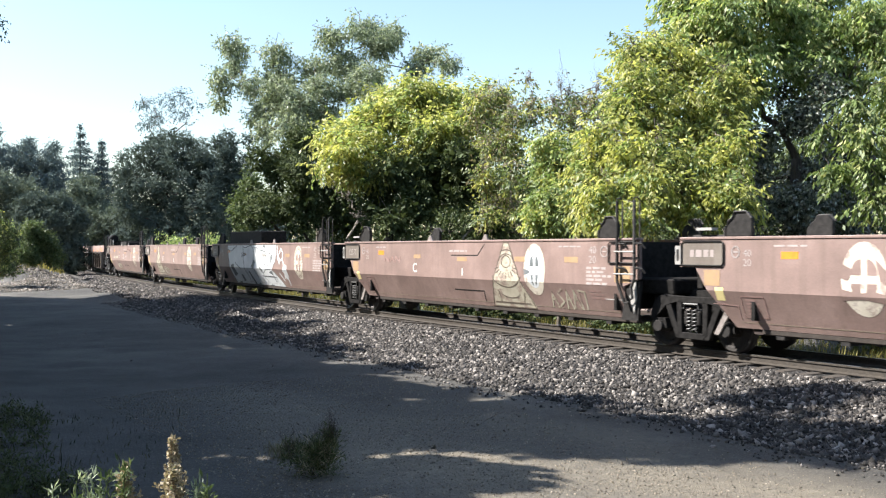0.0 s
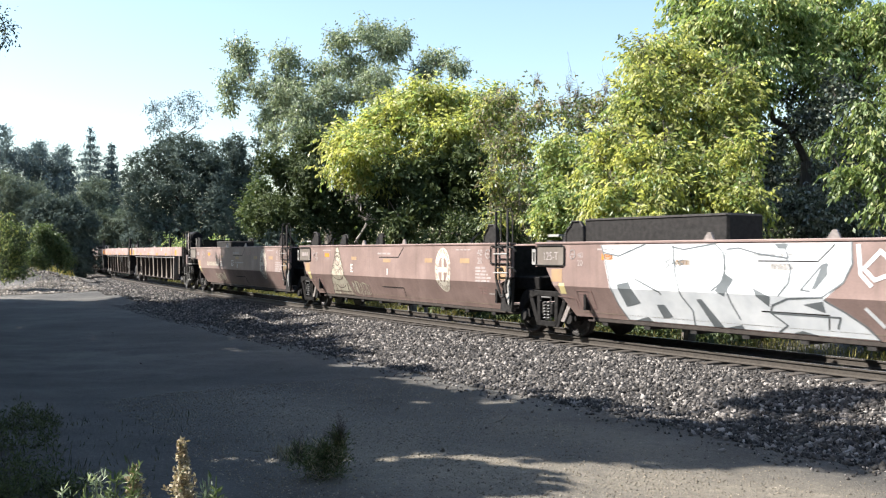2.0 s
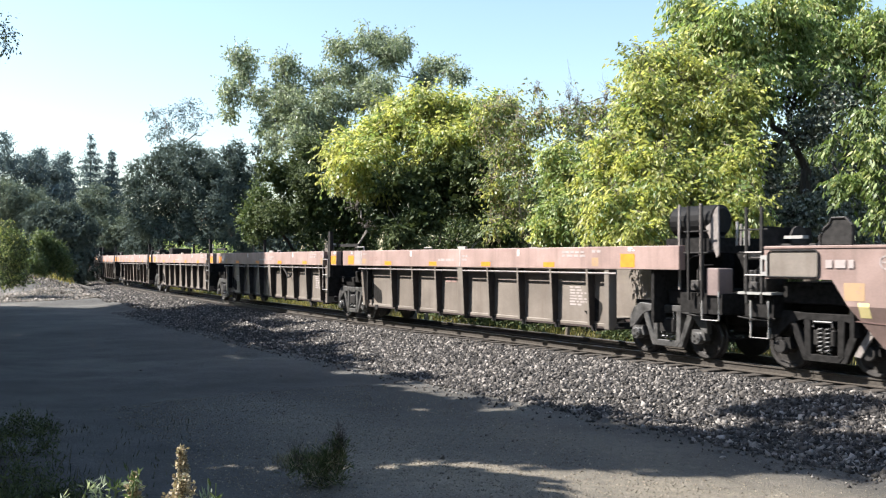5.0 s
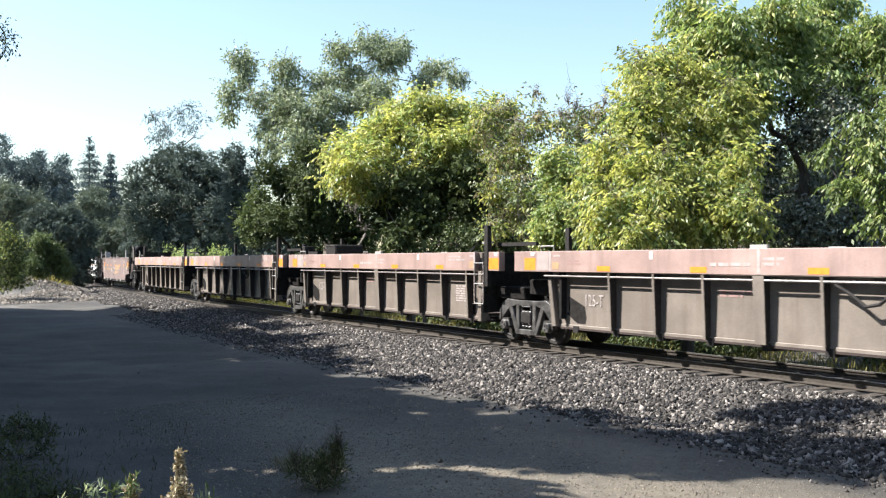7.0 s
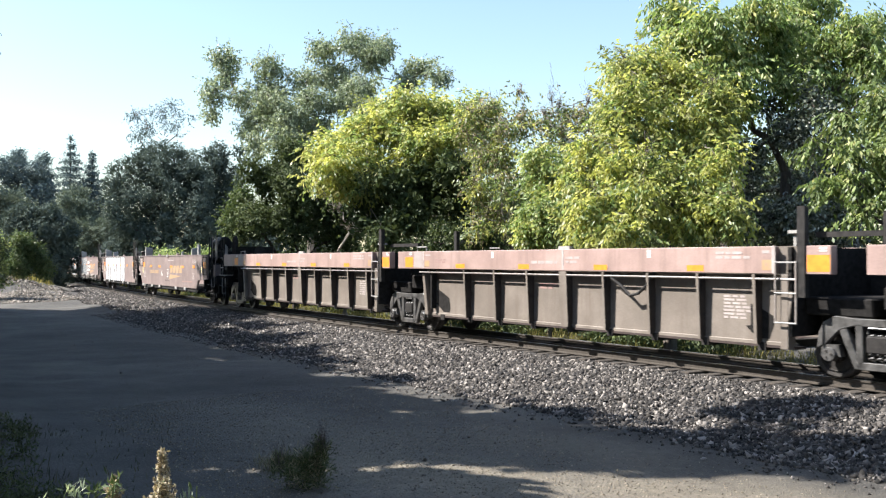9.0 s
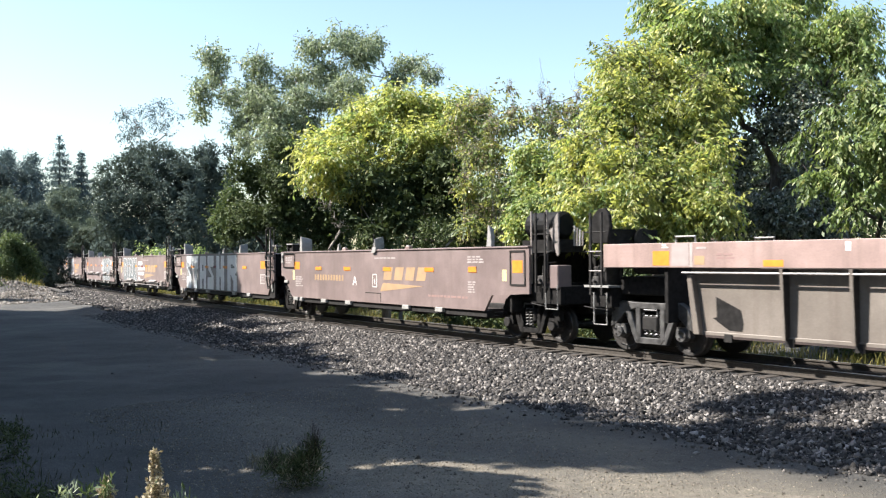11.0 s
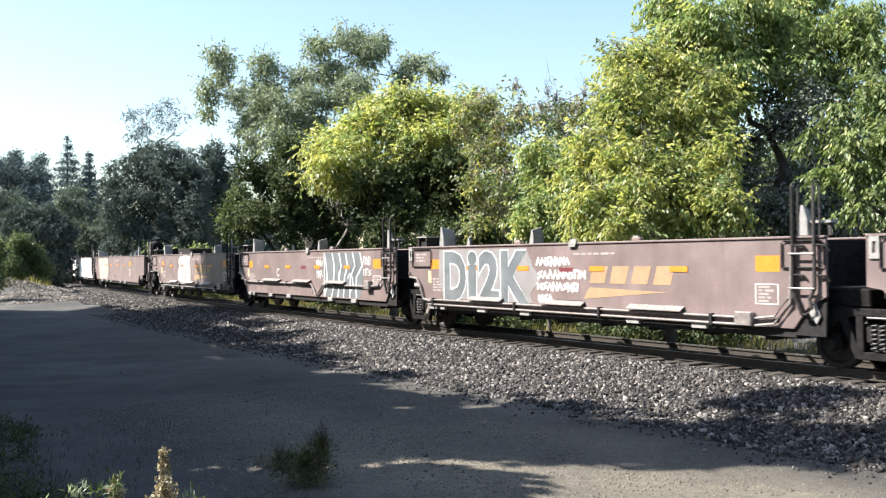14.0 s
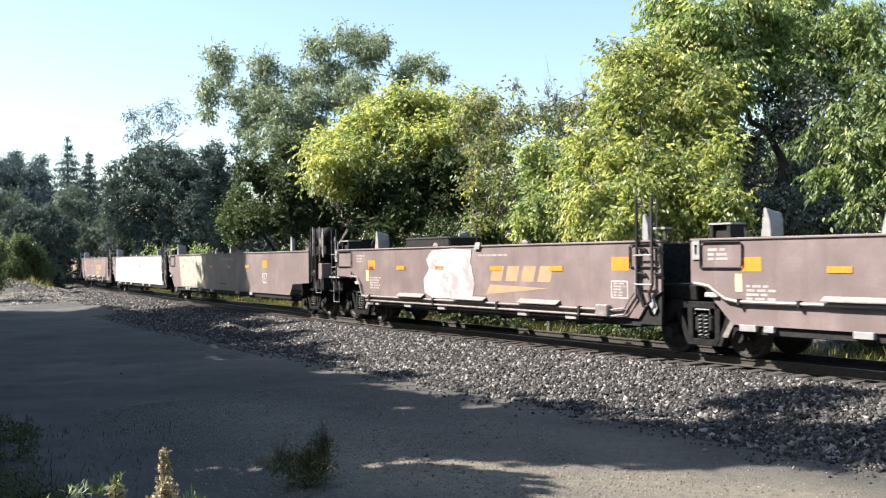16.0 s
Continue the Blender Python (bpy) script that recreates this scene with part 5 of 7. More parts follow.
def band_car_marks(unit, seed, big=False):
    for x0, x1 in ((-7.25, -6.8), (6.67, 7.13)):
        marks(unit, "orange_panel", [rect(x0, x1, 1.98, 2.29)], ORANGE_PAINT, lat_flat)
        letter_bars(unit, x0 + 0.25, x1, 2.34, 2.44, 2, WHITE_PAINT, lat_flat, seed + 8)
    for x in (-4.32, -1.5, 1.3, 4.08):
        marks(unit, "reflector", [rect(x - 0.22, x + 0.22, 1.965, 2.09)], ORANGE_PAINT, lat_flat)
    marks(unit, "seam", [rect(-0.035, 0.035, 1.95, 2.46), rect(-6.27, -6.2, 1.95, 2.46)], FADED_WHITE, lat_flat)
    marks(unit, "tick", [rect(x - 0.05, x + 0.05, 2.25, 2.42) for x in (-2.82, 2.8)], WHITE_PAINT, lat_flat)
    marks(unit, "faded_plate", [rect(-6.74, -6.29, 1.97, 2.44)], PLATE_FADED, lat_flat)
    letter_bars(unit, -6.1, -5.85, 2.3, 2.38, 1, FADED_WHITE, lat_flat, seed + 9)
    marks(unit, "faded_mark", [rect(-6.15, -5.9, 2.0, 2.18), rect(5.7, 5.92, 2.0, 2.2)], ORANGE_FADED, lat_flat)
    letter_bars(unit, -1.2, -0.2, 2.08, 2.2, 1, FADED_WHITE, lat_flat, seed)
    letter_bars(unit, 0.1, 0.6, 2.1, 2.3, 2, FADED_WHITE, lat_flat, seed + 1)
    letter_bars(unit, 4.6, 5.5, 2.2, 2.38, 2, FADED_WHITE, lat_flat, seed + 2)
    letter_bars(unit, 5.7, 6.0, 2.3, 2.4, 1, FADED_WHITE, lat_flat, seed + 3)
    letter_bars(unit, -5.6, -5.0, 2.1, 2.24, 2, PINK_FADED, lat_flat, seed + 4)
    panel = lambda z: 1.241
    # no holes are cut: black patches paint the dark insides of openings
    marks(unit, "opening", [[(5.25, 1.33), (5.35, 1.32), (5.77, 1.11), (5.79, 0.95), (5.68, 0.66), (5.4, 0.66), (5.13, 0.89), (5.25, 0.9)], [(-5.82, 1.34), (-5.4, 1.16), (-5.22, 1.08), (-5.16, 0.8), (-5.2, 0.66), (-5.5, 0.66), (-5.9, 0.9), (-5.8, 0.92)]], GRIME_SHADE, panel, 0.003, "near-black patch standing for a cut-out in the side sheet")
    letter_bars(unit, 4.6, 5.3, 1.0, 1.5, 7, FADED_WHITE, panel, seed + 5)
    letter_bars(unit, -1.15, -0.35, 1.45, 1.62, 2, PINK_FADED, panel, seed + 6)
    if big:
        w = writing(unit, "125-T", -5.18, 1.1, 0.29, FADED_WHITE, width=0.66)
        w.location = (0, 0.252, 0)


A_UNITS = [u for u, s, L, k in UNITS if k == "A"]
B_UNITS = [u for u, s, L, k in UNITS if k == "B"]
C_UNITS = [u for u, s, L, k in UNITS if k == "C"]

for i, (u, letter) in enumerate(zip(A_UNITS[:5], ("", "C", "", "E", "A"))):
    smooth_car_marks(u, 300 + 10 * i, letter, "125-T" if i in (1, 2) else "")
u1, u2, u3, u4, u5 = A_UNITS[:5]
oval_mark(u1, -3.6, False)
pyramid_face(u2, 1.75, 1.88)
sk = marks(u2, "graffiti", [ellipse(2.93, 1.64, 0.43, 0.67)], EMBLEM_CREAM, lat_smooth, 0.004, "white spray-painted oval over an emblem")
marks(sk, "fill", [ellipse(2.93, 1.66, 0.3, 0.5)], SILVER_PAINT, lat_smooth, 0.006)
marks(sk, "gap", [[(2.74, 1.72), (2.78, 1.92), (2.88, 2.04), (2.89, 1.72)], [(2.98, 1.72), (2.99, 2.05), (3.09, 1.9), (3.12, 1.72)], [(2.5, 1.66), (2.74, 1.6), (2.74, 1.55), (2.52, 1.48)], [(2.78, 1.5), (2.84, 1.26), (2.89, 1.22), (2.89, 1.5)], [(2.98, 1.5), (2.98, 1.22), (3.04, 1.28), (3.1, 1.5)]], GREY_PAINT, lat_smooth, 0.008)
scrawl(u2, 3.4, 4.8, 0.68, 1.2, CREAM_PAINT, lat_smooth, 1, 5)
scrawl(u2, -4.8, -3.8, 1.72, 1.95, PINK_FADED, lat_smooth, 2, 3)
# big silver lettering over the third car
gr = marks(u3, "graffiti", [[(-5.27, 2.33), (-3.43, 2.34), (-0.4, 2.34), (1.08, 2.34), (1.1, 1.98), (0.96, 1.66), (0.52, 1.28), (0.84, 1.07), (1.18, 0.83), (1.43, 0.59), (-0.25, 0.59), (-1.53, 0.59), (-2.76, 0.59), (-4.7, 0.59), (-4.98, 1.27)]], SILVER_PAINT, lat_smooth, 0.004, "silver-white spray-painted lettering with dark outlines")
lines(gr, "outline", [[(-5.25, 2.31), (-5.06, 1.73), (-4.87, 0.94), (-4.67, 0.59)], [(-5.2, 2.16), (-4.7, 2.07), (-4.34, 2.19), (-3.87, 2.34)], [(-3.06, 2.3), (-3.02, 1.76), (-2.87, 1.21), (-2.67, 0.91), (-2.72, 0.59)], [(-3.09, 2.28), (-2.76, 2.22), (-1.95, 2.34), (-1.74, 2.16), (-1.68, 1.84), (-1.78, 1.54), (-2.04, 1.36)], [(-1.65, 2.22), (-1.36, 2.25), (-0.87, 2.13), (-0.25, 2.05), (-0.16, 1.86), (-0.21, 1.58), (-0.44, 1.32)], [(-1.68, 2.16), (-1.71, 1.84), (-1.61, 1.14), (-1.48, 0.79)]], 0.035, GREY_PAINT, lat_smooth)
lines(gr, "outline", [[(-0.32, 2.33), (-0.21, 2.05)], [(0.24, 1.43), (0.05, 1.45), (0.49, 1.92), (0.59, 1.95), (0.59, 1.76), (0.34, 1.48)], [(1.08, 2.34), (1.09, 1.95), (0.91, 1.61), (0.49, 1.33), (-0.25, 1.27), (-0.63, 1.12), (-0.71, 0.97), (0.77, 0.96), (0.66, 0.75)], [(0.52, 1.27), (0.91, 1.05), (1.25, 0.81), (1.43, 0.59)], [(-4.18, 1.55), (-3.48, 1.28), (-3.45, 1.22)], [(-0.71, 0.97), (-0.4, 0.74), (-0.63, 0.59)]], 0.035, GREY_PAINT, lat_smooth)
marks(gr, "shadow_fill", [[(-1.69, 1.72), (-1.48, 1.61), (-1.74, 1.25), (-1.95, 1.36)], [(-1.03, 1.46), (-0.63, 1.29), (-0.71, 1.09), (-0.95, 1.28)], [(0.49, 1.92), (0.63, 1.95), (0.56, 1.7), (0.27, 1.45)], [(0.05, 1.17), (0.49, 1.25), (0.49, 1.03)], [(-3.67, 0.99), (-3.43, 1.0), (-3.28, 0.73), (-3.57, 0.68)], [(-2.49, 1.16), (-2.35, 1.17), (-1.95, 0.59), (-2.22, 0.59)], [(-4.76, 1.41), (-4.39, 1.48), (-4.13, 1.0), (-4.6, 0.89)], [(-4.44, 0.59), (-4.03, 0.69), (-3.92, 0.59)], [(-1.87, 0.59), (-1.48, 0.68), (-1.44, 0.59)], [(-0.32, 0.59), (-0.1, 0.65), (0.2, 0.59)], [(-0.52, 2.33), (-0.21, 2.33), (-0.25, 2.23), (-0.44, 2.23)]], GREY_PAINT, lat_smooth, 0.006)
lines(u3, "graffiti", [[(1.21, 2.29), (1.25, 1.77), (1.44, 1.57)], [(1.61, 2.19), (1.8, 2.03), (1.8, 1.78), (1.51, 1.67), (1.31, 1.87), (1.57, 2.13)], [(1.83, 1.68), (1.96, 1.33), (2.05, 1.08)], [(1.31, 1.15), (1.57, 0.85)], [(2.05, 1.08), (2.06, 0.68)]], 0.07, SILVER_PAINT, lat_smooth, 0.007, "white sprayed loops and drips")
scrawl(u3, 1.75, 2.2, 0.9, 1.5, SILVER_PAINT, lat_smooth, 5, 3, 0.09)
scrawl(u3, -3.3, -2.75, 1.8, 2.05, GREY_PAINT, lat_smooth, 12, 3, 0.025)
oval_mark(u3, 3.48)
pyramid_face(u4, -4.15, 1.7)
scrawl(u4, -3.15, -1.85, 0.63, 1.12, CREAM_PAINT, lat_smooth, 3, 5)
oval_mark(u4, 3.15)
number_bars(u5, -5.4, -3.4, 1.46, 1.66, CREAM_PAINT, lat_smooth)
scrawl(u5, -4.3, -2.65, 0.68, 1.12, CREAM_PAINT, lat_smooth, 4, 6)
scrawl(u5, 1.0, 2.3, 2.0, 2.25, PINK_FADED, lat_smooth, 6, 4, 0.03)
lines(u5, "notice_frame", [[(-1.2, 1.5), (-0.95, 1.5), (-0.95, 1.75), (-1.2, 1.75), (-1.2, 1.5)]], 0.025, WHITE_PAINT, lat_smooth)
letter_bars(u5, -0.7, 0.6, 1.62, 1.7, 1, FADED_WHITE, lat_smooth, 9)
oval_mark(u5, 3.36)

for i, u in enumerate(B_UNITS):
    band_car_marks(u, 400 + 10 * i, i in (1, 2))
    if i in (1, 3):
        hose_loop(u)

c1, c2, c3, c4, c5 = C_UNITS[:5]
flat_car_marks(c1, 500, "A", notice=False)
number_bars(c1, -4.4, -2.3, 1.42, 1.62, ORANGE_FADED, lat_flat)
lines(c1, "notice_frame", [[(-0.12, 1.26), (0.14, 1.26), (0.14, 1.66), (-0.12, 1.66), (-0.12, 1.26)], [(0.01, 1.34), (0.01, 1.52)]], 0.03, WHITE_PAINT, lat_flat)
letter_bars(c1, 5.2, 6.1, 2.02, 2.24, 3, FADED_WHITE, lat_flat, 511)
letter_bars(c1, 3.2, 5.2, 1.02, 1.12, 1, PINK_FADED, lat_flat, 512)
lines(c1, "pipe_frame", [[(7.13, 2.34), (7.72, 2.34), (7.72, 1.47), (7.13, 1.47), (7.13, 2.34)]], 0.04, DARK_STEEL, lat_flat, 0.02)
marks(c1, "orange_panel", [rect(7.2, 7.62, 1.78, 2.10)], ORANGE_PAINT, lat_flat)
marks(c1, "yellow_plate", [rect(6.78, 6.95, 1.56, 1.86)], YELLOW_PAINT, lat_flat)
flat_car_marks(c2, 520, "", False)
marks(c2, "graffiti", [rect(-5.25, -2.6, 0.76, 2.40), rect(-2.6, 2.35, 0.76, 2.40)], GREY_WASH, lat_flat, 0.004, "thin grey spray-painted ground")
GLYPH = {"S": [(0, 1), (1, 1), (1, 0.66), (0.5, 0.66), (1, 0.4), (1, 0), (0, 0), (0, 0.36), (0.62, 0.38), (0, 0.64)],
         "T": [(0, 1), (1, 1), (1, 0.6), (0.74, 0.57), (0.66, 0.36), (0.86, 0), (0.18, 0), (0.4, 0.36), (0.34, 0.57), (0, 0.6)],
         "A": [(0, 0), (0, 0.93), (0.06, 1), (0.94, 1), (1, 0.93), (1, 0), (0.6, 0), (0.6, 0.3), (0.4, 0.3), (0.4, 0)],
         "H": [(0, 0), (0, 1), (0.42, 1), (0.42, 0.62), (0.56, 0.62), (0.56, 1), (1, 1), (1, 0), (0.56, 0), (0.56, 0.38), (0.42, 0.38), (0.42, 0)],
         "R": [(0, 0), (0, 1), (0.9, 1), (0.97, 0.93), (0.97, 0.52), (0.84, 0.46), (1, 0.42), (1, 0), (0.62, 0), (0.62, 0.27), (0.37, 0.44), (0.37, 0)]}
for ch, x, w in (("S", -5.2, 0.82), ("T", -4.22, 0.97), ("A", -3.02, 1.0), ("S", -1.83, 0.96), ("H", -0.52, 1.16), ("R", 1.04, 1.28)):
    shape = [(x + a * w, 0.77 + b * 1.62) for a, b in GLYPH[ch]]
    g = part("graffiti", Shape().loft([(a, -1.512, b) for a, b in shape], [(a, -1.501, b) for a, b in shape]), SILVER_PAINT, c2, "white block letter sprayed over the whole height")
    lines(g, "outline", [shape + shape[:1]], 0.028, GREY_PAINT, lat_flat, 0.014)
    if ch in "AR":
        k, d = (0.54, 0.18) if ch == "A" else (0.64, 0.1)
        marks(g, "gap", [rect(x + 0.39 * w, x + 0.58 * w, 0.77 + k * 1.62, 0.77 + (k + d) * 1.62)], GREY_PAINT, lat_flat, 0.015)
for x, m in ((-4.3, ORANGE_PAINT), (-2.0, ORANGE_PAINT), (-0.75, MAROON), (0.65, ORANGE_PAINT), (1.8, GREY_PAINT)):
    marks(c2, "reflector", [rect(x - 0.2, x + 0.2, 1.80, 1.90)], m, lat_flat, 0.014)
flat_car_marks(c3, 540)
marks(c3, "graffiti", [[(-5.7, 2.36), (-1.75, 2.36), (-1.5, 1.9), (-1.2, 1.55), (-1.6, 1.2), (-1.5, 0.95), (-5.5, 0.95), (-5.75, 1.6)]], GREY_WASH, lat_flat, 0.005, "grey spray-painted letters with thin white outlines")
x = -5.45
for ch, w in (("D", 1.15), ("i", 0.5), ("2", 1.0), ("K", 1.25)):
    for wide, thick, mat, lift in ((0.035, 0.068, SILVER_PAINT, 0.008), (0.0, 0.045, GREY_PAINT, 0.012)):
        o = writing(c3, ch, x, 0.9 - wide, 1.4 + 2 * wide, mat, lift, 1.0, thick, "graffiti")
        vv = np.empty(len(o.data.vertices) * 3, dtype=np.float32)
        o.data.vertices.foreach_get("co", vv)
        vv = vv.reshape(-1, 3)
        vv[:, 0] = x - wide + (vv[:, 0] - vv[:, 0].min()) * (w - 0.08 + 2 * wide) / np.ptp(vv[:, 0])
        o.data.vertices.foreach_set("co", vv.ravel())
    x += w
scrawl(c3, -1.3, 0.2, 1.28, 1.5, WHITE_PAINT, lat_flat, 7, 8, 0.06)
scrawl(c3, -1.3, 0.45, 1.58, 1.8, WHITE_PAINT, lat_flat, 8, 9, 0.06)
scrawl(c3, -1.35, -0.1, 1.9, 2.12, WHITE_PAINT, lat_flat, 9, 7, 0.06)
scrawl(c3, -1.25, -0.75, 1.0, 1.2, WHITE_PAINT, lat_flat, 15, 3, 0.06)
marks(c3, "patch", [rect(-0.5, 0.0, 1.76, 1.86)], MAROON, lat_flat, 0.009)
low_pipes(c3)
flat_car_marks(c4, 560, "", False)
writing(c4, "C", -3.05, 1.45, 0.32, WHITE_PAINT)
marks(c4, "patch", [rect(-0.65, -0.2, 1.76, 1.88)], MAROON, lat_flat)
marks(c4, "graffiti", [[(1.45, 2.34), (4.3, 2.34), (4.45, 1.6), (4.25, 0.8), (1.6, 0.78), (1.35, 1.5)]], GREY_PAINT, lat_flat, 0.005, "grey spray-painted letters with white outlines")
lines(c4, "outline", [[(x0 + 0.1 * k, 2.32), (x0 + 0.16 + 0.1 * k, 1.9), (x0 + 0.22, 1.5), (x0 + 0.18, 1.1), (x0 + 0.04 * k, 0.8)] for k, x0 in enumerate((1.45, 2.0, 2.45, 2.85, 3.3, 3.75))] + [ring(2.75, 1.45, 0.16, 0.25, 90, 300), ring(3.5, 1.3, 0.2, 0.3, -60, 150), [(1.45, 2.33), (1.42, 0.8)]], 0.07, SILVER_PAINT, lat_flat, 0.009)
for x0, x1, z0, z1, seed in ((0.8, 1.3, 1.4, 1.75, 10), (0.75, 1.3, 1.8, 2.15, 13), (4.5, 5.05, 1.52, 1.8, 11), (4.5, 5.0, 1.88, 2.22, 14)):
    scrawl(c4, x0, x1, z0, z1, WHITE_PAINT, lat_flat, seed, 3, 0.035)
high_pipe(c4)
flat_car_marks(c5, 580)
marks(c5, "graffiti", [[(-2.3, 2.36), (-2.6, 2.1), (-2.45, 1.8), (-2.75, 1.5), (-2.7, 1.1), (-2.3, 0.96), (-0.3, 0.98), (-0.15, 1.4), (-0.35, 2.0), (-0.3, 2.34), (-1.2, 2.40)]], BLOTCH_WHITE, lat_flat, 0.012, "white spray-painted blotch")
marks(c5, "patch", [rect(-6.1, -5.8, 1.76, 1.88), rect(-4.15, -3.8, 1.76, 1.88)], MAROON, lat_flat)
low_pipes(c5)
for i, u in enumerate(C_UNITS[5:]):
    flat_car_marks(u, 600 + 10 * i, "", i in (2, 3))
    if i == 1:
        marks(u, "graffiti", [rect(-7.2, 7.0, 0.78, 2.40)], SILVER_PAINT, lat_flat, 0.012, "white spray paint over the whole side")
    if i in (0, 4):
        marks(u, "graffiti", [[(-7.5, 2.36), (-3.4, 2.36), (-3.0, 1.4), (-3.6, 0.8), (-7.0, 0.8)]], SILVER_PAINT if i else CREAM_PAINT, lat_flat, 0.012, "pale spray paint over the rear of the side")
    if i in (2, 3):
        low_pipes(u)

# dark frames lying in some of the wells, showing above the sides
def well_load(unit, x0, x1, ztop):
    part("folded_bulkhead", Shape().box(x0, x1, -1.0, 0.2, 1.6, ztop), DARK_STEEL, unit, "black folded steel frame lying in the well", 0.05)
    part("frame_edge", Shape().box(x0 + 0.05, x1 - 0.05, -1.02, -1.0, ztop - 0.05, ztop - 0.01), RUST_STEEL, unit)


b3 = B_UNITS[2]
well_load(b3, -5.15, -4.25, 2.84)
part("brake_valve", Shape().box(-7.5, -7.2, -1.1, -0.8, 2.44, 2.72).tube([(-7.35, -0.95, 2.72), (-7.35, -0.95, 2.9)], 0.1, 10).tube([(-7.42, -1.12, 2.66), (-7.42, -1.2, 2.66)], 0.08, 10), DARK_STEEL, b3, "black brake valve over the car end", 0.015)
part("tool_box", Shape().box(-6.75, -6.5, -1.3, -0.9, 2.40, 2.8), DARK_STEEL, b3, "black steel box", 0.02)
part("low_frame", Shape().box(-6.4, -5.5, -1.2, -1.12, 2.40, 2.58).box(-6.4, -6.32, -1.2, -0.6, 2.40, 2.62), DARK_STEEL, b3)
for x in (-3.75, -3.66):
    part("far_post", Shape().tube([(x, 1.42, 2.4), (x, 1.42, 3.1)], 0.02, 6), PALE_STEEL, b3)
well_load(u3, -6.4, -2.0, 3.0)
well_load(u5, -5.4, -2.9, 2.72)
well_load(c5, -4.6, -2.1, 2.78)


# ---------------------------------------------------------------- trees and plants
def unit_vectors(r, n):
    v = r.standard_normal((n, 3))
    return v / np.linalg.norm(v, axis=1, keepdims=True)


def lumps(blobs, r, share=0.42, density=7):
    """Breaks coarse ellipsoids (x, y, z, rx, ry, rz) into many smaller ones for an uneven outline."""
    out = []
    for b in blobs:
        b = np.array(b, float)
        rad = b[3:6]
        for d in unit_vectors(r, density):
            k = share * r.uniform(0.55, 1.3)
            out.append(np.concatenate([b[:3] + d * rad * r.uniform(0.4, 1.15), rad * k * r.uniform(0.75, 1.3, 3)]))
        out.append(np.concatenate([b[:3], rad * 0.7]))
    return np.array(out)


def leaves(small, count, per, leaf, width, droop, r, fill=0.55, tight=4.0, pinnate=False, face=0.0):
    """Leaf quads on short twigs over the small ellipsoids; face turns them outwards, as on a dense clipped-looking crown."""
    area = (small[:, 3] * small[:, 4] * small[:, 5]) ** (2 / 3)
    pick = r.choice(len(small), count, p=area / area.sum())
    d = unit_vectors(r, count)
    rad = fill + (1 - fill) * r.uniform(0, 1, (count, 1)) ** 0.6
    pos = small[pick, :3] + d * rad * small[pick, 3:6]
    tw = d * 0.6 + 0.85 * unit_vectors(r, count) + np.array([0, 0, -droop])
    tw /= np.linalg.norm(tw, axis=1, keepdims=True)
    step = np.arange(per)[None, :, None] / per * leaf * tight
    base = pos[:, None] + tw[:, None] * step + 0.12 * leaf * r.standard_normal((count, per, 3))
    base = base.reshape(-1, 3)
    n = len(base)
    ld = np.repeat(tw, per, 0) * 0.6 + 0.8 * unit_vectors(r, n) + np.array([0, 0, -droop * 0.9])
    ld /= np.linalg.norm(ld, axis=1, keepdims=True)
    sd = np.cross(ld, unit_vectors(r, n))
    if pinnate:
        across = np.cross(tw, np.array([0, 0, 1.0]))
        across /= np.linalg.norm(across, axis=1, keepdims=True) + 1e-6
        side = np.where(np.arange(n) % 2 == 0, 1.0, -1.0)[:, None]
        ld = np.repeat(tw, per, 0) * 0.5 + np.repeat(across, per, 0) * side * 0.65 + 0.45 * unit_vectors(r, n) + np.array([0, 0, -droop * 1.0])
        ld /= np.linalg.norm(ld, axis=1, keepdims=True)
        sd = np.repeat(tw, per, 0) - ld * 0.3 + 0.3 * unit_vectors(r, n)
        sd -= ld * np.sum(sd * ld, 1, keepdims=True)
    if face:
        out = np.repeat(d, per, 0) * face + unit_vectors(r, n)
        out /= np.linalg.norm(out, axis=1, keepdims=True)
        ld -= out * np.sum(ld * out, 1, keepdims=True)
        ld /= np.linalg.norm(ld, axis=1, keepdims=True) + 1e-6
        sd = np.cross(out, ld)
    sd /= np.linalg.norm(sd, axis=1, keepdims=True) + 1e-6
    sz = leaf * r.uniform(0.6, 1.25, (n, 1))
    mid = base + ld * sz * 0.45
    q = np.stack([base, mid + sd * sz * width, base + ld * sz, mid - sd * sz * width], 1)
    return q.reshape(-1, 3)


def crooked(a, b, r, bend=0.12, n=5):
    a, b = Vector(a), Vector(b)
    ln = (b - a).length
    pts = [a]
    for i in range(1, n):
        t = i / n
        pts.append(a.lerp(b, t) + Vector(r.standard_normal(3)) * ln * bend * 0.5 + Vector((0, 0, ln * 0.08 * math.sin(t * 3.1))))
    return pts + [b]


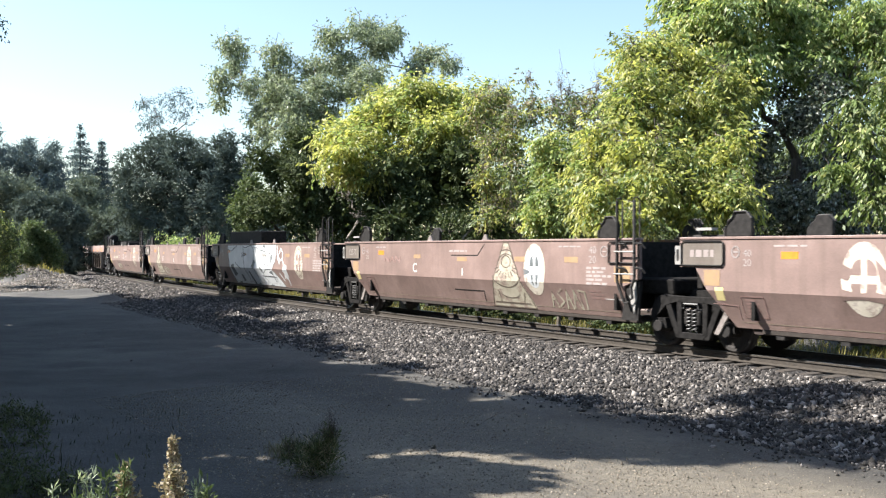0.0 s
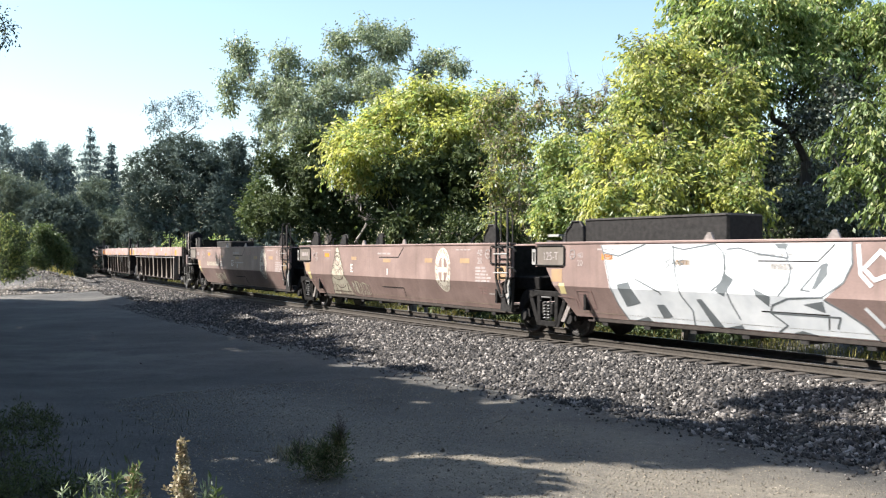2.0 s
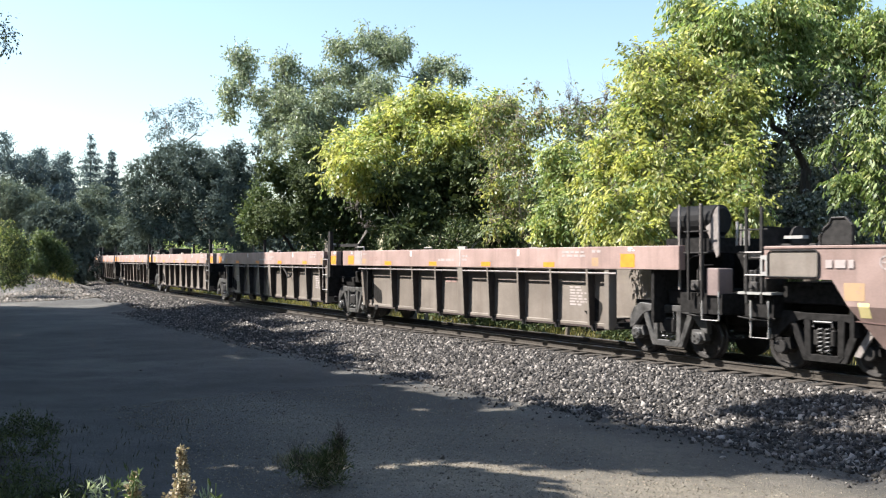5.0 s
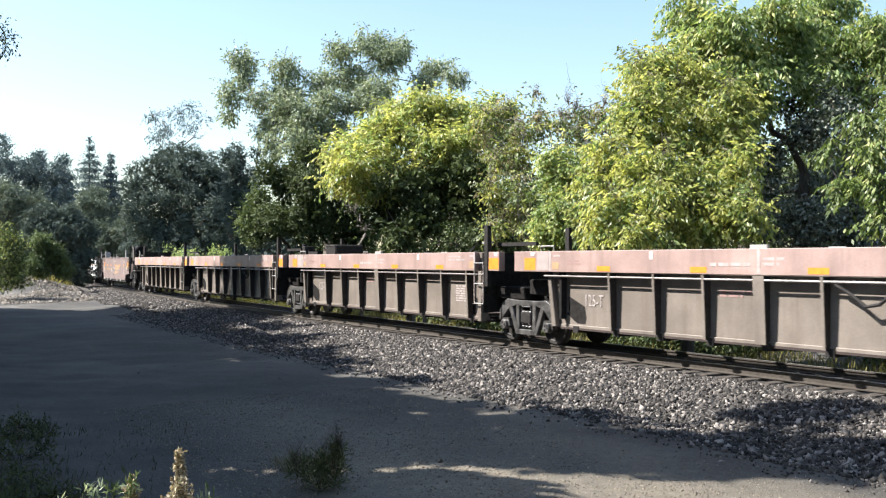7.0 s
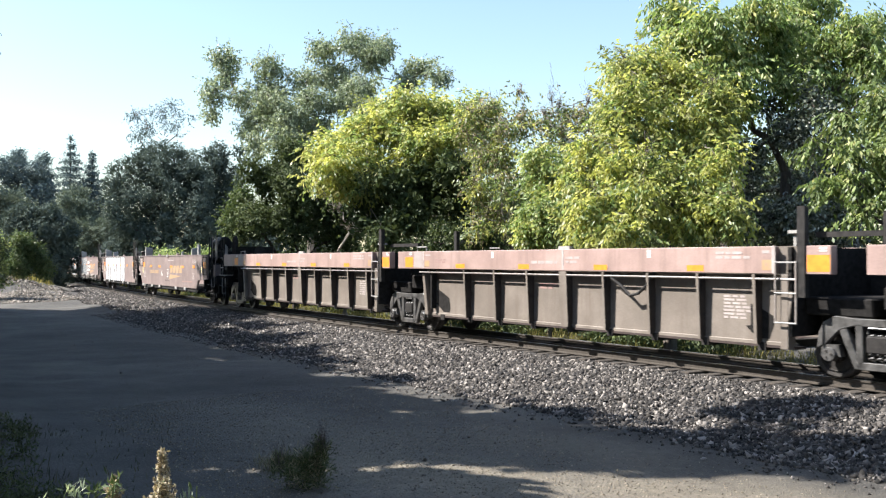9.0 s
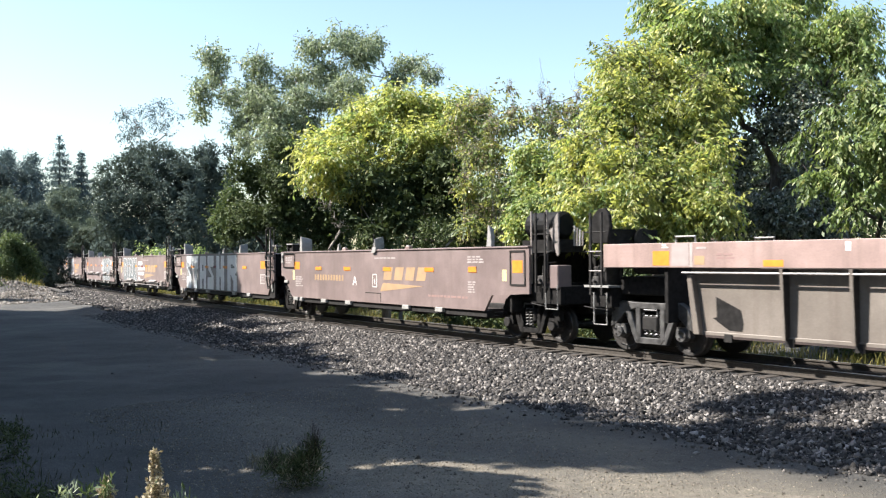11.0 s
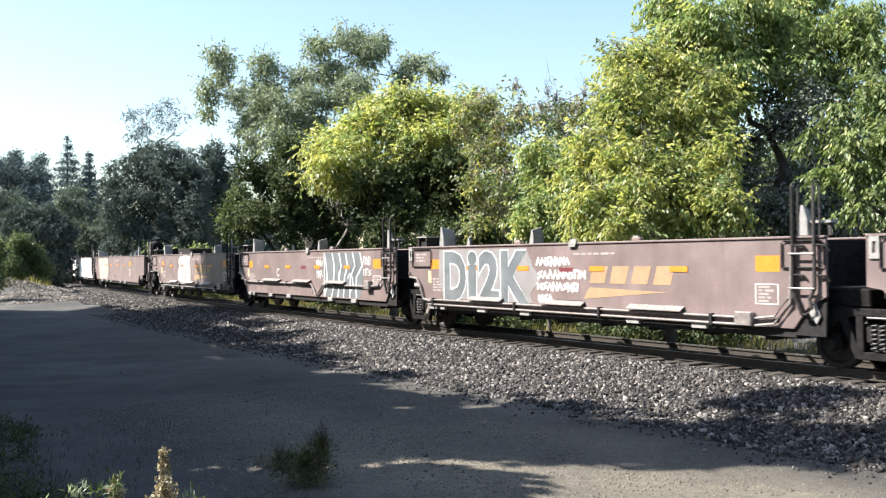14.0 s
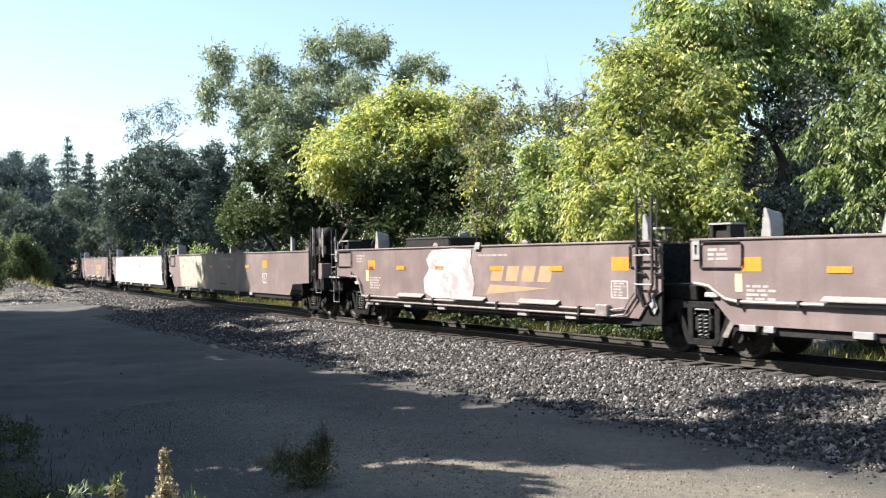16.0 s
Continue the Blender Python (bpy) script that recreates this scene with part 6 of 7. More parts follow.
def tree(name, label, x, y, blobs, leaf_mat, bark_mat, twigs, leaf, seed, per=9, width=0.24, droop=0.4, trunk=0.22, fork=0.3, fill=0.5,
         share=0.42, density=7, lean=(0, 0), bare=0, category="tree", extra=None, tight=4.0, pinnate=False, face=0.0, core=0):
    """A tree with a trunk, forking limbs and a crown of leaves; blobs are given from the foot of the trunk."""
    r = np.random.default_rng(seed)
    z0 = float(ground_z(np.array([x]), np.array([y]))[0]) - 0.1
    holder = tagged(new(name), label, category)
    holder.location = (x, y, z0)
    small = lumps(blobs, r, share, density)
    top = max(b[2] for b in blobs)
    fk = Vector((lean[0], lean[1], top * fork))
    part("trunk", Shape().tube(crooked((0, 0, 0), fk, r, 0.05, 4), trunk, 9, trunk * 0.72), bark_mat, holder)
    limbs = Shape()
    # each clump of the crown hangs on the nearest limb already grown
    grown = [(fk, -1, trunk * 0.72)]
    for b in sorted(blobs, key=lambda q: (Vector(q[:3]) - fk).length):
        end = Vector(b[:3])
        k = min(range(len(grown)), key=lambda i: (grown[i][0] - end).length + 0.45 * (grown[i][0] - fk).length)
        thick = max(grown[k][2] * (0.6 if k else 0.7), trunk * 0.1)
        limbs.tube(crooked(grown[k][0], end, r, 0.16, 5), thick, 6, thick * 0.7)
        grown.append((end, k, thick * 0.72))
    for i in r.permutation(len(small))[:60]:
        tip = Vector(small[i, :3])
        g = min(grown, key=lambda q: (q[0] - tip).length)
        limbs.tube(crooked(g[0], tip, r, 0.2, 4), trunk * 0.09, 5, trunk * 0.03)
    for i in range(bare):
        k = small[r.integers(len(small))]
        d = unit_vectors(r, 1)[0] * k[3:6] * 1.35
        tip = Vector(k[:3] + np.array([d[0], d[1], abs(d[2]) + 0.3]))
        g = min(grown, key=lambda q: (q[0] - tip).length)
        limbs.tube(crooked(g[0], tip, r, 0.25, 5), trunk * 0.09, 4, trunk * 0.02)
    part("branchwork", limbs, bark_mat, holder)
    part("crown", soup("crown", leaves(small, twigs, per, leaf, width, droop, r, fill, tight, pinnate, face), 4, leaf_mat), leaf_mat, holder)
    if core:
        part("inner_foliage", soup("inner_foliage", leaves(small * np.array([1, 1, 1, 0.75, 0.75, 0.75]), core, 8, leaf * 1.9, 0.36, 0.2, r, 0.1, 2.0), 4, leaf_mat), leaf_mat, holder)
    if extra:
        for mat, n in extra:
            part("crown", soup("crown", leaves(small, n, per, leaf, width, droop, r, fill, tight, pinnate, face), 4, mat), mat, holder)
    return holder


def crown_blobs(x, y, depth, spec, spread, slope):
    """spec rows: bearing tangent, elevation tangent, half width and half height as tangents; slope leans the crown's face back."""
    out = []
    z0 = float(ground_z(np.array([x]), np.array([y]))[0]) - 0.1
    mid = sum(row[1] for row in spec) / len(spec)
    for i, (u, e, w, h) in enumerate(spec):
        d = depth + spread * math.sin(i * 2.4) + slope * (e - mid) * depth
        out.append((u * d - x, d - y, EYE_Z + e * d - z0, w * d * 1.12, w * d, h * d * 1.18))
    return out


def under_line(outline, wide, low, step=1.25):
    """Crown rows (bearing, elevation, half width, half height) filling the space under a ridge line of (bearing, elevation)."""
    rows = []
    for i, (u, e) in enumerate(outline):
        h, z = wide * (0.8 + 0.25 * math.sin(i * 3.7)), e
        while z > low:
            rows.append((u, z - h, wide, h))
            z -= h * step
            h *= 1.18
    return rows


def planted(name, label, u, depth, spec, depth_spread=1.0, slope=0.0, **kw):
    x, y = u * depth, depth
    return tree(name, label, x, y, crown_blobs(x, y, depth, spec, depth_spread, slope), **kw)


# behind the track, from the nearest
planted("walnut_tree", "tall leafy green tree with drooping compound leaves", 0.40, 28.0, [
    (0.280, 0.256, 0.019, 0.011), (0.271, 0.284, 0.020, 0.013), (0.312, 0.265, 0.022, 0.016), (0.340, 0.237, 0.024, 0.016), (0.302, 0.215, 0.019, 0.013),
    (0.340, 0.206, 0.020, 0.013), (0.331, 0.175, 0.019, 0.009), (0.365, 0.287, 0.022, 0.013), (0.350, 0.192, 0.014, 0.008), (0.295, 0.238, 0.016, 0.011)],
        leaf_mat=LEAF_LIME, bark_mat=BARK_DARK, twigs=1000, leaf=0.21, seed=11, per=13, width=0.18, droop=0.8, trunk=0.22, fork=0.5, fill=0.35, share=0.42, density=9, pinnate=True, depth_spread=0.8, slope=0.5, extra=[(LEAF_YELLOW, 300), (LEAF_MID, 300)])
# right part of the same crown; darker leaves paint in its shade
planted("walnut_tree", "tall shaded green tree with drooping compound leaves", 0.48, 29.0, [
    (0.387, 0.231, 0.024, 0.016), (0.421, 0.244, 0.025, 0.016), (0.412, 0.206, 0.020, 0.011), (0.446, 0.212, 0.022, 0.013), (0.465, 0.259, 0.028, 0.022),
    (0.496, 0.228, 0.022, 0.020), (0.427, 0.291, 0.031, 0.016), (0.395, 0.262, 0.02, 0.014), (0.455, 0.185, 0.02, 0.012)],
        leaf_mat=LEAF_MID, bark_mat=BARK_DARK, twigs=750, leaf=0.21, seed=58, per=13, width=0.18, droop=0.8, trunk=0.26, fork=0.5, fill=0.3, share=0.42, density=9, pinnate=True, depth_spread=0.8, slope=0.4, extra=[(LEAF_LIME, 800)])
planted("walnut_tree", "leafy tree with hanging green compound leaves beside the track", 0.53, 21.5, [
    (0.466, 0.167, 0.012, 0.009), (0.429, 0.136, 0.007, 0.011), (0.470, 0.134, 0.010, 0.010), (0.438, 0.090, 0.011, 0.008), (0.468, 0.095, 0.014, 0.008), (0.487, 0.056, 0.009, 0.014),
    (0.505, 0.184, 0.015, 0.015), (0.527, 0.128, 0.025, 0.031)], leaf_mat=LEAF_MID, bark_mat=BARK_DARK, extra=[(LEAF_GREEN, 160)], twigs=420, leaf=0.18, seed=51, per=13, width=0.2, droop=0.75, trunk=0.12, fork=0.4, fill=0.35, share=0.48, density=9, pinnate=True, depth_spread=0.5, slope=0.5)
planted("yellowing_tree", "broad tree with yellowing leaves leaning over the track", 0.27, 25.0, [
    (0.221, 0.220, 0.016, 0.013), (0.246, 0.225, 0.018, 0.013), (0.227, 0.193, 0.020, 0.013), (0.262, 0.193, 0.020, 0.013), (0.215, 0.160, 0.021, 0.013),
    (0.184, 0.134, 0.020, 0.013), (0.170, 0.096, 0.018, 0.014), (0.209, 0.112, 0.022, 0.013), (0.246, 0.150, 0.025, 0.013), (0.287, 0.162, 0.024, 0.013),
    (0.243, 0.115, 0.019, 0.010), (0.296, 0.131, 0.021, 0.011), (0.278, 0.093, 0.024, 0.013), (0.190, 0.068, 0.022, 0.016), (0.181, 0.037, 0.019, 0.011),
    (0.234, 0.075, 0.025, 0.016), (0.284, 0.053, 0.026, 0.016), (0.318, 0.084, 0.019, 0.014), (0.328, 0.053, 0.016, 0.018), (0.318, 0.143, 0.016, 0.010),
    (0.215, 0.040, 0.021, 0.013), (0.274, 0.215, 0.014, 0.010), (0.199, 0.174, 0.011, 0.009), (0.326, 0.113, 0.017, 0.013), (0.334, 0.168, 0.015, 0.011), (0.340, 0.060, 0.010, 0.015), (0.312, 0.190, 0.015, 0.011)], leaf_mat=LEAF_YELLOW, bark_mat=BARK_GREY, twigs=2500, leaf=0.18, seed=12, per=12, width=0.18, droop=0.6, trunk=0.2, fork=0.35, fill=0.35, share=0.42, density=9, pinnate=True, depth_spread=0.6, slope=0.8, extra=[(LEAF_LIME, 700), (LEAF_MID, 700)], bare=200)
planted("ivy_tree", "dark ivy-covered trunk and thicket among brighter trees", 0.34, 27.5, [
    (0.358, 0.103, 0.011, 0.014), (0.359, 0.078, 0.014, 0.016), (0.358, 0.047, 0.021, 0.020), (0.380, 0.178, 0.014, 0.009), (0.368, 0.125, 0.009, 0.013),
    (0.403, 0.047, 0.031, 0.025), (0.415, 0.084, 0.025, 0.025), (0.434, 0.166, 0.019, 0.025), (0.402, 0.147, 0.025, 0.019), (0.453, 0.041, 0.025, 0.025), (0.345, 0.122, 0.010, 0.015), (0.455, 0.122, 0.022, 0.022)], leaf_mat=LEAF_IVY, bark_mat=BARK_DARK, twigs=2600, leaf=0.12, seed=13, per=8, width=0.34, droop=0.4, trunk=0.3, fork=0.5, fill=0.3, depth_spread=1.0)
planted("yellow_tree", "rounded tree with bright yellow-green leaves in full sun", -0.035, 38, [
    (-0.115, 0.124, 0.014, 0.007), (-0.122, 0.099, 0.010, 0.009), (-0.102, 0.109, 0.015, 0.007), (-0.088, 0.139, 0.020, 0.007), (-0.066, 0.157, 0.020, 0.007),
    (-0.073, 0.126, 0.022, 0.008), (-0.041, 0.171, 0.020, 0.008), (-0.023, 0.182, 0.018, 0.007), (-0.035, 0.146, 0.026, 0.007), (0.002, 0.168, 0.024, 0.008),
    (-0.007, 0.138, 0.026, 0.007), (0.027, 0.165, 0.018, 0.009), (0.015, 0.126, 0.022, 0.006), (-0.063, 0.101, 0.020, 0.007), (-0.088, 0.091, 0.018, 0.007),
    (0.049, 0.171, 0.013, 0.007), (-0.032, 0.115, 0.018, 0.007), (-0.066, 0.083, 0.010, 0.007), (0.027, 0.143, 0.016, 0.007), (0.064, 0.165, 0.013, 0.008),
    (0.077, 0.152, 0.010, 0.007), (0.050, 0.145, 0.015, 0.007), (0.064, 0.130, 0.012, 0.007), (0.046, 0.114, 0.013, 0.007), (0.0, 0.112, 0.020, 0.007)], leaf_mat=LEAF_YELLOW, bark_mat=BARK_PALE, twigs=2500, leaf=0.21, seed=14, per=12, width=0.2, droop=0.55, trunk=0.2, fork=0.6, fill=0.4, share=0.48, density=9, pinnate=True, depth_spread=0.8, slope=0.8, extra=[(LEAF_LIME, 1100)])
planted("green_shrub", "tall dark green shrub with bare stems beneath a yellow tree", -0.02, 36.5, [
    (-0.035, 0.083, 0.025, 0.015), (-0.063, 0.057, 0.011, 0.020), (-0.050, 0.030, 0.013, 0.013), (0.003, 0.087, 0.022, 0.020), (0.040, 0.071, 0.016, 0.022),
    (-0.022, 0.052, 0.019, 0.013), (0.056, 0.034, 0.014, 0.010), (0.028, 0.102, 0.015, 0.013)], leaf_mat=LEAF_EVER, bark_mat=BARK_PALE, twigs=2300, leaf=0.15, core=700, seed=15, per=8, width=0.28, droop=0.4, trunk=0.1, fork=0.12, fill=0.3, bare=24, category="shrub", depth_spread=1.0)
planted("bare_thicket", "tangle of crooked pale bare stems with a few leaves", -0.09, 40, [
    (-0.097, 0.058, 0.015, 0.016), (-0.072, 0.074, 0.014, 0.015), (-0.110, 0.074, 0.010, 0.013), (0.009, 0.052, 0.019, 0.015), (-0.085, 0.033, 0.013, 0.009)], leaf_mat=LEAF_GREEN, bark_mat=BARK_PALE, twigs=60, leaf=0.16, seed=52, per=7, width=0.28, droop=0.4, trunk=0.17, fork=0.1, fill=0.3, bare=120, category="shrub", depth_spread=0.8)
planted("dry_tree", "half-bare tree with brown and grey-green leaves and bare twigs", 0.1, 33.5, [
    (0.049, 0.165, 0.014, 0.011), (0.071, 0.171, 0.014, 0.011), (0.081, 0.147, 0.014, 0.013), (0.059, 0.135, 0.016, 0.009), (0.058, 0.115, 0.014, 0.010),
    (0.084, 0.118, 0.012, 0.012), (0.109, 0.162, 0.011, 0.014), (0.131, 0.162, 0.010, 0.011), (0.152, 0.162, 0.014, 0.010), (0.171, 0.162, 0.013, 0.010),
    (0.146, 0.140, 0.007, 0.014), (0.102, 0.187, 0.004, 0.006), (0.162, 0.131, 0.007, 0.013),
    (0.052, 0.088, 0.013, 0.012), (0.066, 0.064, 0.013, 0.013), (0.083, 0.080, 0.010, 0.014), (0.055, 0.040, 0.012, 0.010), (0.085, 0.045, 0.010, 0.012)], leaf_mat=LEAF_MID, bark_mat=BARK_PALE, twigs=650, leaf=0.15, seed=16, per=8, width=0.22, droop=0.5, trunk=0.14, fork=0.2, fill=0.3, share=0.4, density=7, bare=240, depth_spread=0.6, slope=0.5, extra=[(LEAF_DRY, 450), (LEAF_YELLOW, 420), (LEAF_OLIVE, 250)])
planted("bare_sapling", "leafless sapling with thin grey upright twigs", 0.155, 34, [
    (0.138, 0.178, 0.004, 0.014), (0.147, 0.172, 0.004, 0.012), (0.178, 0.176, 0.007, 0.015), (0.188, 0.170, 0.006, 0.014)], leaf_mat=LEAF_DRY, bark_mat=BARK_GREY, twigs=26, leaf=0.12, seed=57, per=5, width=0.24, droop=0.4, trunk=0.09, fork=0.45, fill=0.3, bare=70, depth_spread=0.4)
planted("lime_sapling", "slender sapling with hanging light green leaves", 0.135, 31, [
    (0.120, 0.118, 0.012, 0.013), (0.127, 0.090, 0.015, 0.012), (0.121, 0.060, 0.014, 0.012), (0.145, 0.099, 0.010, 0.012), (0.139, 0.068, 0.014, 0.012),
    (0.112, 0.036, 0.009, 0.010), (0.154, 0.071, 0.009, 0.013), (0.132, 0.040, 0.014, 0.010), (0.160, 0.102, 0.007, 0.014)], leaf_mat=LEAF_LIME, bark_mat=BARK_GREY, twigs=950, leaf=0.17, seed=17, per=12, width=0.2, droop=0.7, trunk=0.08, fork=0.3, fill=0.35, pinnate=True, depth_spread=0.4, slope=0.6, extra=[(LEAF_YELLOW, 450)])
planted("tall_tree", "tall open-crowned olive-green tree with crooked pale limbs", -0.125, 58, [
    (-0.226, 0.224, 0.014, 0.010), (-0.221, 0.202, 0.009, 0.013), (-0.238, 0.186, 0.009, 0.013), (-0.239, 0.162, 0.007, 0.006), (-0.204, 0.183, 0.011, 0.015),
    (-0.179, 0.216, 0.016, 0.009), (-0.173, 0.191, 0.019, 0.014), (-0.154, 0.161, 0.020, 0.015), (-0.188, 0.156, 0.014, 0.013), (-0.135, 0.202, 0.016, 0.013),
    (-0.113, 0.236, 0.016, 0.009), (-0.104, 0.209, 0.018, 0.013), (-0.082, 0.247, 0.011, 0.010), (-0.066, 0.226, 0.020, 0.015), (-0.047, 0.240, 0.009, 0.010),
    (-0.073, 0.196, 0.020, 0.013), (-0.098, 0.174, 0.014, 0.009), (-0.004, 0.222, 0.014, 0.007), (0.012, 0.207, 0.011, 0.007), (-0.023, 0.202, 0.014, 0.007),
    (-0.060, 0.171, 0.018, 0.010), (-0.188, 0.130, 0.009, 0.013), (-0.138, 0.139, 0.015, 0.009), (-0.166, 0.140, 0.018, 0.011), (-0.120, 0.152, 0.016, 0.010), (-0.172, 0.173, 0.018, 0.011), (-0.132, 0.178, 0.016, 0.011)], leaf_mat=LEAF_OLIVE, bark_mat=BARK_GREY, twigs=7200, leaf=0.18, seed=18, per=9, width=0.26, droop=0.6, trunk=0.42, fork=0.5, fill=0.35, share=0.44, density=10, lean=(0.4, 0), depth_spread=1.0, slope=0.7, bare=40)
planted("dark_bush", "dense dark green pointed evergreen bush", -0.145, 50, [
    (-0.154, 0.117, 0.024, 0.011), (-0.172, 0.086, 0.021, 0.022), (-0.146, 0.080, 0.022, 0.026), (-0.179, 0.047, 0.025, 0.022), (-0.138, 0.052, 0.022, 0.033),
    (-0.197, 0.039, 0.016, 0.014), (-0.122, 0.102, 0.015, 0.015), (-0.097, 0.083, 0.019, 0.025), (-0.110, 0.055, 0.016, 0.028), (-0.09, 0.035, 0.016, 0.024)], leaf_mat=LEAF_EVER, bark_mat=BARK_DARK, twigs=6500, leaf=0.13, seed=19, per=8, width=0.22, droop=0.0, trunk=0.2, fork=0.2, fill=0.55, depth_spread=1.2, face=1.2, core=1500)
planted("grey_shrub", "pale grey-green shrub at the edge of the trees", -0.205, 62, [
    (-0.207, 0.057, 0.010, 0.013), (-0.215, 0.040, 0.010, 0.009), (-0.199, 0.067, 0.008, 0.010)], leaf_mat=LEAF_GREEN, bark_mat=BARK_GREY, twigs=900, leaf=0.2, seed=20, per=8, width=0.26, droop=0.3, trunk=0.12, fork=0.2, category="shrub", depth_spread=0.5)
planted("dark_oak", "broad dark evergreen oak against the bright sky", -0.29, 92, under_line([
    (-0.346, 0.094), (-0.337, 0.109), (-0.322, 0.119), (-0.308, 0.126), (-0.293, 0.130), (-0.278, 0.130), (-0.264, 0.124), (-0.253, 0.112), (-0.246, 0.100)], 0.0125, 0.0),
        leaf_mat=LEAF_HAZED, bark_mat=BARK_DARK, twigs=16000, leaf=0.15, seed=21, per=8, width=0.36, droop=0.1, trunk=0.5, fork=0.3, fill=0.75, share=0.38, density=5, depth_spread=1.5, slope=0.3, face=2.2, core=1800)
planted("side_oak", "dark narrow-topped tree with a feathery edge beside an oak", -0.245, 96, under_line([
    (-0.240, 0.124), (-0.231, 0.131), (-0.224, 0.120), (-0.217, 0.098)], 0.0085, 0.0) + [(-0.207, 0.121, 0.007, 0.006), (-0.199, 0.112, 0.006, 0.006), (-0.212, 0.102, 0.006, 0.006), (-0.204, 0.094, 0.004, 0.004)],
        leaf_mat=LEAF_HAZED, bark_mat=BARK_DARK, twigs=5200, leaf=0.15, seed=22, per=8, width=0.34, droop=0.2, trunk=0.22, fork=0.4, fill=0.7, share=0.4, density=5, depth_spread=1.0, face=2.0, core=600)
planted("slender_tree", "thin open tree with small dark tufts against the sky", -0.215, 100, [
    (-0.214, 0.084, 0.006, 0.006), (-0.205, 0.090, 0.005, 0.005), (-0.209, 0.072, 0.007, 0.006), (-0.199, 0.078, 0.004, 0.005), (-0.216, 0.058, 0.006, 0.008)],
        leaf_mat=LEAF_HAZED, bark_mat=BARK_DARK, twigs=420, leaf=0.2, seed=53, per=8, width=0.28, droop=0.4, trunk=0.12, fork=0.4, fill=0.3, depth_spread=0.6)
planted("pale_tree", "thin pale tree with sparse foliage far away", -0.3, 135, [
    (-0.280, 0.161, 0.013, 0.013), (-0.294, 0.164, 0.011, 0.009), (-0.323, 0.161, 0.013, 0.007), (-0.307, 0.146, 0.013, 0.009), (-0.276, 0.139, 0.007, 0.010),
    (-0.285, 0.173, 0.007, 0.005), (-0.316, 0.133, 0.013, 0.007)], leaf_mat=LEAF_HAZED_BLUE, bark_mat=BARK_GREY, twigs=330, leaf=0.3, seed=23, per=8, width=0.24, droop=0.5, trunk=0.22, fork=0.5, fill=0.3, share=0.4, bare=60, depth_spread=2.0)
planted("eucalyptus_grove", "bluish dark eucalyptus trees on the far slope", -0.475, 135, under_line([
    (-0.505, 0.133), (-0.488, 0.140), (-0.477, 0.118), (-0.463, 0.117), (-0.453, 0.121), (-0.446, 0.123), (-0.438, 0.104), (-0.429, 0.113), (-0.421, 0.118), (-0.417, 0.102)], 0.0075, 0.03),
        leaf_mat=LEAF_HAZED_BLUE, bark_mat=BARK_GREY, twigs=8500, leaf=0.24, seed=24, per=8, width=0.3, droop=0.5, trunk=0.5, fork=0.3, fill=0.5, share=0.42, density=5, depth_spread=3.0, face=0.9, core=700)
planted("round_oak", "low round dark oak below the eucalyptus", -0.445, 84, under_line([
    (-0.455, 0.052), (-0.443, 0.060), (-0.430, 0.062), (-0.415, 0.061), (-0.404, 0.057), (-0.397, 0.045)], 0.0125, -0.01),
        leaf_mat=LEAF_HAZED, bark_mat=BARK_DARK, twigs=7500, leaf=0.15, seed=25, per=8, width=0.34, droop=0.1, trunk=0.3, fork=0.25, fill=0.75, share=0.38, density=5, depth_spread=1.0, face=2.2, core=900)
planted("slope_tree", "grey-green tree on the slope behind a round oak", -0.47, 112, under_line([
    (-0.500, 0.092), (-0.483, 0.087), (-0.468, 0.083), (-0.452, 0.078), (-0.437, 0.072)], 0.0125, 0.0),
        leaf_mat=LEAF_SLOPE, bark_mat=BARK_DARK, twigs=6000, leaf=0.2, seed=27, per=8, width=0.32, droop=0.2, trunk=0.3, fork=0.2, fill=0.5, share=0.4, density=5, depth_spread=2.0, face=1.8, core=700)
planted("slope_tree", "grey-green rounded tree at the foot of the conifers", -0.395, 118, under_line([
    (-0.405, 0.064), (-0.397, 0.076), (-0.389, 0.083), (-0.380, 0.076), (-0.371, 0.062), (-0.363, 0.048)], 0.0085, 0.0),
        leaf_mat=LEAF_SLOPE, bark_mat=BARK_DARK, twigs=6000, leaf=0.2, seed=26, per=8, width=0.32, droop=0.2, trunk=0.3, fork=0.2, fill=0.5, share=0.4, density=5, depth_spread=2.0, face=1.8, core=700)
planted("slope_bush", "grey-green bushes at the foot of a wooded slope", -0.38, 96, under_line([
    (-0.391, 0.040), (-0.379, 0.045), (-0.366, 0.042), (-0.354, 0.045), (-0.345, 0.050), (-0.336, 0.042)], 0.0095, -0.01),
        leaf_mat=LEAF_SLOPE, bark_mat=BARK_GREY, twigs=4200, leaf=0.17, seed=54, per=8, width=0.32, droop=0.2, trunk=0.15, fork=0.2, fill=0.5, share=0.4, density=5, category="shrub", depth_spread=1.0, face=1.8, core=500)


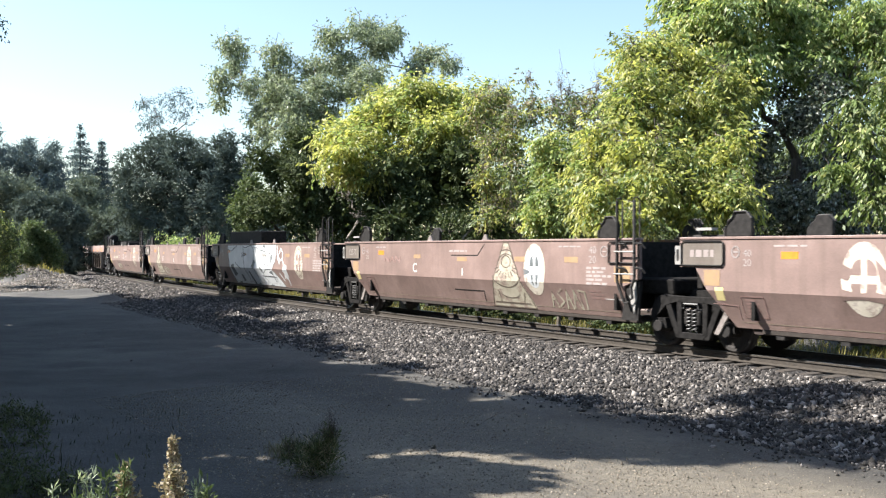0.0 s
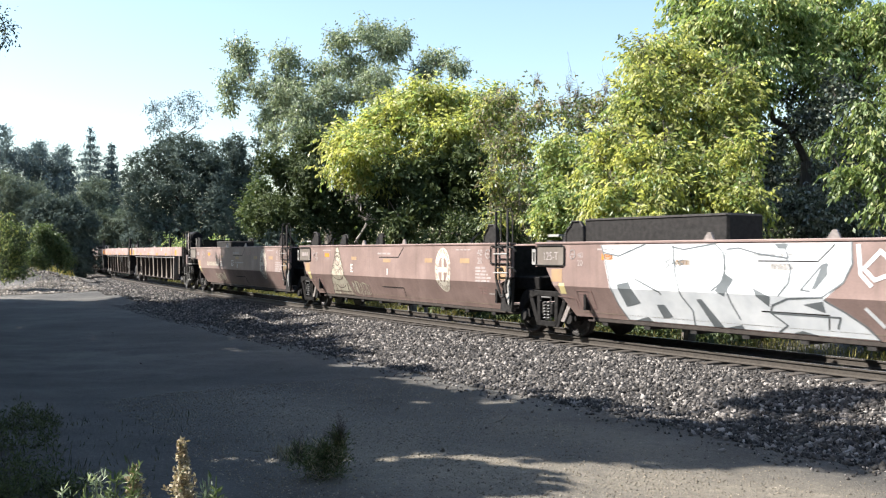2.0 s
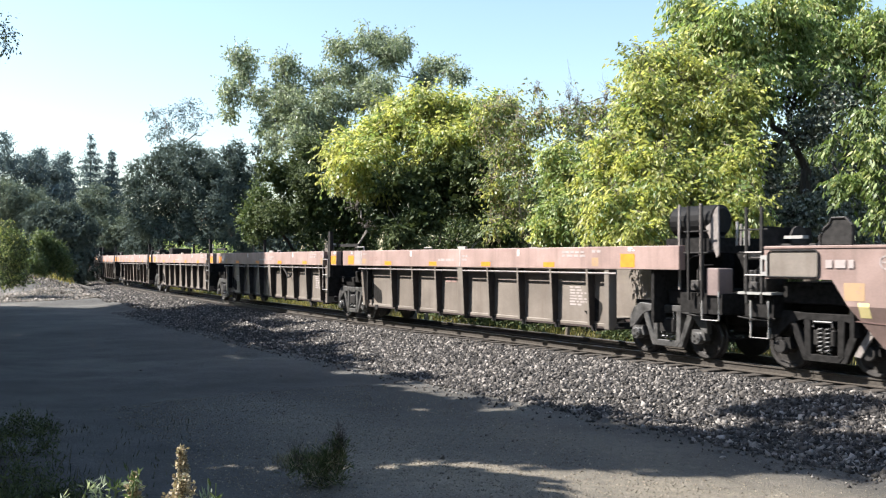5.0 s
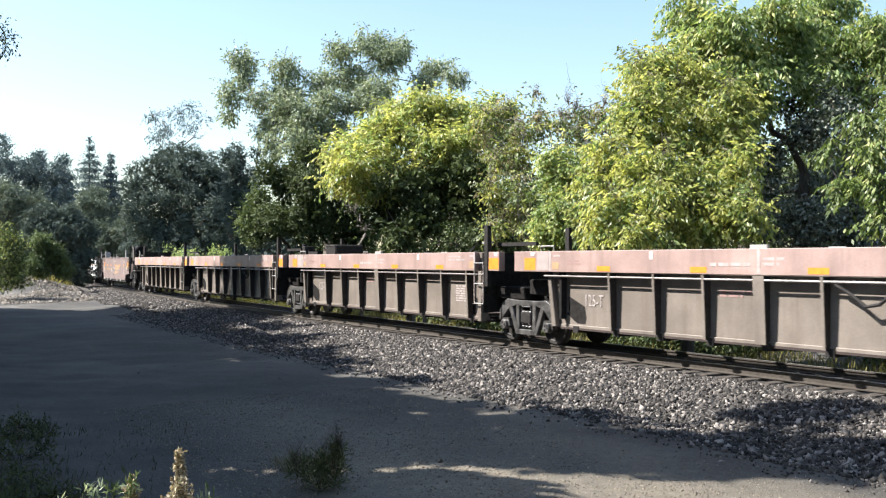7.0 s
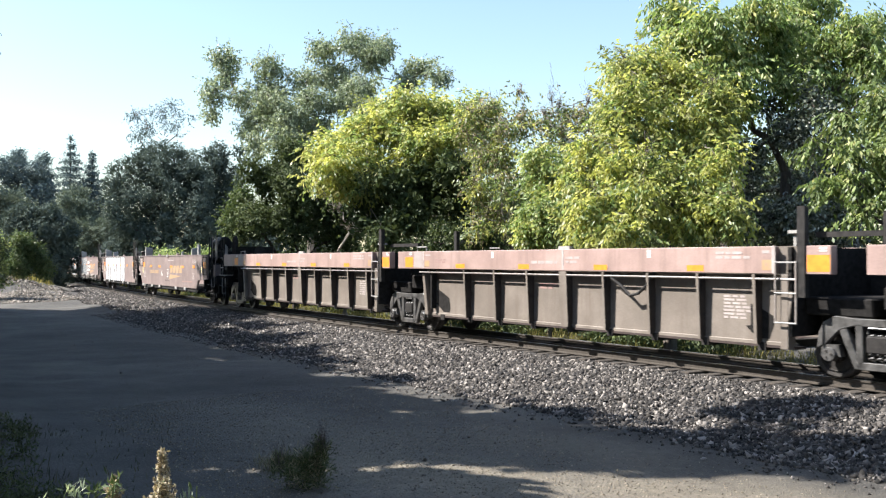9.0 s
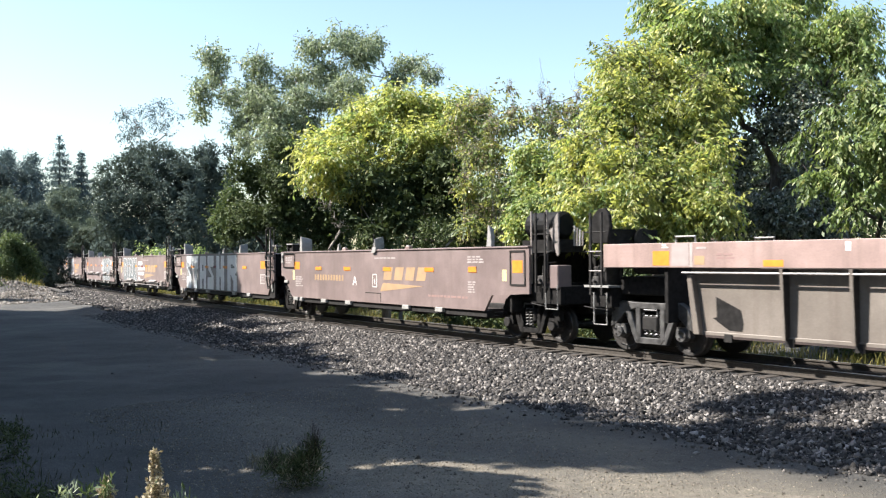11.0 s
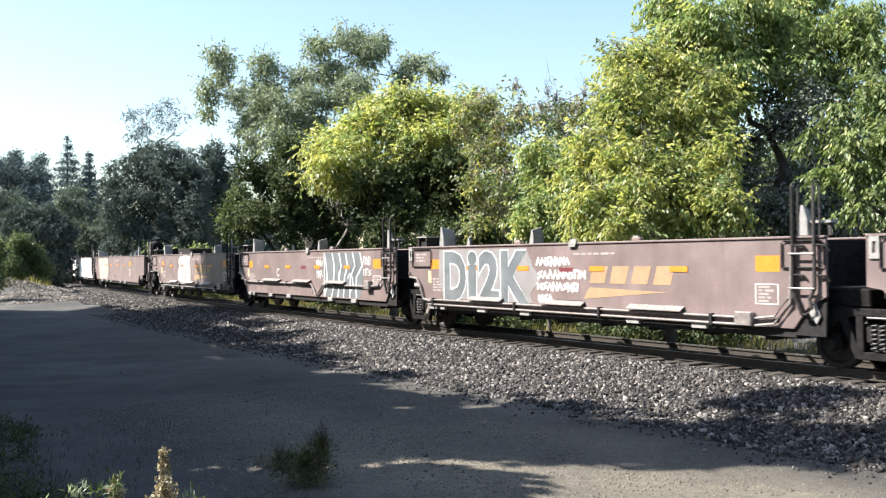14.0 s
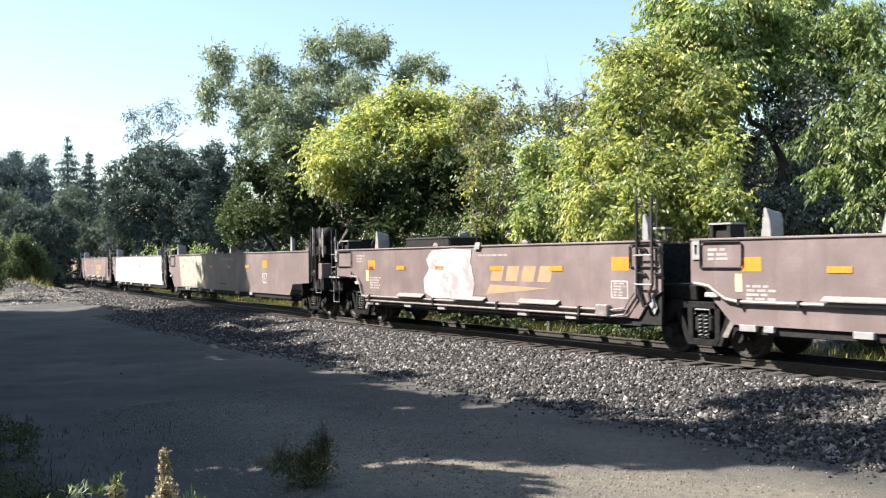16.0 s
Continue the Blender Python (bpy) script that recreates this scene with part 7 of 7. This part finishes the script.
def conifer(u, depth, e_top, e_low, wide, seed):
    """A pointed conifer with drooping tiers of branches."""
    r = np.random.default_rng(seed)
    x, y = u * depth, depth
    z0 = float(ground_z(np.array([x]), np.array([y]))[0])
    height = EYE_Z + e_top * depth - z0
    low = EYE_Z + e_low * depth - z0
    holder = tagged(new("conifer"), "tall pointed dark conifer far behind the trees", "tree", "far conifers")
    holder.location = (x, y, z0)
    part("trunk", Shape().tube([(0, 0, 0), (0, 0, height * 0.6), (0, 0, height)], 0.35, 8, 0.04), BARK_DARK, holder)
    small = []
    z = low
    while z < height:
        k = (height - z) / (height - low)
        for a in np.linspace(0, 6.28, 8)[:-1] + r.uniform(0, 1):
            ln = wide * (0.03 + 1.1 * k) * r.uniform(0.55, 1.1)
            for m in (0.35, 0.75):
                small.append((ln * m * math.cos(a), ln * m * math.sin(a), z - ln * m * 0.25, 0.2 * ln + 0.1, 0.2 * ln + 0.1, 0.15))
        z += height * 0.05
    part("crown", soup("crown", leaves(np.array(small), 2600, 7, 0.3, 0.2, 0.3, r, 0.2, 2.2), 4, LEAF_HAZED_BLUE), LEAF_HAZED_BLUE, holder)


conifer(-0.392, 150, 0.136, 0.05, 5.6, 31)
conifer(-0.3685, 152, 0.119, 0.05, 4.2, 32)

# bushes on the near side of the track, far along the road, and behind the train
planted("roadside_bush", "sunlit yellow-green leafy bush at the far roadside", -0.497, 62, [
    (-0.484, 0.030, 0.012, 0.009), (-0.473, 0.016, 0.013, 0.010), (-0.488, 0.004, 0.016, 0.012), (-0.470, -0.004, 0.010, 0.010), (-0.464, -0.019, 0.009, 0.008), (-0.482, -0.020, 0.014, 0.009)],
        leaf_mat=LEAF_LIME, bark_mat=BARK_GREY, twigs=420, leaf=0.12, seed=41, per=8, width=0.28, droop=0.3, trunk=0.05, fork=0.15, category="shrub", depth_spread=0.4, extra=[(LEAF_EVER, 1200), (LEAF_YELLOW, 160)])
planted("roadside_bush", "dull green bush beside the far bend of the track", -0.465, 74, [
    (-0.446, 0.020, 0.012, 0.010), (-0.434, 0.006, 0.014, 0.012), (-0.450, -0.004, 0.012, 0.012), (-0.423, -0.006, 0.009, 0.010)],
        leaf_mat=LEAF_GREEN, bark_mat=BARK_GREY, twigs=2600, leaf=0.13, seed=42, per=8, width=0.3, droop=0.2, trunk=0.06, fork=0.15, category="shrub", depth_spread=0.8, face=1.0, core=300)
planted("young_shrub", "light green feathery shrub behind the train", -0.312, 80, [
    (-0.294, 0.010, 0.012, 0.005), (-0.287, 0.003, 0.010, 0.007)], leaf_mat=LEAF_LIME, bark_mat=BARK_GREY, twigs=130, leaf=0.22, seed=45, per=7, width=0.2, droop=0.3, trunk=0.05, fork=0.2, category="shrub", depth_spread=0.4)
planted("young_shrub", "light green feathery shrub behind the train", -0.271, 78, [
    (-0.250, 0.010, 0.011, 0.005), (-0.244, 0.003, 0.009, 0.007)], leaf_mat=LEAF_LIME, bark_mat=BARK_GREY, twigs=130, leaf=0.22, seed=46, per=7, width=0.2, droop=0.3, trunk=0.05, fork=0.2, category="shrub", depth_spread=0.4)
planted("young_shrub", "light green feathery shrub behind the train", -0.296, 84, [
    (-0.281, 0.007, 0.010, 0.005), (-0.274, 0.002, 0.008, 0.006)], leaf_mat=LEAF_LIME, bark_mat=BARK_GREY, twigs=130, leaf=0.22, seed=47, per=7, width=0.2, droop=0.3, trunk=0.05, fork=0.2, category="shrub", depth_spread=0.4)

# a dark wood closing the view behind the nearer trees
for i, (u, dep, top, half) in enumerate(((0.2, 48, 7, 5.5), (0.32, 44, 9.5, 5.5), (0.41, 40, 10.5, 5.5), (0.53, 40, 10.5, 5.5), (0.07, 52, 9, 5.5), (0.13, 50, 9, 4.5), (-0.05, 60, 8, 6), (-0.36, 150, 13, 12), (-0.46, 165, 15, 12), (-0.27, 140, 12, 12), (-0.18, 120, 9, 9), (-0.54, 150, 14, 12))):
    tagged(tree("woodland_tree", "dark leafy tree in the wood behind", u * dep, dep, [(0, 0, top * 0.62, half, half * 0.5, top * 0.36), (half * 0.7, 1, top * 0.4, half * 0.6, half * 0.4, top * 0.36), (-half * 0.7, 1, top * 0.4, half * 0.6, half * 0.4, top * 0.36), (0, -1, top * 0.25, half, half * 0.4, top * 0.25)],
                LEAF_EVER if dep < 70 else LEAF_HAZED, BARK_DARK, 2400 if dep < 70 else 1150, 0.2 if dep < 70 else 0.31 + dep * 0.0024, 60 + i, per=8, width=0.34, trunk=0.25, fork=0.2, fill=0.15), group="wood behind the track")

# undergrowth along the far side of the track
UNDER = []
for i, s in enumerate(np.arange(-92, 30, 4.2)):
    r = np.random.default_rng(100 + i)
    x, y, _ = on_track(s + r.uniform(-1, 1), -r.uniform(5.6, 7.5))
    h = r.uniform(1.0, 2.0)
    if i < 8:
        UNDER.append(tree("undergrowth_bush", "tangled dark undergrowth bush behind the track", float(x), float(y),
                          [(0, 0, h * 0.55, 1.6, 1.2, h * 0.55), (1.4, 0.6, h * 0.45, 1.2, 1.0, h * 0.45), (-1.2, 0.5, h * 0.4, 1.2, 1.0, h * 0.4)],
                          LEAF_EVER, BARK_DARK, 620, 0.15, 100 + i, per=8, width=0.28, trunk=0.05, fork=0.1, category="shrub"))
        tagged(UNDER[-1], group="undergrowth bushes")
    else:
        u = copy_thing(UNDER[i % 8], pose(float(x), float(y), float(ground_z(np.array([x]), np.array([y]))[0]) - 0.1, 0, 0, float(r.uniform(0, 360))))

# trees beside the road, out of view, whose shade lies over it
SHADE = []
for i, (x, y, h, wide) in enumerate(((-37, 50.3, 21, 2.8), (-33, 46.5, 21.8, 3.3), (-29.5, 44.6, 27, 3.4), (-31, 42.2, 27.5, 2.2), (-26.5, 38.6, 19.6, 2.6), (-25, 35.4, 19.2, 2.6), (-23, 31.5, 18.4, 2.8), (-20.5, 27.5, 17.8, 2.6), (-18.5, 24, 16.6, 2.3), (-16, 20.8, 15.3, 2.0),
                                     (-14.5, 18.4, 15.4, 1.7), (-13.5, 16.2, 17.3, 1.4), (-12.5, 14.4, 19, 1.1), (-10.8, 13.3, 22.5, 0.7), (-9.6, 11.1, 10.6, 1.1), (-9.2, 8.6, 9.5, 1.0))):
    spec = [(0, 0, h * z, wide * w, wide * w, h * 0.12) for z, w in ((0.9, 0.95 if h > 25 else 0.6), (0.74, 0.85), (0.58, 0.95), (0.42, 0.95), (0.26, 0.95), (0.12, 0.9))]
    SHADE.append(tree("shade_tree", "dense evergreen roadside tree casting shade over the road", x, y, spec, LEAF_GREEN, BARK_GREY, int(900 + 650 * wide), 0.4, 200 + i, per=8, width=0.46, trunk=0.3, fork=0.2, fill=0.1, density=7, tight=1.6))
    tagged(SHADE[-1], group="roadside shade trees")
br = np.random.default_rng(230)
part("stray_branch", Shape().tube(crooked((0, 0, 8.6), (8.5, -1.8, 10.4), br, 0.05, 5), 0.06, 6, 0.012), BARK_GREY, SHADE[6], "thin branch reaching over the road")
tagged(part("sprig", soup("sprig", leaves(np.array([(8.45, -1.8, 10.5, 0.28, 0.3, 0.34), (8.5, -1.8, 10.0, 0.24, 0.3, 0.3)]), 64, 4, 0.14, 0.22, 0.5, br, 0.2), 4, LEAF_SLOPE), LEAF_SLOPE, SHADE[6]), kind="stuff")
tagged(tree("shade_tree", "slender roadside tree with a small high crown", -12.2, 15.8, [(0, 0, 19.3, 0.4, 0.4, 0.5), (0, 0, 19.9, 0.35, 0.35, 0.5)], LEAF_GREEN, BARK_GREY, 220, 0.36, 221, per=8, tight=1.6, width=0.4, trunk=0.16, fork=0.85, fill=0.1), group="roadside shade trees")
# unseen trees added behind and beside the standpoint to cut sky light
for i, (x, y) in enumerate(((-14, -9), (-5, -13), (5, -14), (14, -9), (20, -1), (24, 8), (1, -8))):
    z = float(ground_z(np.array([x]), np.array([y]))[0]) - 0.1
    copy_thing(SHADE[(4, 7, 8)[i % 3]], pose(x, y, z, 0, 0, 60.0 * i))


def weed(name, label, x, y, height, sprigs, mat, head, seed, spread=0.12):
    """A roadside weed: thin stems with narrow leaves, some with a dense seed head."""
    r = np.random.default_rng(seed)
    z0 = float(ground_z(np.array([x]), np.array([y]))[0]) - 0.03
    holder = tagged(new(name), label, "weed")
    holder.location = (x, y, z0)
    leaf_pts, head_pts = [], []
    for k in range(sprigs):
        h = height * (1.0 if k == 0 else r.uniform(0.6, 0.92))
        a = r.uniform(0, 6.28)
        tip = Vector((0 if k == 0 else spread * math.cos(a) * 2, 0 if k == 0 else spread * math.sin(a) * 2, h))
        path = crooked((spread * 0.3 * math.cos(a), spread * 0.3 * math.sin(a), 0), tip, r, 0.04, 5)
        part("stem", Shape().tube(path, 0.008, 5, 0.003), mat, holder)
        n = 46
        t = r.uniform(0.15, 0.95, n)
        pts = np.array([np.array(path[min(int(q * 5), 4)].lerp(path[min(int(q * 5) + 1, 5)], q * 5 - int(q * 5))) for q in t])
        d = unit_vectors(r, n) + np.array([0, 0, 0.5])
        small = np.concatenate([pts + d * 0.02, np.full((n, 3), 0.012)], 1)
        leaf_pts.append(leaves(small, 90, 2, 0.05 if not head else 0.035, 0.1, -0.5, r, 0.2, 0.8))
        if head and (k == 0 or r.uniform() < 0.35):
            top = np.array(path[-1])
            hh = height * 0.3 * (1 if k == 0 else 0.6)
            zs = r.uniform(0, 1, 90) ** 1.25
            small = np.stack([top[0] + 0.034 * (1.08 - zs) * r.standard_normal(90), top[1] + 0.034 * (1.08 - zs) * r.standard_normal(90), top[2] - hh + zs * hh * 1.05, *(np.full(90, 0.012),) * 3], 1)
            head_pts.append(leaves(small, 620, 2, 0.021, 0.36, -0.2, r, 0.1, 0.8))
    part("foliage", soup("foliage", np.concatenate(leaf_pts), 4, mat), mat, holder)
    if head_pts:
        part("seed_head", soup("seed_head", np.concatenate(head_pts), 4, SEED_HEAD), SEED_HEAD, holder, "dry tan seed head")


weed("seed_weed", "tall roadside weed with a dry tan seed head", -1.305, 4.5, 1.01, 1, LEAF_OLIVE, True, 70, 0.05)
weed("seed_weed", "shorter roadside weed with a drying seed head", -1.54, 4.5, 0.885, 1, LEAF_OLIVE, True, 71, 0.05)
weed("leafy_weed", "green leafy roadside weed", -1.50, 4.4, 0.90, 2, LEAF_GREEN, False, 72, 0.06)
for i, (x, y, h) in enumerate(((-1.62, 4.5, 0.86), (-1.72, 4.45, 0.87), (-1.82, 4.6, 0.84), (-1.19, 4.5, 0.82), (-1.12, 4.45, 0.85), (-1.90, 4.5, 0.81), (-1.58, 4.6, 0.88), (-1.68, 4.55, 0.83))):
    weed("fine_weed", "fine-leaved grey-green weed at the roadside", x, y, h, 3, LEAF_OLIVE if i % 2 else LEAF_GREEN, False, 80 + i, 0.05)

tree("tumble_bush", "small dark twiggy bush standing on the dirt", -1.50, 11.0, [(0, 0, 0.24, 0.27, 0.26, 0.22), (0.17, 0, 0.42, 0.13, 0.13, 0.17), (0.24, 0, 0.56, 0.06, 0.06, 0.12), (-0.26, 0, 0.3, 0.12, 0.12, 0.12)], LEAF_WEED, BARK_DARK, 520, 0.085, 90, per=6, width=0.06, droop=-0.5, trunk=0.02, fork=0.12, fill=0.02, bare=140, tight=2.0, category="bush", extra=[(LEAF_DRY, 130)])

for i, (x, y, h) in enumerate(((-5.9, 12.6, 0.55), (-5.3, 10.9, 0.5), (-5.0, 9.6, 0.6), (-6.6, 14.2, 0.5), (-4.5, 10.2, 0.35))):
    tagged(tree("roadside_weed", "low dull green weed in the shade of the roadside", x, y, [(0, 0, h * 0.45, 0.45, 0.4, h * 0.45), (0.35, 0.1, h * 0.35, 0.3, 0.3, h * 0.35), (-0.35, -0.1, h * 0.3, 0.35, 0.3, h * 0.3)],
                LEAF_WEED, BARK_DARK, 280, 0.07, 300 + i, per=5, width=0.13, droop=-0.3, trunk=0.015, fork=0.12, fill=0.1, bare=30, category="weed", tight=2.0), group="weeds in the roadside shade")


def grass_patch(name, label, places, blade, mat, seed):
    """A patch of thin grass blades; places: arrays of x and y."""
    r = np.random.default_rng(seed)
    x, y = places
    n = len(x)
    z = ground_z(x, y)
    base = np.stack([x, y, z - 0.01], -1)
    d = unit_vectors(r, n) * 0.45 + np.array([0, 0, 1.0])
    ln = blade * r.uniform(0.4, 1.2, (n, 1))
    side = np.cross(d, unit_vectors(r, n))
    side /= np.linalg.norm(side, axis=1, keepdims=True) + 1e-6
    w = 0.006 * (1 + blade)
    q = np.stack([base - side * w, base + side * w, base + d * ln * 0.6 + side * w * 0.7, base + d * ln + unit_vectors(r, n) * 0.1 * ln], 1)
    tagged(new(name, soup(name, q.reshape(-1, 3), 4, mat)), label, "grass", kind="stuff")


def clumped(x0, x1, y0, y1, clumps, per, spread, seed):
    r = np.random.default_rng(seed)
    cx, cy = r.uniform(x0, x1, clumps), r.uniform(y0, y1, clumps)
    return (np.repeat(cx, per) + spread * r.standard_normal(clumps * per)), (np.repeat(cy, per) + spread * r.standard_normal(clumps * per))


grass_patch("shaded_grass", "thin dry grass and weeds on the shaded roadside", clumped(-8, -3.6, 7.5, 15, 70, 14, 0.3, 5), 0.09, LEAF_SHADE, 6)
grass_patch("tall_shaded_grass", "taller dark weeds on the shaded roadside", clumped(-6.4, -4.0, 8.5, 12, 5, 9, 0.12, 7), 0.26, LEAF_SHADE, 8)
# pale tuft added where a dapple of sun brightens the grass
grass_patch("dry_tuft", "pale grass tuft standing in for a sun dapple beside a small bush", clumped(-2.25, -1.75, 12.1, 12.7, 6, 34, 0.1, 17), 0.13, LEAF_DRY, 18)
gs = np.random.default_rng(9).uniform(-95, 28, 26000)
gd = -np.random.default_rng(10).uniform(3.0, 6.5, 26000)
ggx, ggy, _ = on_track(gs, gd)
grass_patch("trackside_grass", "sunlit yellow-green grass behind the track", (ggx, ggy), 0.33, LEAF_GRASS, 11)
gs = np.random.default_rng(12).uniform(-90, -58, 1800)
gd = np.random.default_rng(13).uniform(4.2, 7.5, 1800)
ggx, ggy, _ = on_track(gs, gd)
grass_patch("far_dry_grass", "dry grass tufts where the road meets the far bend", (ggx, ggy), 0.6, LEAF_GRASS, 14)


def motions():
    """The train rolls past at a steady speed; its wheels turn."""
    times = [0.5 * k for k in range(33)]
    for unit, s8, L, kind in UNITS:
        rows = []
        for t in times:
            s = s8 + SPEED * (t - 8)
            x0, y0, _ = on_track(s - L / 2)
            x1, y1, _ = on_track(s + L / 2)
            rows.append((t, pose((x0 + x1) / 2, (y0 + y1) / 2, 0, 0, 0, math.degrees(math.atan2(y1 - y0, x1 - x0)))))
        walk(unit, rows)
    # one turn of a wheel in 0.22 s: a row every quarter turn or less
    spin = math.degrees(SPEED / 0.46)
    steps = [k / 20 for k in range(321)]
    for w in WHEELSETS:
        x, y, z = w.location
        walk(w, [(t, pose(x, y, z, 0, spin * t, 0)) for t in steps])


motions()
